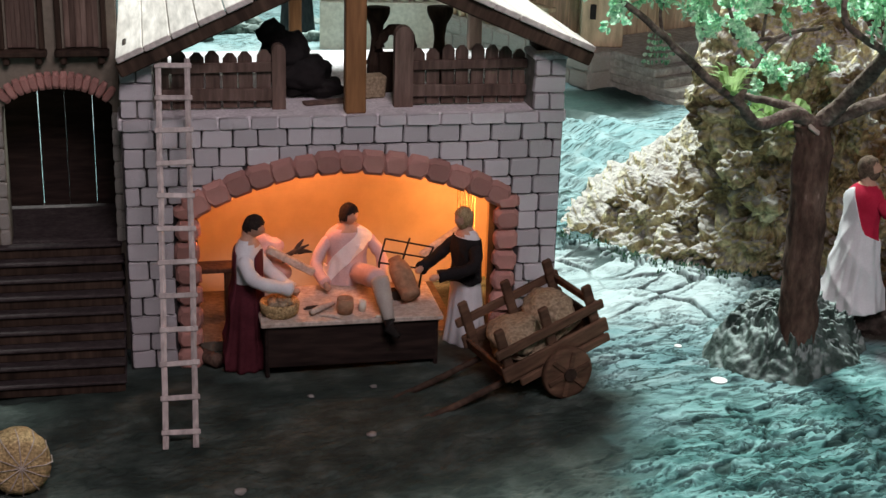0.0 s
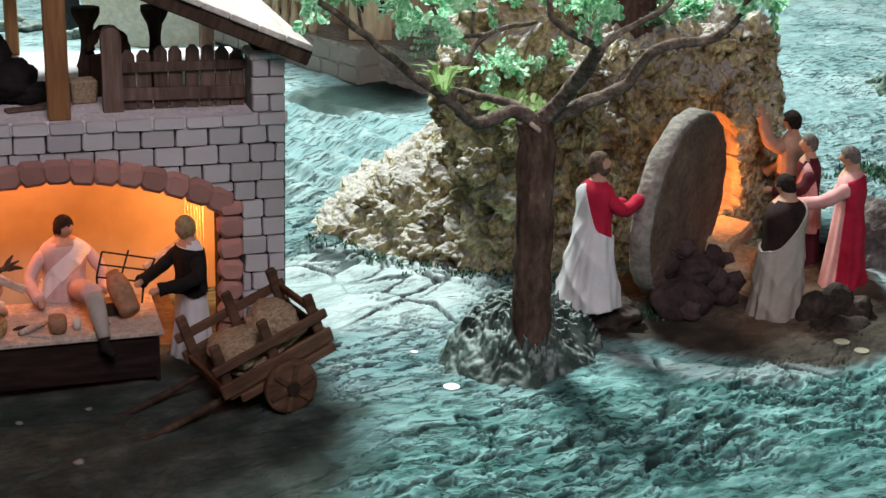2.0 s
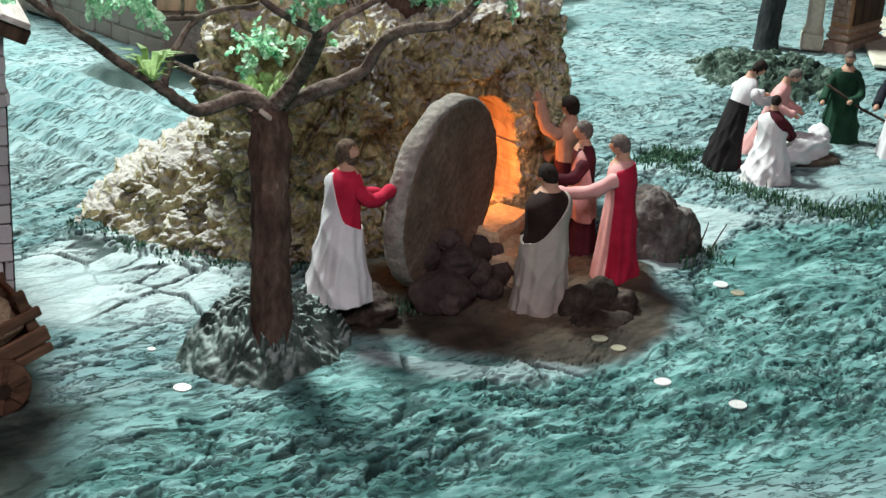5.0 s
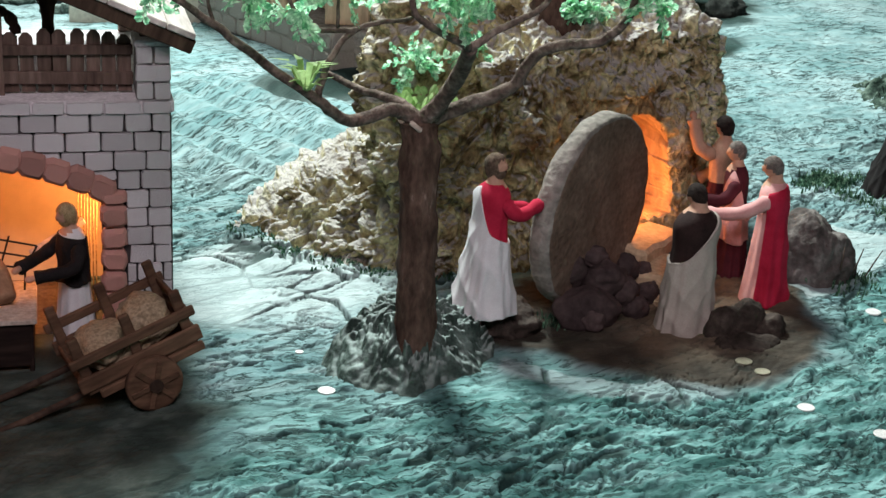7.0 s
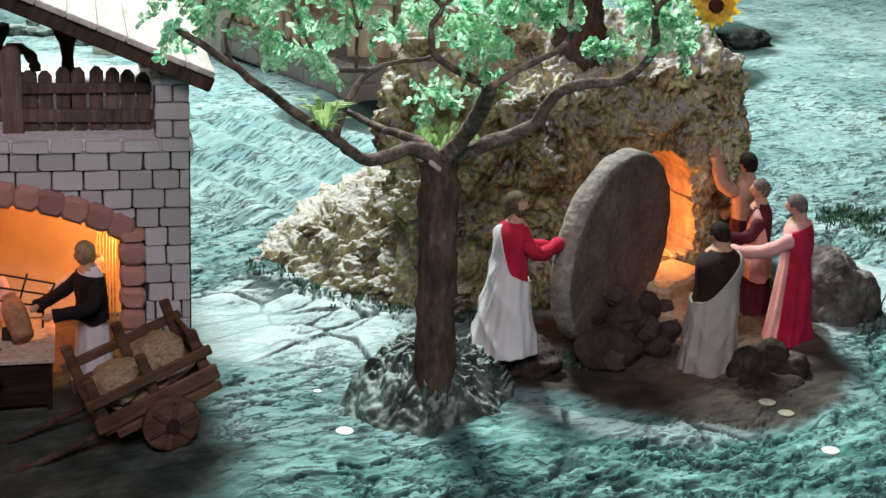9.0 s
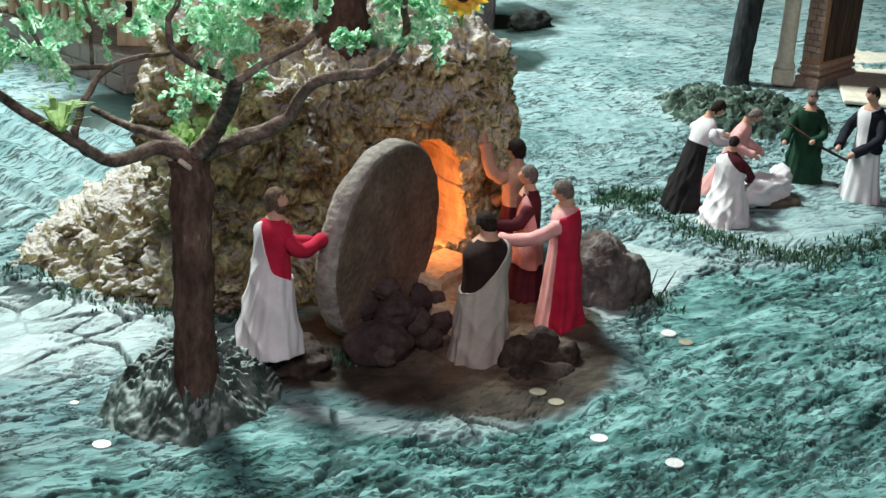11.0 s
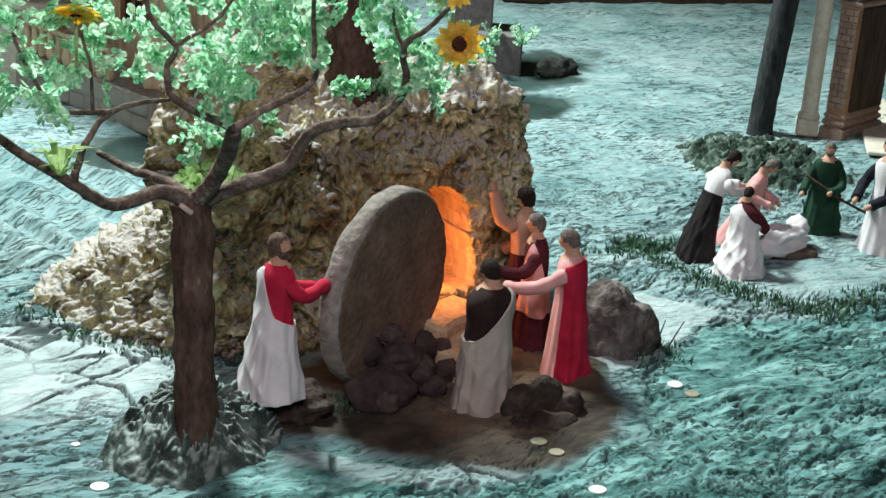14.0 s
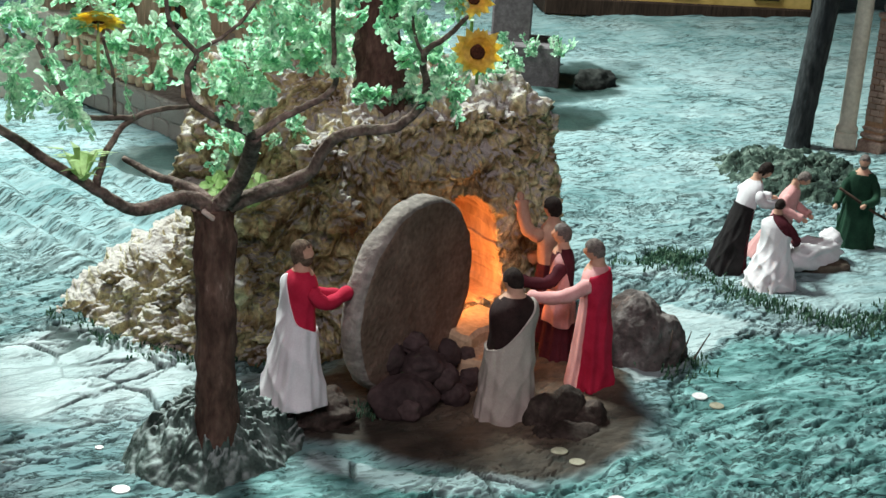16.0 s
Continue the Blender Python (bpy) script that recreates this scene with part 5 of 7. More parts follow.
def build_rock():
    turns = [-180 + 185 * i / 820 for i in range(820)] + [5 + 175 * i / 130 for i in range(130)]
    na, nv = len(turns), 250
    bm = bmesh.new()
    rows = []
    for j in range(nv):
        v = j / (nv - 1) * 0.985
        rows.append([bm.verts.new(rock_point(a, v)) for a in turns])
    for j in range(nv - 1):
        for i in range(na):
            a = turns[i]
            p = (rows[j][i].co + rows[j + 1][i].co) / 2
            wob = 1.5 * noise.noise(p * 25)
            h = p.z - gz(p.x)
            arch = 0.192 - 0.05 * ((a - (CAVE[0] + CAVE[1]) / 2) / 13) ** 2
            if CAVE[0] + wob < a < CAVE[1] + wob and 0.055 < h < arch and j < nv * 0.62:
                continue
            bm.faces.new((rows[j][i], rows[j][(i + 1) % na], rows[j + 1][(i + 1) % na], rows[j + 1][i]))
    bm.faces.new(rows[-1])
    bm.normal_update()
    # cave walls: the rim of the hole drawn inwards
    hole = [e for e in bm.edges if len(e.link_faces) == 1 and max(e.verts[0].co.z, e.verts[1].co.z) > gz(RC.x) + 0.012]
    inward = Vector((-0.30, 0.95, 0)).normalized()
    for step in range(9):
        g = bmesh.ops.extrude_edge_only(bm, edges=hole)["geom"]
        vs = [x for x in g if isinstance(x, bmesh.types.BMVert)]
        for v in vs:
            v.co += inward * 0.017 + 0.005 * Vector((noise.noise(v.co * 60), noise.noise(v.co * 60 + Vector((3, 3, 3))), 0.4 * noise.noise(v.co * 60 + Vector((6, 3, 3)))))
            c = Vector((0.875, v.co.y, 0.14))
            v.co += (v.co - c).normalized() * (0.0015 if step < 4 else 0.0)
        hole = [x for x in g if isinstance(x, bmesh.types.BMEdge) and len(x.link_faces) == 1]
        for f in {f for v in vs for f in v.link_faces}:
            f.material_index = 1
    bmesh.ops.contextual_create(bm, geom=hole)
    for f in bm.faces:
        if len(f.verts) > 6 and f.calc_center_median().z < 0.25:
            f.material_index = 1
    # the higher crag on the crest
    crag = bmesh.ops.create_icosphere(bm, subdivisions=7, radius=1)["verts"]
    for v in crag:
        d = Vector([math.copysign(abs(c) ** 0.72, c) for c in v.co.normalized()])
        k = 1 + 0.16 * noise.noise(d * 1.4 + Vector((3, 1, 8)))
        top = 1 - 0.34 * max(0.0, d.z)
        v.co = Vector((0.672 + 0.108 * d.x * k * top + 0.02 * d.z, 1.868 + 0.082 * d.y * k * top, 0.268 + 0.125 * d.z * k))
    bm.normal_update()
    move = {}
    for v in bm.verts:
        face = float(soft(-138, -115, math.degrees(math.atan2(v.co.y - RC.y, v.co.x - RC.x)))) * (1 - float(soft(0.45, 0.75, abs(v.normal.z))))
        near_mouth = 1 - float(soft(0.10, 0.155, math.hypot(v.co.x - 0.905, v.co.y - 1.725))) if v.co.z < 0.25 else 0.0
        move[v] = v.normal * crumple(v.co, face) * (1 - 0.6 * near_mouth) * (0.12 if all(f.material_index for f in v.link_faces) else 1.0)
    for v, d in move.items():
        v.co += d
    bmesh.ops.delete(bm, geom=[v for v in bm.verts if not v.link_faces], context="VERTS")
    return bm


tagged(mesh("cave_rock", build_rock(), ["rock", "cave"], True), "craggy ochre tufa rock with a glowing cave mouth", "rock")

# loose lumps on the slope and crest, each its own thing
for k in range(34):
    a = rnd.uniform(-178, -122)
    v = rnd.uniform(0.03, 0.6)
    p = rock_point(a, v)
    r = rnd.uniform(0.006, 0.014)
    bm = bmesh.new()
    stone(bm, p + Vector((0, 0, r * 0.35)), (r * 1.15, r * rnd.uniform(0.7, 1.1), r * 0.7), k + 30, 0.95, 4)
    tagged(mesh("rubble", bm, "rock"), "pale tufa lump lying on the rock slope", "stone", "rubble on the rock")
for x, y, z, r in ((0.70, 1.72, 0.285, 0.022), (0.63, 1.735, 0.215, 0.026), (0.61, 1.73, 0.13, 0.022), (0.66, 1.71, 0.15, 0.02), (0.575, 1.75, 0.17, 0.02), (0.72, 1.70, 0.22, 0.022)):
    bm = bmesh.new()
    stone(bm, (x, y, z), (r, r * 0.8, r * 0.95), int(x * 100), 0.8, 5)
    tagged(mesh("rubble", bm, "rock"), "rounded tufa boulder set into the rock face", "stone", "rubble on the rock")

# rolling stone
disc = thing("rolling_stone", "large brown-grey round stone standing on edge before the cave", "stone disc")
DN = pose(0.782, 1.605, gz(0.78) + 0.121, 92.5, 0, 40)
bm = bmesh.new()
n, R, TH = 96, 0.1165, 0.027
prof = [(0.0, -TH / 2), (R * 0.3, -TH / 2), (R * 0.6, -TH / 2), (R * 0.88, -TH / 2), (R * 0.965, -TH / 2 + 0.001), (R, -TH / 2 + 0.006), (R, 0), (R, TH / 2 - 0.005), (R * 0.96, TH / 2), (R * 0.5, TH / 2), (0.002, TH / 2)]
lathe(bm, [(max(r, 0.002), z) for r, z in prof], n)
bmesh.ops.subdivide_edges(bm, edges=[e for e in bm.edges if e.calc_length() > 0.02 and abs(e.verts[0].co.xy.length - e.verts[1].co.xy.length) > 0.01], cuts=5, use_grid_fill=False)
for v in bm.verts:
    rr = v.co.xy.length
    v.co += v.co.normalized() * (0.0025 * noise.noise(v.co * 40) + 0.0015 * noise.noise(v.co * 110)) * (1 if rr > 0.09 else 0)
    v.co.z += 0.0012 * noise.noise(v.co * 60)
for f in bm.faces:
    f.material_index = 1 if f.calc_center_median().xy.length > R * 0.955 else 0
ds = mesh("disc", bm, ["millstone", "millrim"], True, disc)
ds.matrix_basis = DN

# boulders before the stone
for k, (x, y, z, rx, ry, rz) in enumerate(((0.766, 1.548, 0.051, 0.037, 0.030, 0.029), (0.752, 1.580, 0.085, 0.022, 0.018, 0.026), (0.791, 1.566, 0.081, 0.026, 0.021, 0.021), (0.785, 1.590, 0.099, 0.018, 0.014, 0.015), (0.816, 1.560, 0.066, 0.016, 0.013, 0.021), (0.829, 1.556, 0.046, 0.017, 0.014, 0.018), (0.832, 1.596, 0.080, 0.014, 0.012, 0.020), (0.857, 1.585, 0.052, 0.014, 0.011, 0.016), (0.766, 1.524, 0.046, 0.014, 0.011, 0.014), (0.859, 1.612, 0.067, 0.011, 0.009, 0.015), (0.754, 1.600, 0.109, 0.015, 0.012, 0.015))):
    bm = bmesh.new()
    stone(bm, (x, y, z), (rx * 1.02, ry, rz * 0.94), k + 70, 0.24, 4)
    for v in bm.verts:
        v.co += 0.0012 * Vector((noise.noise(v.co * 90), noise.noise(v.co * 90 + Vector((4, 0, 0))), noise.noise(v.co * 90 + Vector((0, 4, 0)))))
    tagged(mesh("boulder", bm, "boulder"), "smooth purple-brown boulder heaped against the rolling stone", "boulder", "boulders before the cave")
# the hump that the pushing figurine stands on
bm = bmesh.new()
stone(bm, (0.655, 1.548, 0.030), (0.052, 0.046, 0.040), 17, 0.35, 5)
for v in bm.verts:
    v.co += 0.004 * Vector((noise.noise(v.co * 60), noise.noise(v.co * 60 + Vector((4, 0, 0))), noise.noise(v.co * 60 + Vector((0, 4, 0)))))
tagged(mesh("earth_hump", bm, "darkstone"), "dark earth hump under the pushing figurine", "hump")
# low earth mounds and the cave sill
for k, (x, y, z, rx, ry, rz) in enumerate(((0.901, 1.500, 0.051, 0.022, 0.018, 0.025), (0.928, 1.495, 0.058, 0.020, 0.016, 0.027), (0.949, 1.485, 0.042, 0.021, 0.017, 0.027), (0.921, 1.462, 0.038, 0.030, 0.026, 0.020), (0.959, 1.470, 0.027, 0.018, 0.014, 0.016), (0.890, 1.466, 0.038, 0.016, 0.013, 0.015))):
    bm = bmesh.new()
    stone(bm, (x + 0.008, y - 0.014, z - 0.003), (rx * 1.06, ry * 1.1, rz * 1.06), k + 90, 0.22, 4)
    for v in bm.verts:
        v.co += 0.0022 * Vector((noise.noise(v.co * 70), noise.noise(v.co * 70 + Vector((4, 0, 0))), noise.noise(v.co * 70 + Vector((0, 4, 0)))))
    tagged(mesh("low_boulder", bm, "darkstone"), "dark earth-brown stone in the low heap before the cave", "boulder", "low heap before the cave")
bm = bmesh.new()
stone(bm, (1.092, 1.640, gz(1.08) + 0.010), (0.053, 0.055, 0.076), 8, 0.26, 5)
tagged(mesh("grey_boulder", bm, "greyrock"), "large dark brown boulder with dry weeds beside the cave", "boulder")
for k, (x, y, z, lx, ly, lz, a, tilt) in enumerate(((0.889, 1.680, 0.040, 0.105, 0.050, 0.026, 42, 4), (0.886, 1.636, 0.020, 0.095, 0.052, 0.026, 54, 5), (0.880, 1.602, 0.004, 0.060, 0.045, 0.024, 40, 4))):
    bm = bmesh.new()
    box(bm, (0, 0, 0), (lx, ly, lz), bevel=0.005)
    bmesh.ops.subdivide_edges(bm, edges=bm.edges[:], cuts=3, use_grid_fill=True)
    for v in bm.verts:
        v.co += 0.0028 * Vector((noise.noise(v.co * 50 + Vector((k, 0, 0))), noise.noise(v.co * 55), noise.noise(v.co * 60 + Vector((0, k, 0)))))
    ob = mesh("sill_stone", bm, "sill", False)
    ob.matrix_world = pose(x, y, gz(x) + z, tilt, 0, a)
    tagged(ob, "flat tawny stone slab forming the cave sill", "stone", "cave sill stones")

# ---- figurines ----


def figurine(name, label, x, y, yaw, h, robe, over=None, hair="hair", cover=(), arms=(), lean=(0, 0), kneel=False, width=1.0, flare=1.25, head_turn=0, base=None, sleeve=None, torso=None, split=0.56, group="figurines", beard=False, long_hair=False, nod=0.0, head=1.0, legs=(), fold_depth=0.24):
    """One plain mesh: a robe with folds, cloths laid over it, arms and a head. It faces its own -y; angles run from the front."""
    mats = [robe, over or robe, "skin", hair, sleeve or robe, torso or robe, "greycloth", "iron"]
    bm = bmesh.new()
    ph = random.Random(name + label + str(x))
    f1, f2 = ph.uniform(0, 6), ph.uniform(0, 6)
    prof = [(0.0, 0.15, 0.125), (0.06, 0.146, 0.12), (0.2, 0.13, 0.108), (0.36, 0.12, 0.098), (0.5, 0.11, 0.088), (0.58, 0.106, 0.082), (0.66, 0.116, 0.084), (0.72, 0.124, 0.083), (0.755, 0.118, 0.079), (0.785, 0.098, 0.072), (0.81, 0.07, 0.06), (0.828, 0.046, 0.047), (0.845, 0.036, 0.039), (0.88, 0.032, 0.036)]
    if kneel:
        prof = [(0.0, 0.20, 0.24), (0.1, 0.20, 0.23), (0.25, 0.17, 0.17), (0.40, 0.14, 0.12), (0.52, 0.135, 0.105), (0.64, 0.145, 0.10), (0.70, 0.145, 0.095), (0.74, 0.13, 0.085), (0.78, 0.09, 0.068), (0.805, 0.055, 0.05), (0.83, 0.042, 0.044), (0.88, 0.038, 0.04)]
    zz, pxs, pys = [p[0] for p in prof], [p[1] for p in prof], [p[2] for p in prof]

    def skin_at(deg, s, out=0.0):
        """The robe's surface at an angle from the front and a share of the height."""
        t, s = radians(deg - 90), max(s, 0.0)
        rx, ry = np.interp(s, zz, pxs) * width, np.interp(s, zz, pys) * width
        k = 1 + (flare - 1.15) * max(0, 1 - s / 0.55)
        fold = (0.055 * math.sin(7 * t + f1 + 2.2 * s + 1.5 * math.sin(2 * t)) + 0.045 * math.sin(12 * t + f2 - 3 * s + math.sin(3 * t))) * max(0.1, 1 - s / 0.75)
        q = k * (1 + fold) + out
        return Vector(((lean[0] * s ** 1.5 + rx * q * math.cos(t)) * h, (lean[1] * s ** 1.5 + ry * q * math.sin(t)) * h, s * h))

    n, rows = 72, 48
    rings = [[bm.verts.new(skin_at(360 * i / n, 0.88 * j / (rows - 1))) for i in range(n)] for j in range(rows)]
    for j in range(rows - 1):
        s = 0.88 * (j + 0.5) / (rows - 1)
        for i in range(n):
            f = bm.faces.new((rings[j][i], rings[j][(i + 1) % n], rings[j + 1][(i + 1) % n], rings[j + 1][i]))
            front = math.cos(2 * math.pi * (i + 0.5) / n)
            f.material_index = 2 if s > 0.825 - 0.035 * max(0, front) else (5 if s > split else 0)
    bm.faces.new(rings[0][::-1])
    # cloths: long folds that sweep from the high edge towards the low hem
    for a0, a1, low, high in cover:
        na, nu = max(16, int((a1 - a0) / 2.5)), 56
        grid = []
        for u in range(nu + 1):
            row = []
            for i in range(na + 1):
                deg = a0 + (a1 - a0) * i / na
                lo, hi = low(deg), high(deg)
                v = min(max((u - 1) / (nu - 2), 0), 1)
                s = lo + (hi - lo) * v
                c = radians(deg - a0)
                w1 = math.sin(c * 2 + 13.0 * s + 0.8 * math.sin(5 * s + c) + f1)
                w2 = math.sin(c * 4 - 8.0 * s + 1.1 * math.sin(7 * s + f1) + f2)
                swag = 0.65 * (1 - abs(w1)) ** 1.3 + 0.35 * (1 - abs(w2)) ** 1.4
                out = 0.075 + fold_depth * swag * min(1.0, 0.3 + 2.0 * (hi - s)) * (1 if s < 0.7 else 0.45)
                edge = 0 if a1 - a0 >= 359 else min(i, na - i)
                if u in (0, nu) or (a1 - a0 < 359 and edge == 0):
                    out = 0.0
                elif u == nu - 1 or (a1 - a0 < 359 and edge < 2):
                    out = max(out, 0.12)
                row.append(bm.verts.new(skin_at(deg, s, out)))
            grid.append(row)
        for u in range(nu):
            for i in range(na):
                bm.faces.new((grid[u][i], grid[u][i + 1], grid[u + 1][i + 1], grid[u + 1][i])).material_index = 1
        if a1 - a0 >= 359:
            bmesh.ops.remove_doubles(bm, verts=[v for row in grid for v in (row[0], row[-1])], dist=1e-6)
    # head, with its hair as a fuller layer and a slight nose
    turn = Matrix.Rotation(radians(head_turn), 3, "Z") @ Matrix.Rotation(radians(nod), 3, "X")
    hc = Vector((lean[0] * 0.93, lean[1] * 0.93 - 0.012 - 0.0012 * nod, 0.918 - 0.0006 * nod)) * h

    def hairy(d):
        if d.z > 0.52 - 0.3 * abs(d.x) + 0.08 * math.sin(9 * d.x) or d.y > 0.05 + 0.12 * max(0, -d.z):
            return 1
        if abs(d.x) > 0.80 and d.z > (-0.5 if long_hair else -0.05):
            return 1
        return 2 if beard and d.z < -0.42 and d.y < 0 else 0

    o = bmesh.ops.create_uvsphere(bm, u_segments=32, v_segments=24, radius=1)
    kinds = {v: hairy(v.co) for v in o["verts"]}
    for f in {f for v in o["verts"] for f in v.link_faces}:
        f.material_index = 3 if hairy(f.calc_center_median()) else 2
    for v in o["verts"]:
        d = v.co.copy()
        jaw = 1 - 0.22 * max(0, -d.z)
        k = 1.0 if kinds[v] == 0 else (1.13 if kinds[v] == 1 else 1.10) + 0.06 * noise.noise(d * 5 + Vector((f1, 0, 0)))
        p = Vector((d.x * 0.050 * k * jaw, d.y * 0.060 * k, d.z * 0.070 * (1 + (k - 1) * 0.6)))
        if kinds[v] == 0 and d.y < -0.85 and -0.35 < d.z < 0.2:
            p.y -= 0.012 * max(0, 1 - abs(d.x) * 6)
        if kinds[v] == 1 and d.z < -0.3:
            p.z *= 1.25 if long_hair else 0.95
            p.y += 0.006
        if kinds[v] == 2:
            p.z *= 1.12
        v.co = hc + turn @ p * h * head
    for elbow, palm, side in arms:
        sh = Vector((side * 0.098 * width + lean[0] * 0.66, lean[1] * 0.66, 0.735)) * h
        e, q = Vector(elbow) * h, Vector(palm) * h
        e, q = sh + (e - sh) * 0.88, sh + (q - sh) * 0.86
        pts = curve_through([sh, e, q], 7)
        m = len(pts)
        tube(bm, pts, [0.88 * h * (0.030 + 0.024 * min(1, k / 2) - 0.010 * k / m + 0.006 * (k > m - 3)) * (1 + 0.07 * math.sin(k * 1.7 + f1)) for k in range(m)], 16, 4, 0.05, int(f1 * 9))
        w = (q - e).normalized()
        tube(bm, [q - w * 0.012 * h, q + w * 0.012 * h, q + w * 0.034 * h, q + w * 0.055 * h, q + w * 0.064 * h], [h * 0.019, h * 0.019, h * 0.025, h * 0.019, h * 0.008], 10, 2)
    for hip, knee, ankle, toe in legs:
        pts = curve_through([Vector(hip) * h, Vector(knee) * h], 6)
        tube(bm, pts, [0.075 * h] * (len(pts) - 1) + [0.055 * h], 16, 0, 0.06, 3)
        a, b = Vector(knee) * h, Vector(ankle) * h
        tube(bm, [a, a + (b - a) * 0.1, a + (b - a) * 0.5, a + (b - a) * 0.75, b], [0.060 * h, 0.064 * h, 0.056 * h, 0.048 * h, 0.040 * h], 16, 6, 0.05, 4)
        tube(bm, [b, b + Vector((0, 0, -0.06 * h)), Vector(toe) * h], [0.04 * h, 0.042 * h, 0.022 * h], 12, 7)
    bmesh.ops.recalc_face_normals(bm, faces=bm.faces)
    ob = mesh(name, bm, mats)
    ob.matrix_world = pose(x, y, gz(x) if base is None else base, 0, 0, yaw)
    return tagged(ob, label, "figurine", group)


def toga(side, waist=0.56, reach=70, low=0.0):
    """Cloth round the hips and over one shoulder; side is the shoulder's angle from the front."""
    def top(t):
        d = abs((t - side + 180) % 360 - 180)
        k = max(0.0, 1 - d / reach)
        return waist + (0.80 - waist) * (k * k * (3 - 2 * k)) - 0.05 * min(1, max(0, d - reach) / 60)
    return [(side, side + 360, lambda t: low + 0.012 * math.sin(radians(t) * 3), top)]


def cape(side, reach, low=0.02, top=0.80):
    """Cloth over a part of the round, from the angle side, to both sides of it."""
    def hi(t):
        d = abs(t - side) / reach
        return top - 0.03 * d * d
    return [(side - reach, side + reach, lambda t: low + 0.012 * math.sin(radians(t) * 4), hi)]


# the scene at the cave
figurine("figurine", "bearded figurine in crimson robe and white toga pushing the stone", 0.635, 1.532, 108, 0.176, "red", "white", "brownhair", toga(158, 0.51, 84), [((0.16, -0.14, 0.62), (0.10, -0.42, 0.55), 1), ((-0.17, -0.12, 0.64), (-0.08, -0.36, 0.66), -1)], (0.02, -0.05), flare=1.38, width=1.16, base=0.068, beard=True, long_hair=True, nod=-14, head_turn=-62, head=1.12, fold_depth=0.18)
figurine("figurine", "stooping figurine in dark robe with a grey-white cloak", 0.873, 1.514, 205, 0.174, "brown", "greycloth", "hair", toga(-115, 0.50, 150), (), (-0.05, -0.03), width=1.46, flare=1.02, nod=14, head=1.1, fold_depth=0.11)
figurine("figurine", "figurine in pink robe with a crimson cloak down the back", 0.998, 1.568, -124, 0.185, "pink", "red", "greyhair", cape(180, 105), [((0.17, -0.2, 0.62), (0.13, -0.46, 0.56), 1), ((-0.15, -0.10, 0.60), (-0.06, -0.22, 0.52), -1)], (0, -0.02), flare=1.2, width=1.12, nod=10, fold_depth=0.16)
figurine("figurine", "figurine in pale pink veil and dark robe", 0.991, 1.651, -105, 0.178, "maroon", "pink", "greyhair", toga(60, 0.45, 100, 0.3), [((0.16, -0.14, 0.6), (0.1, -0.34, 0.58), 1)], (0, -0.03))
figurine("figurine", "bare-shouldered dark-haired figurine reaching up along the rock", 1.000, 1.710, -150, 0.192, "maroon", "maroon", "hair", (), [((0.17, -0.12, 0.80), (0.14, -0.22, 0.98), 1), ((-0.18, -0.1, 0.62), (-0.10, -0.30, 0.45), -1)], (0, -0.03), torso="skin", sleeve="skin")
# the garden group
figurine("figurine", "bending figurine in white tunic with a long black cloak", 1.356, 1.898, 95, 0.168, "maroon", "black", "hair", cape(180, 100, 0.0, 0.62), [((0.16, -0.18, 0.66), (0.05, -0.44, 0.62), 1), ((-0.16, -0.18, 0.64), (-0.1, -0.42, 0.6), -1)], (0, -0.24), torso="white", sleeve="white", flare=1.4, nod=34)
figurine("figurine", "pink-robed figurine stooping beside the lying one", 1.440, 1.925, 40, 0.148, "pink", None, "greyhair", (), [((0.16, -0.14, 0.6), (0.1, -0.34, 0.5), 1), ((-0.16, -0.14, 0.6), (-0.1, -0.34, 0.5), -1)], (0.06, -0.2), kneel=True, nod=30)
figurine("figurine", "kneeling figurine in dark robe with a white cloak", 1.384, 1.822, 125, 0.130, "maroon", "white", "hair", toga(150, 0.62, 100), [((0.2, -0.12, 0.55), (0.2, -0.32, 0.4), 1), ((-0.2, -0.12, 0.55), (-0.1, -0.35, 0.42), -1)], (0.05, -0.06), kneel=True, width=1.1, nod=20)
figurine("figurine", "bearded figurine in a long dark green cloak", 1.596, 1.945, -40, 0.154, "green", "green", "greyhair", cape(180, 110), [((0.17, -0.12, 0.55), (0.08, -0.32, 0.50), 1), ((-0.18, -0.1, 0.55), (-0.2, -0.32, 0.46), -1)], (0, -0.03), flare=1.3, width=1.12, beard=True, nod=10)
figurine("figurine", "figurine in blue-black robe with a white apron cloth", 1.634, 1.848, -70, 0.182, "white", "navy", "hair", cape(115, 95, 0.45, 0.81), [((0.17, -0.12, 0.56), (0.05, -0.32, 0.42), 1), ((-0.17, -0.1, 0.56), (-0.1, -0.3, 0.45), -1)], (0, -0.02), sleeve="navy", flare=1.35, nod=10)
# the lying one
bm = bmesh.new()
stone(bm, (0, 0, 0.022), (0.062, 0.026, 0.022), 3, 0.45, 4, 0)
stone(bm, (0.052, 0.004, 0.034), (0.017, 0.018, 0.018), 7, 0.3, 3, 0)
stone(bm, (-0.07, 0.002, 0.028), (0.0125, 0.0125, 0.014), 9, 0.1, 3, 1)
ob = mesh("figurine", bm, ["white", "hair"])
ob.matrix_world = pose(1.472, 1.868, gz(1.46) + 0.006, 0, 0, 22)
tagged(ob, "figurine wrapped in white cloth lying on the plot", "figurine", "figurines")
bm = bmesh.new()
stone(bm, (1.492, 1.858, gz(1.49) + 0.008), (0.05, 0.022, 0.014), 11, 0.4, 3)
tagged(mesh("dark_stone", bm, "earth"), "dark low stone under the white bundle", "stone")
bm = bmesh.new()
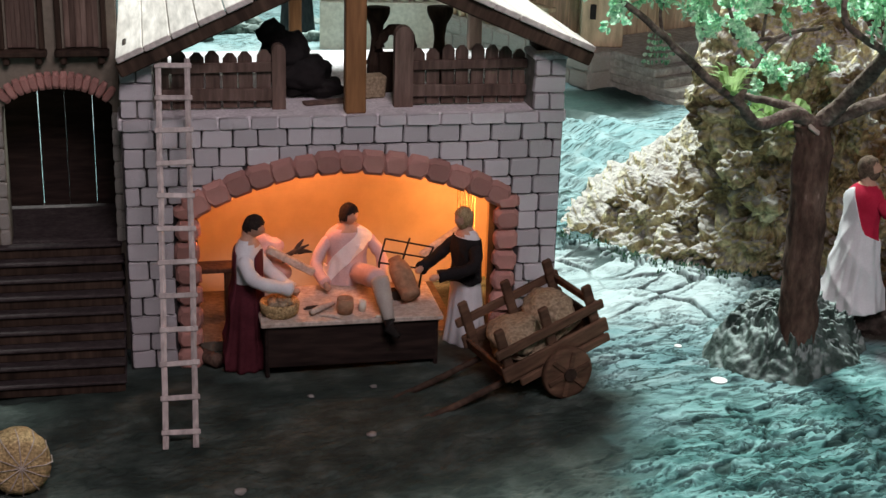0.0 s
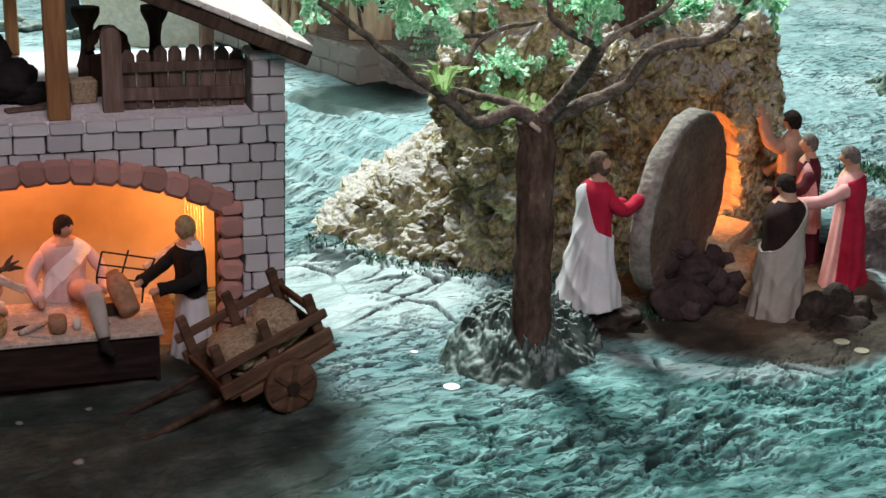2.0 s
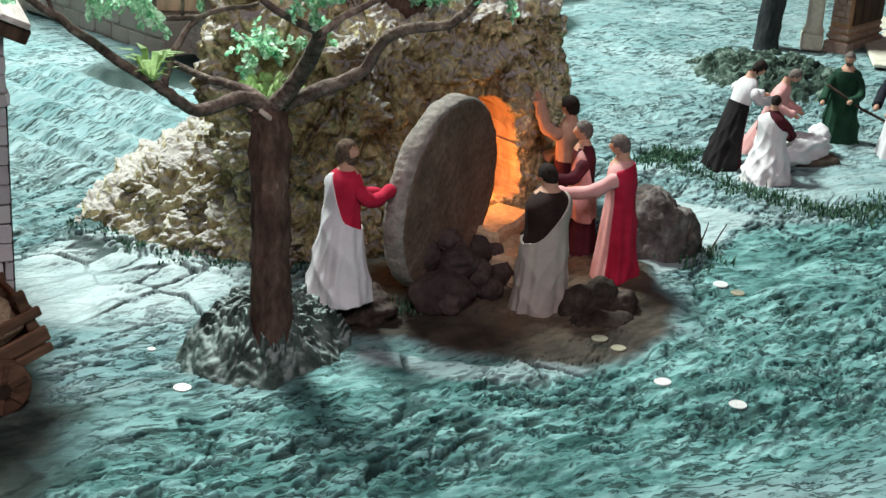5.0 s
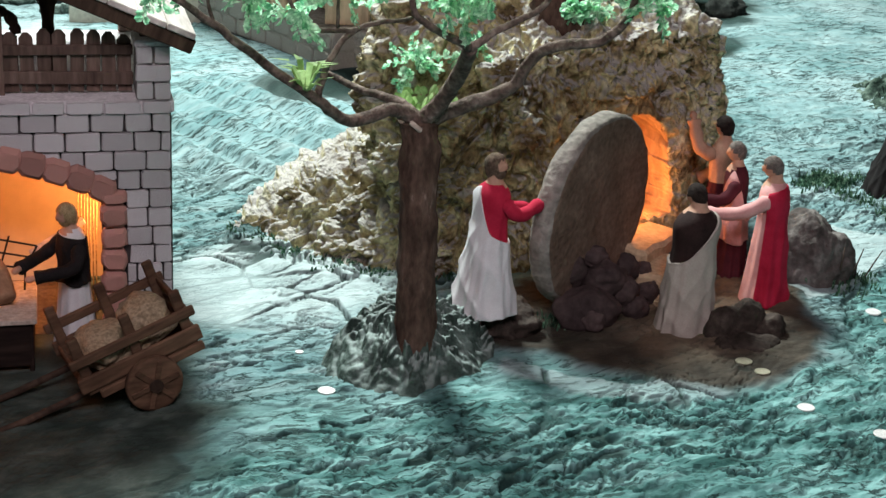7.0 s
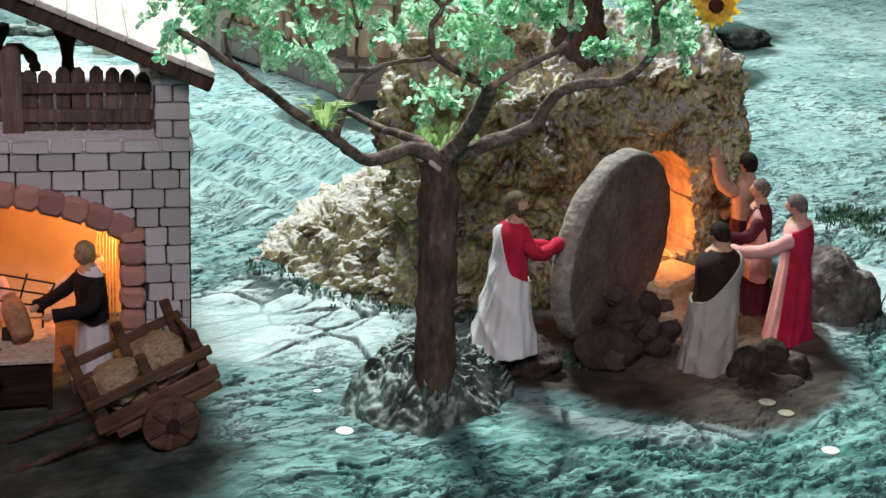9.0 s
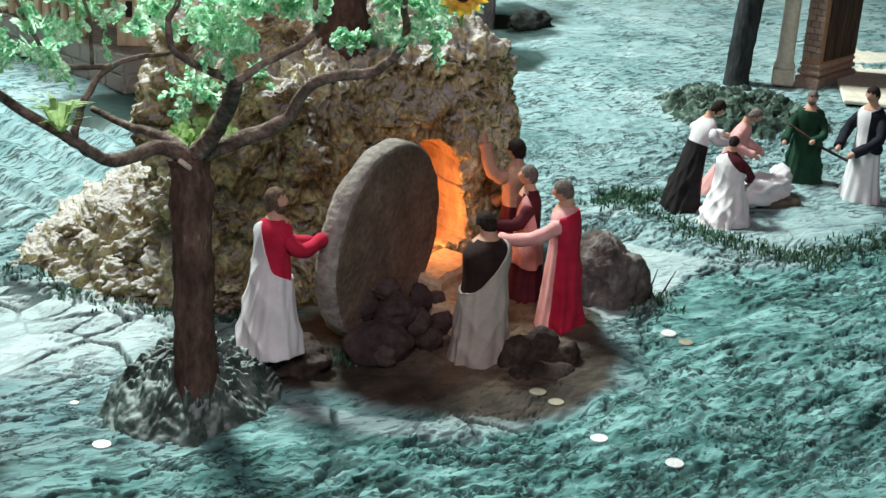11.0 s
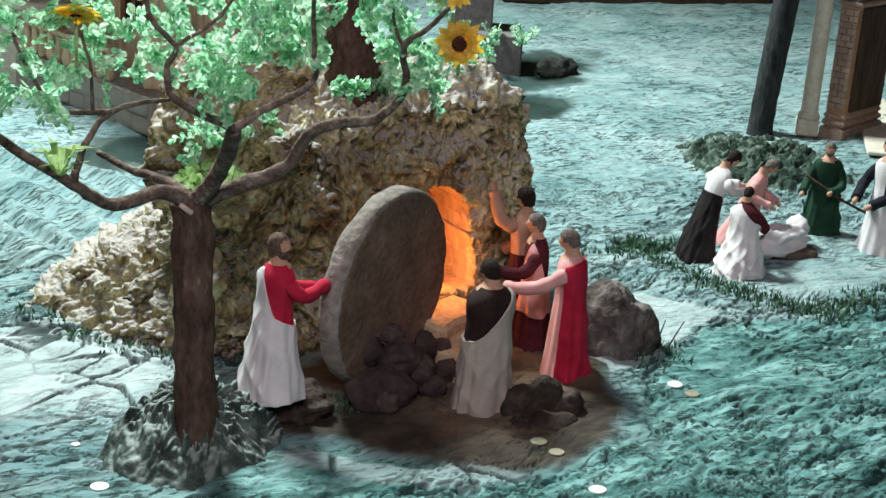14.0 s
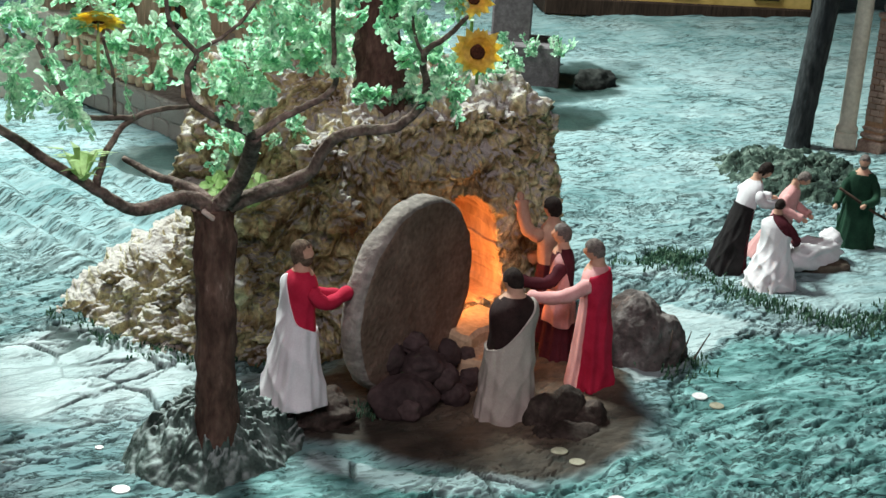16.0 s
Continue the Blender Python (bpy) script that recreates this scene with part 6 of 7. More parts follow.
tube(bm, [(1.545, 1.925, 0.170), (1.60, 1.905, 0.135), (1.655, 1.865, 0.108)], 0.0022, 6)
tagged(mesh("staff", bm, "darkwood"), "dark wooden staff held between two figurines", "staff")
bm = bmesh.new()
box(bm, (1.50, 1.99, gz(1.5) + 0.028), (0.022, 0.012, 0.056), bevel=0.002, rz=20)
box(bm, (1.508, 1.99, gz(1.5) + 0.065), (0.008, 0.008, 0.03), bevel=0.002, rz=20, ry=25)
tagged(mesh("marker_stone", bm, "ivory", False), "small pale upright stone behind the plot", "stone")

# the workshop
figurine("figurine", "dark-haired figurine in white shirt and maroon apron kneading", -0.062, 1.618, 70, 0.184, "maroon", "maroon", "hair", cape(0, 40, 0.02, 0.76) + cape(180, 62, 0.02, 0.78), [((0.18, -0.10, 0.56), (0.10, -0.30, 0.44), 1), ((-0.17, -0.12, 0.60), (-0.03, -0.34, 0.50), -1)], (0, -0.03), torso="white", sleeve="white", group="workshop figurines", base=-0.004, nod=18)
figurine("figurine", "seated figurine in pale pink robe, one leg over the table", 0.063, 1.692, 8, 0.163, "rose", "palerose", "hair", [(-115, 75, lambda t: 0.46 + 0.30 * min(1, max(0, (t + 60) / 110)) ** 0.8 - 0.06, lambda t: 0.50 + 0.295 * min(1, max(0, (t + 75) / 110)) ** 0.8 + 0.02)], [((0.25, -0.10, 0.56), (0.20, -0.30, 0.44), 1), ((-0.27, -0.10, 0.54), (-0.24, -0.30, 0.43), -1)], (0, -0.03), width=1.36, flare=1.35, group="workshop figurines", base=0.002, nod=14, head_turn=28, head=1.16, long_hair=True, legs=[((0.06, -0.05, 0.46), (0.05, -0.66, 0.63), (0.06, -0.86, 0.40), (0.11, -0.93, 0.30))])
figurine("figurine", "bearded fair-haired figurine in black jacket and white apron", 0.197, 1.632, -66, 0.170, "white", "black", "fairhair", cape(0, 180, 0.46, 0.78), [((0.19, -0.10, 0.60), (0.10, -0.36, 0.54), 1), ((-0.18, -0.12, 0.60), (-0.05, -0.40, 0.56), -1)], (0, -0.02), sleeve="black", group="workshop figurines", base=0.004, beard=True, long_hair=True, nod=10, head=1.06)
bm = bmesh.new()
stone(bm, (-0.036, 1.668, 0.118), (0.021, 0.017, 0.017), 6, 0.25, 4)
stone(bm, (-0.030, 1.672, 0.088), (0.024, 0.018, 0.022), 8, 0.2, 4)
tagged(mesh("cloth_sack", bm, "rose"), "round pale pink cloth sack standing behind the table", "sack")
bm = bmesh.new()
stone(bm, (-0.030, 1.672, 0.034), (0.026, 0.022, 0.036), 18, 0.25, 3)
tagged(mesh("cloth_sack", bm, "sack"), "full sackcloth sack under the pink one", "sack")
bm = bmesh.new()
box(bm, (0, 0, 0), (0.062, 0.008, 0.009), bevel=0.0012)
ob = mesh("wooden_beam", bm, "cutwood", False)
ob.matrix_world = pose(-0.008, 1.646, 0.1085, 0, 31, 3)
tagged(ob, "short pale beam leaning over the table", "beam")
bm = bmesh.new()
box(bm, (0, 0, 0), (0.070, 0.008, 0.008), bevel=0.0012)
ob = mesh("wooden_beam", bm, "cutwood", False)
ob.matrix_world = pose(0.180, 1.69, 0.111, 0, -26, 20)
tagged(ob, "pale squared beam slanting behind the table", "beam")
for k in range(7):
    bm = bmesh.new()
    x = 0.200 + 0.0035 * k
    tube(bm, [(x, 1.70 + 0.002 * k, 0.008), (x + 0.002, 1.715, 0.10), (x + 0.006, 1.735, 0.185)], 0.0009, 5)
    tagged(mesh("reed", bm, "straw"), "thin straw reed leaning at the inner wall", "reed", "reeds in the workshop")
bm = bmesh.new()
for p, q in (((-0.014, 1.66, 0.108), (0.014, 1.655, 0.124)), ((-0.002, 1.66, 0.113), (0.008, 1.655, 0.131)), ((0.002, 1.66, 0.114), (0.018, 1.655, 0.115)), ((-0.016, 1.66, 0.104), (-0.002, 1.66, 0.102))):
    tube(bm, [p, (Vector(p) + Vector(q)) / 2 + Vector((0, 0, 0.0012)), q], [0.0034, 0.0026, 0.001], 7)
tagged(mesh("twig_bundle", bm, "twig"), "dark forked twigs on the workshop table", "twigs")

# ---- the tree ----
tree = thing("tree", "small tree with thick brown trunk and mint green leaves", "tree")
bm = bmesh.new()
tr = [Vector((0.545, 1.480, 0.030)), Vector((0.544, 1.479, 0.09)), Vector((0.542, 1.479, 0.16)), Vector((0.540, 1.480, 0.23)), Vector((0.538, 1.481, 0.285)), Vector((0.537, 1.481, 0.300))]
tube(bm, curve_through(tr, 8), [0.0262 - 0.005 * min(1, k / 8) - 0.0006 * max(0, k - 8) * 0.18 for k in range(41)], 22, 0, 0.035, 1)
for v in bm.verts:
    top = float(soft(0.20, 0.30, v.co.z))
    v.co += (0.003 + 0.004 * top) * Vector((noise.noise(v.co * 45), noise.noise(v.co * 45 + Vector((3, 0, 0))), 0)) + 0.0015 * Vector((noise.noise(v.co * 140), noise.noise(v.co * 140 + Vector((3, 0, 0))), 0))
    v.co.x += 0.10 * top * (v.co.x - 0.539)
part("trunk", bm, "bark", tree, "thick scarred brown trunk", True)
bm = bmesh.new()
box(bm, (0.530, 1.4635, 0.2985), (0.015, 0.006, 0.004), rz=-10, ry=38, rx=25, bevel=0.0018)
part("cut_stub", bm, "cutwood", tree, "pale cut stub", True)
BRANCH = [
    ([(0.536, 1.486, 0.300), (0.522, 1.505, 0.313), (0.492, 1.550, 0.314), (0.463, 1.590, 0.322)], 0.0085, 0.0035),
    ([(0.545, 1.486, 0.296), (0.570, 1.500, 0.302), (0.612, 1.535, 0.300), (0.648, 1.570, 0.298)], 0.0095, 0.006),
    ([(0.540, 1.480, 0.298), (0.507, 1.470, 0.315), (0.459, 1.448, 0.310), (0.420, 1.412, 0.342), (0.371, 1.400, 0.378), (0.320, 1.380, 0.420), (0.271, 1.360, 0.456)], 0.0105, 0.0032),
    ([(0.420, 1.412, 0.342), (0.430, 1.412, 0.376), (0.456, 1.420, 0.406), (0.514, 1.440, 0.413)], 0.005, 0.0022),
    ([(0.456, 1.420, 0.406), (0.406, 1.400, 0.412), (0.388, 1.380, 0.439), (0.37, 1.37, 0.48)], 0.0033, 0.0016),
    ([(0.438, 1.412, 0.410), (0.435, 1.400, 0.449), (0.426, 1.382, 0.485)], 0.002, 0.0014),
    ([(0.540, 1.480, 0.298), (0.558, 1.450, 0.337), (0.559, 1.402, 0.378), (0.557, 1.381, 0.397)], 0.011, 0.0075),
    ([(0.557, 1.381, 0.397), (0.527, 1.370, 0.414), (0.499, 1.360, 0.432), (0.494, 1.360, 0.457), (0.499, 1.350, 0.478), (0.477, 1.340, 0.503), (0.471, 1.330, 0.535)], 0.005, 0.002),
    ([(0.557, 1.381, 0.397), (0.585, 1.380, 0.416), (0.623, 1.370, 0.441), (0.622, 1.360, 0.476), (0.615, 1.350, 0.54)], 0.005, 0.002),
    ([(0.546, 1.482, 0.300), (0.593, 1.470, 0.322), (0.627, 1.460, 0.340), (0.648, 1.440, 0.381), (0.698, 1.420, 0.394), (0.718, 1.400, 0.420), (0.715, 1.380, 0.451), (0.705, 1.360, 0.476), (0.717, 1.330, 0.499), (0.724, 1.302, 0.520)], 0.0105, 0.002),
    ([(0.705, 1.360, 0.476), (0.69, 1.35, 0.51), (0.70, 1.34, 0.55)], 0.002, 0.0012),
    ([(0.499, 1.350, 0.478), (0.53, 1.345, 0.50), (0.56, 1.34, 0.54)], 0.0022, 0.0014),
    ([(0.320, 1.380, 0.420), (0.315, 1.37, 0.45), (0.33, 1.36, 0.49)], 0.0022, 0.0014),
]
for pts, r0, r1 in BRANCH:
    c = curve_through(pts, 6)
    c = [p + 0.002 * Vector((noise.noise(p * 60), noise.noise(p * 60 + Vector((4, 4, 4))), noise.noise(p * 60 + Vector((8, 1, 4))))) * (1 if 0 < i < len(c) - 1 else 0) for i, p in enumerate(c)]
    bm = bmesh.new()
    tube(bm, c, [0.92 * (r0 + (r1 - r0) * (k / (len(c) - 1)) ** 0.6) for k in range(len(c))], 10, 0, 0.08, len(c))
    part("limb", bm, "limbbark", tree, "bent brown limb", True)


def sprig(bm, p, d, length, leaf, rnd, n=7, mat=0, stem=None):
    """A thin stem with paired oval leaves."""
    d = Vector(d).normalized()
    side = d.cross(Vector((rnd.uniform(-1, 1), rnd.uniform(-1, 1), rnd.uniform(-1, 1)))).normalized()
    up = d.cross(side)
    q = Vector(p)
    for k in range(n):
        t = (k + 1) / n
        q = Vector(p) + d * length * t + Vector((0, 0, -length * 0.12 * t * t))
        for s in (-1, 1):
            w = (side * s + d * 0.6 + up * rnd.uniform(-0.9, 0.9)).normalized()
            o = w.cross(d).normalized() * leaf * rnd.uniform(-0.05, 0.22)
            cr = (w.cross(o)).normalized() * leaf * rnd.uniform(0.34, 0.44)
            ln = leaf * rnd.uniform(0.75, 1.2)
            a, c = bm.verts.new(q), bm.verts.new(q + w * ln - o * 0.5)
            b1, b2 = bm.verts.new(q + w * ln * 0.30 + cr * 0.8 + o), bm.verts.new(q + w * ln * 0.75 + cr * 0.85 + o)
            e1, e2 = bm.verts.new(q + w * ln * 0.30 - cr * 0.8 + o), bm.verts.new(q + w * ln * 0.75 - cr * 0.85 + o)
            for f in (bm.faces.new((a, b1, b2, c)), bm.faces.new((a, c, e2, e1))):
                f.material_index = mat


def clump(bm, c, r, count, leaf, rnd, flat=1.0):
    for _ in range(count):
        d = Vector((rnd.gauss(0, 1), rnd.gauss(0, 1), rnd.gauss(0.15, 0.8) * flat))
        d.normalize()
        p = Vector(c) + d * r * rnd.uniform(0.05, 0.6)
        sprig(bm, p, d + Vector((0, 0, -0.05)), r * rnd.uniform(0.5, 0.95), leaf, rnd)


CLUMPS = [(0.375, 1.37, 0.485, 0.034), (0.385, 1.38, 0.44, 0.034), (0.44, 1.40, 0.452, 0.032), (0.47, 1.40, 0.47, 0.032), (0.42, 1.40, 0.515, 0.034), (0.52, 1.39, 0.475, 0.036), (0.555, 1.40, 0.452, 0.03), (0.50, 1.36, 0.52, 0.036), (0.58, 1.38, 0.485, 0.034), (0.61, 1.37, 0.505, 0.034), (0.565, 1.36, 0.53, 0.036), (0.615, 1.37, 0.475, 0.024), (0.665, 1.39, 0.525, 0.034), (0.712, 1.40, 0.470, 0.022), (0.70, 1.38, 0.51, 0.03), (0.735, 1.37, 0.445, 0.024), (0.345, 1.37, 0.45, 0.028), (0.30, 1.37, 0.475, 0.032), (0.33, 1.37, 0.50, 0.036), (0.275, 1.36, 0.475, 0.032), (0.44, 1.36, 0.55, 0.036), (0.53, 1.345, 0.56, 0.036), (0.62, 1.34, 0.555, 0.036), (0.71, 1.33, 0.55, 0.032), (0.545, 1.375, 0.43, 0.024), (0.668, 1.40, 0.425, 0.014)]
lr = random.Random(11)
bm = bmesh.new()
for x, y, z, r in CLUMPS:
    clump(bm, (x, y, z), r, 14, 0.0088, lr)
part("crown", bm, "leaf", tree, "crown of small mint green leaves")


def sunflower(c, toward, r, label):
    fl = thing("sunflower", label, "flower", "sunflowers in the tree")
    m = look(c, toward)
    rn = random.Random(int(c[0] * 1000))
    bm = bmesh.new()
    for ringn, (n, rr, lift) in enumerate(((13, 1.0, 0.0), (12, 0.85, 0.12))):
        for k in range(n):
            t = 2 * math.pi * (k + 0.5 * ringn) / n + rn.uniform(-0.1, 0.1)
            ln, w = r * rr * rn.uniform(0.9, 1.1), r * 0.2
            dirv, sid = Vector((math.cos(t), math.sin(t), 0)), Vector((-math.sin(t), math.cos(t), 0))
            pts = [dirv * r * 0.25 + sid * w * 0.4, dirv * ln * 0.65 + sid * w - Vector((0, 0, r * (lift + 0.08))), dirv * ln - Vector((0, 0, r * lift)), dirv * ln * 0.65 - sid * w - Vector((0, 0, r * (lift + 0.08))), dirv * r * 0.25 - sid * w * 0.4]
            top = [bm.verts.new(p) for p in pts]
            bot = [bm.verts.new(p + Vector((0, 0, 0.0006))) for p in pts]
            bm.faces.new(top), bm.faces.new(bot[::-1])
            for i in range(5):
                bm.faces.new((top[i], bot[i], bot[(i + 1) % 5], top[(i + 1) % 5]))
    bmesh.ops.recalc_face_normals(bm, faces=bm.faces)
    ob = part("petals", bm, "petal", fl, "yellow petals")
    ob.matrix_basis = m
    bm = bmesh.new()
    stone(bm, (0, 0, -r * 0.12), (r * 0.29, r * 0.29, r * 0.16), 3, 0.12, 3)
    ob = part("seed_head", bm, "seed", fl, "dark brown seed head", True)
    ob.matrix_basis = m
    bm = bmesh.new()
    tube(bm, [Vector(c), Vector(c) + (Vector(c) - Vector(toward)).normalized() * 0.012, Vector(c) + (Vector(c) - Vector(toward)).normalized() * 0.015 + Vector((0, 0, -0.03))], 0.0016, 6)
    part("stem", bm, "limeleaf", fl, "green stem", True)


sunflower((0.734, 1.297, 0.491), (0.42, 0.55, 0.56), 0.0225, "yellow sunflower with a dark centre facing outward")
sunflower((0.421, 1.378, 0.498), (0.45, 1.62, 0.90), 0.0225, "yellow sunflower tilted upward among the leaves")
sunflower((0.735, 1.320, 0.532), (0.60, 0.9, 0.75), 0.018, "yellow sunflower above its neighbour in the tree")

# rooted mound: ropy ridges that run down and outward from the trunk
bm = bmesh.new()
na, nr = 300, 100
rings = []
for j in range(nr):
    v = j / (nr - 1)
    ring = []
    for i in range(na):
        t = 2 * math.pi * i / na
        rr = 1 + 0.06 * math.sin(2 * t + 1) + 0.12 * noise.noise(Vector((math.cos(t) * 2, math.sin(t) * 2, 0)))
        d = (1 - v) * rr
        x, y = 0.553 + 0.098 * d * math.cos(t), 1.510 + 0.094 * d * math.sin(t)
        p = Vector((x, y, 0.0))
        z = 0.062 * (1 - (1 - v) ** 2.1) + 0.012 * min(1, v * 4) * float(soft(1.47, 1.56, y))
        tw = t + 0.9 * v + 0.5 * noise.noise(p * 16)
        c, e = math.cos(tw), math.sin(tw)
        n1, n2 = noise.noise(Vector((c * 4.5, e * 4.5, v * 2.6)) + p * 10), noise.noise(Vector((c * 10 + 7, e * 10, v * 6)) + p * 22)
        rid = 0.018 * (abs(n1) - 0.2) + 0.013 * (abs(n2) - 0.2) + 0.008 * (abs(noise.noise(p * 95)) - 0.2)
        edge = min(1, 0.1 + v * 2)
        ring.append(bm.verts.new((x + 0.35 * rid * math.cos(t) * edge, y + 0.35 * rid * math.sin(t) * edge, gz(x) - 0.008 + z + rid * edge)))
    rings.append(ring)
for a, b in zip(rings, rings[1:]):
    for k in range(na):
        bm.faces.new((a[k], a[(k + 1) % na], b[(k + 1) % na], b[k]))
bmesh.ops.remove_doubles(bm, verts=bm.verts, dist=1e-5)
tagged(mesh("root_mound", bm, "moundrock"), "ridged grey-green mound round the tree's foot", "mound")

# plants on the rock
for x, y, z, r, n in ((0.60, 1.76, 0.29, 0.034, 16), (0.70, 1.86, 0.37, 0.04, 16), (0.64, 1.86, 0.36, 0.04, 16), (0.78, 1.84, 0.38, 0.034, 12), (0.83, 1.78, 0.355, 0.03, 14), (0.92, 1.83, 0.365, 0.035, 16), (0.97, 1.88, 0.37, 0.03, 12), (0.72, 1.92, 0.41, 0.045, 16), (0.60, 1.90, 0.33, 0.04, 12), (0.67, 1.75, 0.31, 0.022, 8), (0.86, 1.90, 0.39, 0.04, 14)):
    bm = bmesh.new()
    clump(bm, (x, y, z), r, n, 0.0085, lr)
    tagged(mesh("leafy_plant", bm, "leaf", False), "mint green leafy plant growing on the rock", "plant", "plants on the rock")
bm = bmesh.new()
for k in range(12):
    t = k * 2.4
    sprig(bm, (0.60, 1.70, 0.235), (math.cos(t), math.sin(t) - 0.3, 1.1), 0.04, 0.016, lr, 3)
tagged(mesh("lime_plant", bm, "limeleaf", False), "lime green rosette plant on the rock", "plant")
bm = bmesh.new()
for k in range(22):
    t = k * 2.4
    d = Vector((math.cos(t), math.sin(t), 0))
    sd, p0 = Vector((-math.sin(t), math.cos(t), 0)) * 0.0034, Vector((0.408, 1.407, 0.348))
    ln, rise = lr.uniform(0.022, 0.036), lr.uniform(0.5, 1.4)
    mid, tip = p0 + d * ln * 0.45 + Vector((0, 0, ln * rise * 0.75)), p0 + d * ln + Vector((0, 0, ln * rise * 0.8))
    a, b_, c, e, g_ = (bm.verts.new(q) for q in (p0 - sd * 0.5, p0 + sd * 0.5, mid + sd, mid - sd, tip))
    bm.faces.new((a, b_, c, e)), bm.faces.new((e, c, g_))
tagged(mesh("lime_plant", bm, "limeleaf", False), "lime green plant growing on the tree's limb", "plant")
# brown stump on the crest
bm = bmesh.new()
tube(bm, curve_through([(0.802, 1.812, 0.285), (0.799, 1.812, 0.325), (0.796, 1.818, 0.372), (0.790, 1.825, 0.42), (0.78, 1.835, 0.52)], 5), [0.036 - 0.0006 * k for k in range(21)], 22, 0, 0.14, 4)
for v in bm.verts:
    v.co += 0.007 * Vector((noise.noise(v.co * 40), noise.noise(v.co * 42 + Vector((5, 1, 2))), 0))
tagged(mesh("tree_stump", bm, "bark"), "rough brown trunk rising from the rock's crest", "stump")

# coins
for (x, y), a in zip(COINS, (0, 0, 0, 0, 0, 1, 1, 1)):
    bm = bmesh.new()
    r = 0.0092 if not a else (0.0085 if y < 1.53 else 0.0045)
    lathe(bm, [(r * 0.96, -0.0008), (r, -0.0005), (r, 0.0006), (r * 0.97, 0.0009), (r * 0.92, 0.0009), (r * 0.90, 0.0007), (0.001, 0.0008)], 28)
    dull = (x, y) in (COINS[2], COINS[5], COINS[6])
    ob = mesh("coin", bm, "dullcoin" if dull else "coin", False)
    ob.matrix_world = pose(x, y, gh(x, y) + 0.0006, 2 * math.sin(x * 40), 2 * math.cos(x * 31), 0)
    tagged(ob, "tarnished olive coin lying at the earth's edge" if dull else "worn silver coin lying on the painted ground", "coin", "coins on the ground")

# ---- grass ----


def tufts(bm, spots, rnd, h=0.012, blades=9, spread=0.008):
    for x, y in spots:
        z = gh(x, y) - 0.001
        for _ in range(blades):
            t = rnd.uniform(0, 6.28)
            bx, by = x + rnd.gauss(0, spread), y + rnd.gauss(0, spread)
            hh = h * rnd.uniform(0.5, 1.3)
            w = rnd.uniform(0.0008, 0.0019)
            out = Vector((math.cos(t), math.sin(t), 0)) * hh * rnd.uniform(0.1, 0.7)
            sd = Vector((-math.sin(t), math.cos(t), 0)) * w
            p = Vector((bx, by, z))
            a, b = bm.verts.new(p - sd), bm.verts.new(p + sd)
            c, d = bm.verts.new(p + out * 0.4 + Vector((0, 0, hh * 0.65)) + sd * 0.8), bm.verts.new(p + out * 0.4 + Vector((0, 0, hh * 0.65)) - sd * 0.8)
            e = bm.verts.new(p + out + Vector((0, 0, hh)))
            bm.faces.new((a, b, c, d)), bm.faces.new((d, c, e))


gr = random.Random(21)
PLOT = [(1.304, 1.985), (1.301, 1.884), (1.332, 1.776), (1.373, 1.694), (1.421, 1.648), (1.505, 1.675), (1.639, 1.727), (1.76, 1.86)]
spots = []
for a, b in zip(PLOT, PLOT[1:]):
    for k in range(22):
        t = gr.random()
        spots.append((a[0] + (b[0] - a[0]) * t + gr.gauss(0, 0.008), a[1] + (b[1] - a[1]) * t + gr.gauss(0, 0.008)))
bm = bmesh.new()
tufts(bm, spots, gr, 0.010, 9, 0.012)
tufts(bm, [(1.30 + gr.gauss(0, 0.03), 1.96 + gr.gauss(0, 0.02)) for _ in range(40)], gr, 0.012, 12)
tagged(mesh("grass", bm, "grass", False), "dark green grass edging the garden plot", "grass", kind="stuff")
bm = bmesh.new()
tufts(bm, [(1.12 + gr.gauss(0, 0.02), 1.60 + gr.gauss(0, 0.03)) for _ in range(30)], gr, 0.013, 7)
tufts(bm, [(0.70 + 0.06 * gr.random(), 1.545 + gr.gauss(0, 0.008)) for _ in range(16)], gr, 0.010, 8)
for k in range(55):
    a = -179 + 66 * gr.random()
    d = rim(a, 1) + 0.010 + gr.gauss(0, 0.008)
    tufts(bm, [(0.79 + d * math.cos(radians(a)), 1.955 + d * math.sin(radians(a)))], gr, 0.006, 6, 0.007)
tagged(mesh("weeds", bm, "grass", False), "dark sparse weeds round the boulders and the rock", "weeds", kind="stuff")
# dry stalks by the boulder
for k in range(4):
    bm = bmesh.new()
    x, y = 1.10 + 0.012 * k, 1.600 - 0.01 * k
    p0 = Vector((x, y, gz(x) + 0.02))
    tube(bm, [p0, p0 + Vector((0.004 * (k - 1), -0.003, 0.02)), p0 + Vector((0.008 * (k - 1), -0.003, 0.034))], [0.0012, 0.001, 0.0006], 5)
    tagged(mesh("dry_stalk", bm, "twig"), "dry dark stalk standing by the grey boulder", "stalk", "dry stalks")

# ---- garden behind: dark tree, columns, brick pier ----
far_tree = thing("bare_tree", "leaning blue-black tree trunk rising from a mossy heap", "tree")
bm = bmesh.new()
tube(bm, curve_through([(1.836, 2.515, 0.065), (1.837, 2.515, 0.12), (1.842, 2.512, 0.22), (1.850, 2.508, 0.34), (1.862, 2.50, 0.60)], 6), [0.029, 0.0265, 0.025, 0.0245] + [0.0238] * 17 + [0.022] * 4, 20, 0, 0.06, 3)
part("trunk", bm, "treedark", far_tree, "", True)
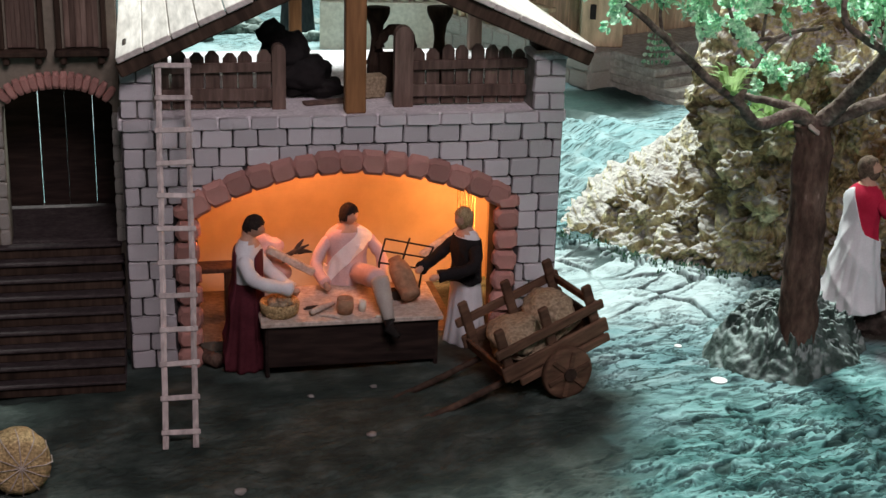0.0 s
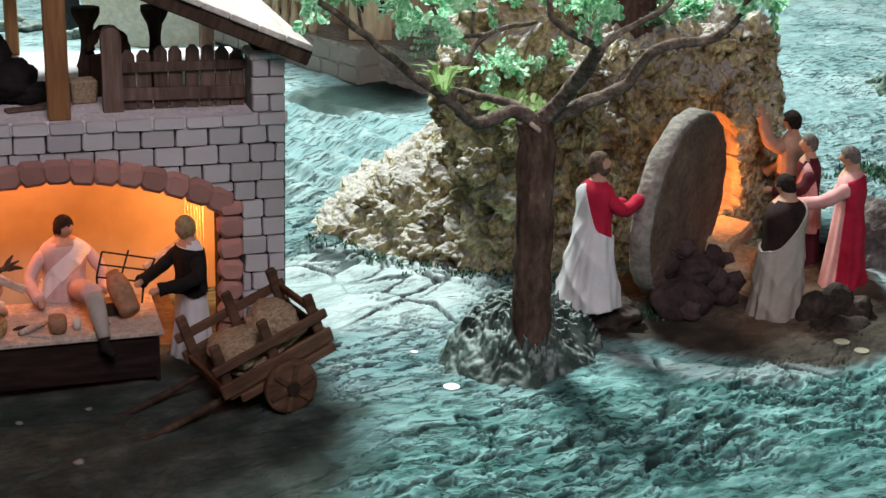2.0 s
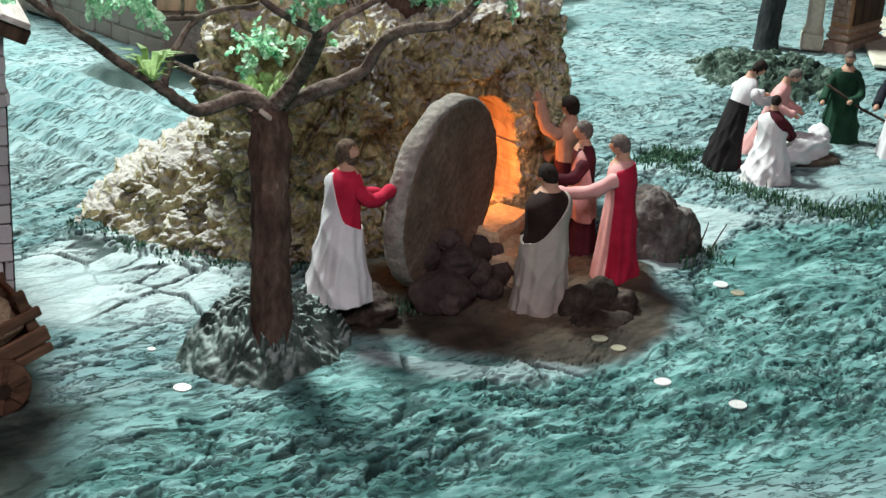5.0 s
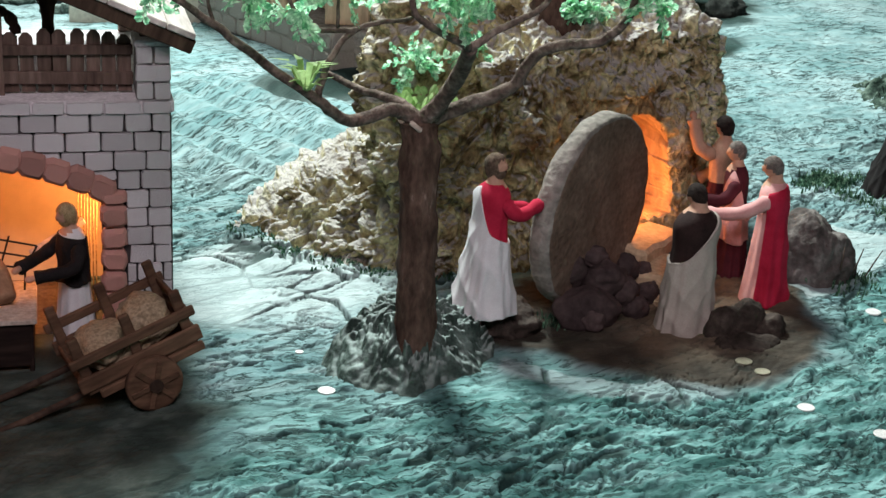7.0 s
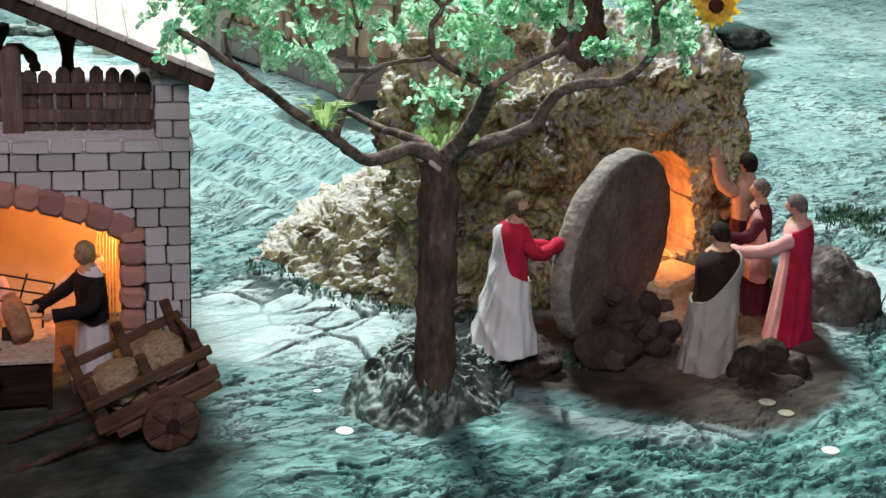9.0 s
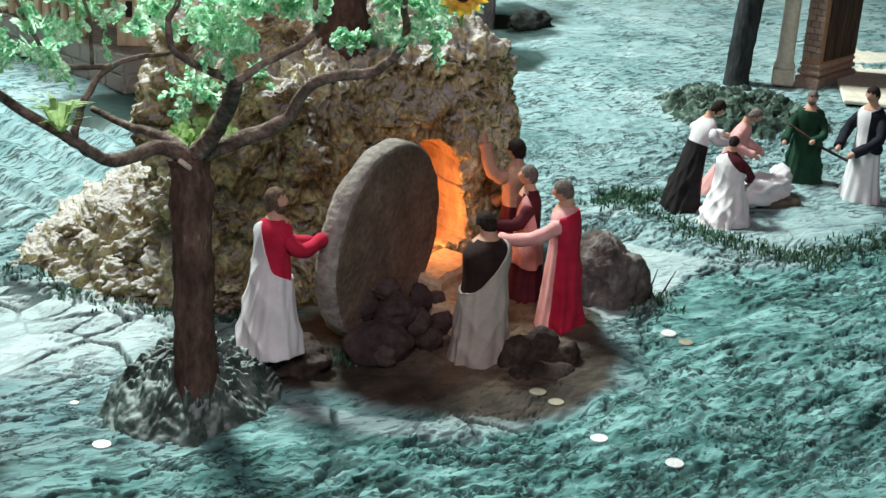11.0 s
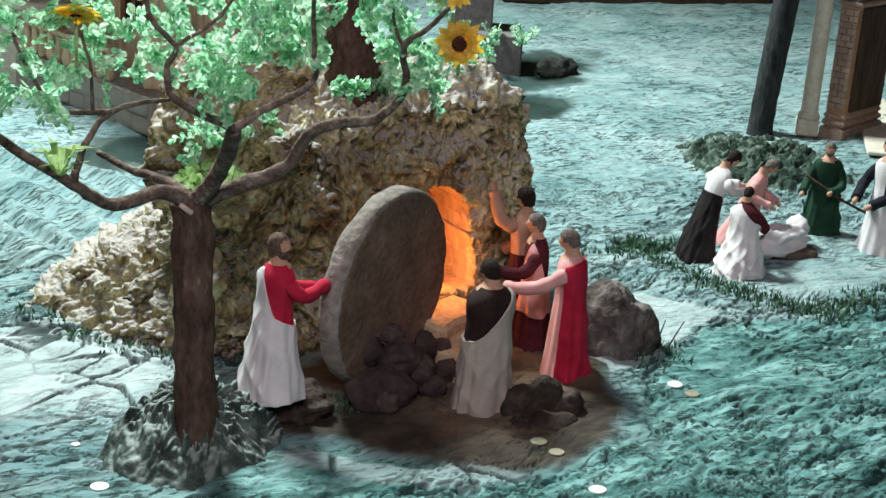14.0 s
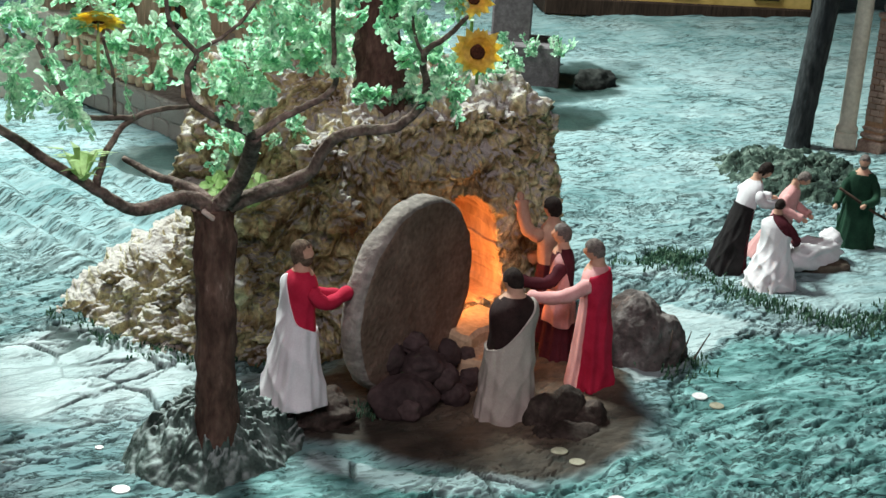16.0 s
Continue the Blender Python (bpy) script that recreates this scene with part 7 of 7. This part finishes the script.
for x, y, r in ((1.75, 2.40, 0.032), (1.70, 2.36, 0.026), (1.79, 2.33, 0.028), (1.66, 2.31, 0.024), (1.73, 2.28, 0.026), (1.81, 2.27, 0.022), (1.64, 2.40, 0.018), (1.62, 2.25, 0.02)):
    bm = bmesh.new()
    stone(bm, (x, y, gz(x) - 0.002), (r * 1.3, r * 0.9, r * 0.55), int(x * 777), 0.7, 4, rz=25)
    tagged(mesh("mossy_rock", bm, "heapmoss"), "low ragged moss-green rock near the dark tree", "rock", "ragged rocks by the tree")
bm = bmesh.new()
na, nr = 150, 46
rings = []
for j in range(nr):
    v = j / (nr - 1)
    ring = []
    for i in range(na):
        t = 2 * math.pi * i / na
        d = (1 - v) * (1 + 0.22 * noise.noise(Vector((math.cos(t) * 1.6, math.sin(t) * 1.6, 3))))
        x, y = 1.735 + 0.165 * d * math.cos(t), 2.345 + 0.205 * d * math.sin(t)
        p = Vector((x, y, 0))
        q = Vector((x * 0.9 + y * 0.4, -x * 0.4 + y * 0.9, 0))
        rag = abs(noise.noise(Vector((q.x * 16, q.y * 40, 1)))) + 0.6 * abs(noise.noise(Vector((q.x * 34, q.y * 80, 5))))
        z = 0.014 * min(1, v * 2.5) + 0.048 * (0.40 - rag) * min(1, v * 4)
        ring.append(bm.verts.new((x, y, gz(x) - 0.008 + z)))
    rings.append(ring)
for a, b in zip(rings, rings[1:]):
    for k in range(na):
        bm.faces.new((a[k], a[(k + 1) % na], b[(k + 1) % na], b[k]))
bmesh.ops.remove_doubles(bm, verts=bm.verts, dist=1e-5)
tagged(mesh("mossy_mound", bm, "heapmoss"), "low ragged moss-green heap round the dark tree's foot", "heap")

GATE = pose(1.925, 2.490, gz(1.95), 0, 0, -32)


def column(m, h=0.55):
    col = thing("column", "ivory stone column on a square plinth", "column", "garden columns", m=m)
    bm = bmesh.new()
    box(bm, (0, 0, 0.018), (0.042, 0.042, 0.034), bevel=0.003)
    part("plinth", bm, "ivory", col)
    bm = bmesh.new()
    lathe(bm, [(0.020, 0.034), (0.0215, 0.039), (0.020, 0.044), (0.0172, 0.047), (0.0165, 0.055), (0.0158, 0.25), (0.014, h - 0.03), (0.016, h - 0.025), (0.019, h)], 28)
    part("shaft", bm, "ivory", col, "", True)
    return col


column(GATE)
column(pose(2.022, 2.232, gz(2.05), 0, 0, -32))
pier_t = thing("brick_pier", "narrow brick pier with mouldings and a brown panelled flank", "pier", m=pose(2.021, 2.484, gz(1.99), 0, 0, -62))
PW, PD_ = 0.038, 0.15
bm = bmesh.new()
box(bm, (0, 0, 0.13), (PW, PD_, 0.27), bevel=0.001)
core = part("core", bm, "clay", pier_t, "reddish mortar core")
z, r = 0.060, 0
while z < 0.250:
    off = 0.5 if r % 2 else 0.0
    for k in range(-1, 2):
        a, b = max(-0.5, (k + off) / 2 - 0.5), min(0.5, (k + 1 + off) / 2 - 0.5)
        if b - a < 0.05:
            continue
        lay("brick", rnd.choice(SMALL), core, ((a + b) / 2 * PW, -PD_ / 2, z + 0.006), ((b - a) * PW - 0.0012, 0.003, 0.0108))
    z += 0.012
    r += 1
for z, e, h in ((0.010, 0.014, 0.026), (0.032, 0.010, 0.010), (0.046, 0.006, 0.008), (0.262, 0.010, 0.010)):
    bm = bmesh.new()
    box(bm, (0, 0, z), (PW + e, PD_ + e, h), bevel=0.003)
    part("moulding", bm, "redbrick", pier_t, "projecting brick moulding")
bm = bmesh.new()
box(bm, (PW / 2 + 0.002, 0.004, 0.155), (0.006, PD_ - 0.02, 0.20), bevel=0.001)
part("flank_panel", bm, "darkwood", pier_t, "dark brown panel on the pier's flank")
bm = bmesh.new()
box(bm, (0, 0, 0.285), (PW + 0.012, PD_ + 0.012, 0.034), bevel=0.010, taper=0.75)
part("cap", bm, "stonebase", pier_t, "pale domed cap stone")
# low walls and pavement of the gate
pav = thing("gate_terrace", "pale stone terrace with low steps behind the columns", "terrace", m=pose(2.22, 2.42, gz(2.2), 0, 0, -32))
for k, (c, s) in enumerate((((0.0, 0.02, 0.001), (0.36, 0.52, 0.008)), ((0.08, 0.03, 0.007), (0.22, 0.46, 0.008)), ((0.13, 0.05, 0.014), (0.12, 0.40, 0.010)))):
    bm = bmesh.new()
    box(bm, c, s, bevel=0.003)
    part("step", bm, "ivory", pav)
bm = bmesh.new()
lathe(bm, [(0.017, 0), (0.026, 0.02), (0.03, 0.045), (0.031, 0.056), (0.027, 0.056), (0.025, 0.04)], 24)
ob = mesh("plant_pot", bm, "clay")
ob.matrix_world = pose(1.988, 2.176, gz(1.98) + 0.001)
tagged(ob, "plain terracotta plant pot on the terrace", "pot")

# ---- plank house behind the rock ----
ph = thing("plank_house", "tan plank house on a grey stone footing with a baluster porch", "house", m=pose(0.695, 2.775, gz(0.69), 0, 0, -66))
PL, PD = 0.80, 0.55


def face(nm, length, depth0, mat, z0, z1, count, side):
    for k in range(count):
        bm = bmesh.new()
        u = -length + length * (k + 0.5) / count if side == "front" else 0.0
        if side == "front":
            box(bm, (u * 0.85 - 0.12, depth0 + 0.114, (z0 + z1) / 2), (length * 0.85 / count - 0.002, 0.008, z1 - z0), bevel=0.001)
        else:
            box(bm, (depth0 - 0.114, 0.12 + (PD - 0.12) * (k + 0.5) / count, (z0 + z1) / 2), (0.008, (PD - 0.12) / count - 0.002, z1 - z0), bevel=0.001)
        part(nm, bm, mat, ph)


bm = bmesh.new()
box(bm, (-PL / 2, PD / 2, 0.035), (PL, PD, 0.075), bevel=0.003)
foot = part("footing", bm, "palefoot", ph, "pale grey stone footing")
for k in range(14):
    w = PL / 14
    for r in range(2):
        lay("stone", BASES[(k + r) % 5], foot, (-PL + w * (k + 0.5) + (w / 2 if r else 0) - (w / 2 if r and k == 13 else 0), 0.0, 0.017 + 0.034 * r), (w - 0.003, 0.004, 0.032))
for k in range(9):
    w = PD / 9
    for r in range(2):
        lay("stone", BASES[(k + r + 2) % 5], foot, (0.0, w * (k + 0.5), 0.017 + 0.034 * r), (w - 0.003, 0.004, 0.032), (0, 0, 90))
bm = bmesh.new()
box(bm, (-PL / 2 - 0.06, PD / 2 + 0.06, 0.30), (PL - 0.12, PD - 0.12, 0.46), bevel=0)
part("wall", bm, "tan", ph, "tan wall behind the planks")
face("plank", PL, 0.004, "tan", 0.073, 0.36, 24, "front")
face("plank", PD, -0.004, "tan", 0.073, 0.36, 16, "side")
for k in range(12):
    bm = bmesh.new()
    lathe(bm, [(0.007, 0), (0.011, 0.012), (0.0075, 0.03), (0.006, 0.05), (0.009, 0.058)], 12, (-0.16 - k * 0.032, 0.014, 0.073))
    part("baluster", bm, "tan", ph, "tan turned baluster" if k == 0 else "", True)
bm = bmesh.new()
box(bm, (-0.34, 0.014, 0.135), (0.40, 0.022, 0.010), bevel=0.002)
part("handrail", bm, "tan", ph, "tan porch handrail")
for u0 in (-0.22, -0.42, -0.62):
    wn = part("window", bmesh.new(), "darkwood", ph)
    bm = bmesh.new()
    box(bm, (u0, 0.109, 0.225), (0.07, 0.006, 0.11), bevel=0.001)
    part("pane", bm, "iron", wn, "dark window pane")
    for c, s in (((u0, 0.106, 0.283), (0.086, 0.012, 0.010)), ((u0, 0.106, 0.167), (0.086, 0.014, 0.010)), ((u0 - 0.038, 0.106, 0.225), (0.009, 0.012, 0.115)), ((u0 + 0.038, 0.106, 0.225), (0.009, 0.012, 0.115)), ((u0, 0.106, 0.225), (0.007, 0.010, 0.11))):
        bm = bmesh.new()
        box(bm, c, s, bevel=0.001)
        part("frame", bm, "brownwood", wn)
bm = bmesh.new()
box(bm, (-PL / 2, PD / 2 - 0.01, 0.55), (PL + 0.08, PD + 0.12, 0.02), bevel=0.003)
part("roof", bm, "roofwood", ph, "flat pale roof")
# outside stair of the plank house
for k in range(5):
    bm = bmesh.new()
    box(bm, (0.05 + 0.03 * (4 - k) / 2, 0.10, 0.008 + 0.015 * k), (0.10 + 0.03 * (4 - k), 0.10, 0.016), bevel=0.002)
    part("step", bm, "palefoot", ph)

# small square tower by the loft
tw = thing("square_tower", "small tan square tower with a flat cornice", "tower", m=pose(0.735, 2.835, gz(0.7) + 0.0735, 0, 0, -14))
bm = bmesh.new()
box(bm, (0, 0.03, 0.06), (0.085, 0.06, 0.12), bevel=0.002)
part("wall", bm, "tan", tw)
bm = bmesh.new()
box(bm, (0, 0.03, 0.112), (0.105, 0.08, 0.012), bevel=0.002)
part("cornice", bm, "cutwood", tw, "pale cornice")
for x in (-0.02, 0.022):
    bm = bmesh.new()
    box(bm, (x, -0.001, 0.07), (0.012, 0.006, 0.03), bevel=0.001)
    part("window", bm, "iron", tw, "dark window slit")

bm = bmesh.new()
for k in range(5):
    sprig(bm, (0.792 + 0.006 * k, 2.70, 0.165), (0.1 * k - 0.2, -0.2, -1), 0.055, 0.012, lr, 5)
tagged(mesh("hanging_plant", bm, "leaf", False), "pale green plant hanging beside the plank stair", "plant")

# ---- far ground: dark tree, baluster wall, ochre house, dark rocks ----
bt = thing("dark_tree", "dark green-grey tree trunk behind the house", "tree")
bm = bmesh.new()
tube(bm, [(0.195, 3.50, -0.01), (0.196, 3.50, 0.12), (0.19, 3.50, 0.30), (0.19, 3.50, 0.70)], [0.042, 0.033, 0.030, 0.027], 18, 0, 0.08, 5)
part("trunk", bm, "treedark", bt, "", True)
for k in range(16):
    bm = bmesh.new()
    a = gr.uniform(0, 6.28)
    d = gr.uniform(0.02, 0.16)
    stone(bm, (0.19 + d * 1.5 * math.cos(a), 3.46 + d * math.sin(a), gz(0.2) + 0.004), (gr.uniform(0.015, 0.035), gr.uniform(0.01, 0.025), gr.uniform(0.012, 0.025)), k + 200, 0.6, 3)
    tagged(mesh("mossy_rock", bm, "moundrock"), "ragged moss-green rock at the dark tree's foot", "rock", "rocks behind the house")
bw = thing("baluster_wall", "pale low wall topped with turned balusters", "balustrade", m=pose(0.44, 3.25, gz(0.44), 0, 0, -8))
bm = bmesh.new()
box(bm, (0, 0, 0.05), (0.44, 0.03, 0.11), bevel=0.003)
part("wall", bm, "ivory", bw)
bm = bmesh.new()
box(bm, (0, 0, 0.175), (0.45, 0.036, 0.014), bevel=0.003)
part("handrail", bm, "ivory", bw)
for k in range(13):
    bm = bmesh.new()
    lathe(bm, [(0.010, 0), (0.0145, 0.016), (0.009, 0.036), (0.0085, 0.05), (0.012, 0.063)], 14, (-0.20 + 0.0333 * k, 0, 0.105))
    part("baluster", bm, "ivory", bw, "", True)
oh = thing("ochre_house", "ochre toy house with a dark plinth", "house", m=pose(2.30, 3.97, gz(2.3), 0, 0, -12))
bm = bmesh.new()
box(bm, (0, 0.15, 0.24), (0.78, 0.34, 0.52), bevel=0.003)
part("wall", bm, "ochre", oh)
bm = bmesh.new()
box(bm, (0, 0.15, 0.014), (0.81, 0.37, 0.05), bevel=0.004)
part("plinth", bm, "darkwood", oh, "dark plinth")
for x in (-0.25, 0.0, 0.25):
    bm = bmesh.new()
    box(bm, (x, -0.022, 0.17), (0.08, 0.012, 0.22), bevel=0.002)
    part("door", bm, "darkwood", oh)
# Dark far rocks, coloured near black to carry the shade lying here.
for x, y, s, k in ((1.36, 3.00, (0.06, 0.06, 0.04), 1), (1.66, 3.10, (0.05, 0.03, 0.03), 2), (1.58, 3.36, (0.09, 0.05, 0.05), 5), (1.40, 3.22, (0.06, 0.05, 0.045), 6)):
    bm = bmesh.new()
    stone(bm, (x, y, gz(x) + s[2] * 0.3), s, k + 300, 0.4, 4)
    tagged(mesh("dark_rock", bm, "blackearth"), "dark low rock on the far ground", "rock", "dark far rocks")
gp = thing("grey_plinth", "dark grey stone plinth with a taller block on it", "plinth", m=pose(1.50, 3.15, gz(1.5), 0, 0, -20))
bm = bmesh.new()
box(bm, (0, 0.06, 0.045), (0.17, 0.16, 0.10), bevel=0.004)
part("base", bm, "slab", gp)
bm = bmesh.new()
box(bm, (-0.03, 0.07, 0.19), (0.09, 0.10, 0.20), bevel=0.004)
part("upper_block", bm, "slab", gp)
bm = bmesh.new()
for x, y in ((1.50, 3.10), (1.56, 3.09), (1.44, 3.12)):
    for _ in range(5):
        sprig(bm, (x, y, gz(x) + 0.07), (gr.uniform(-1, 1), gr.uniform(-1, 1), 1.2), 0.06, 0.013, gr, 6)
tagged(mesh("far_shrub", bm, "leaf", False), "pale green shrub on the dark far rocks", "shrub")
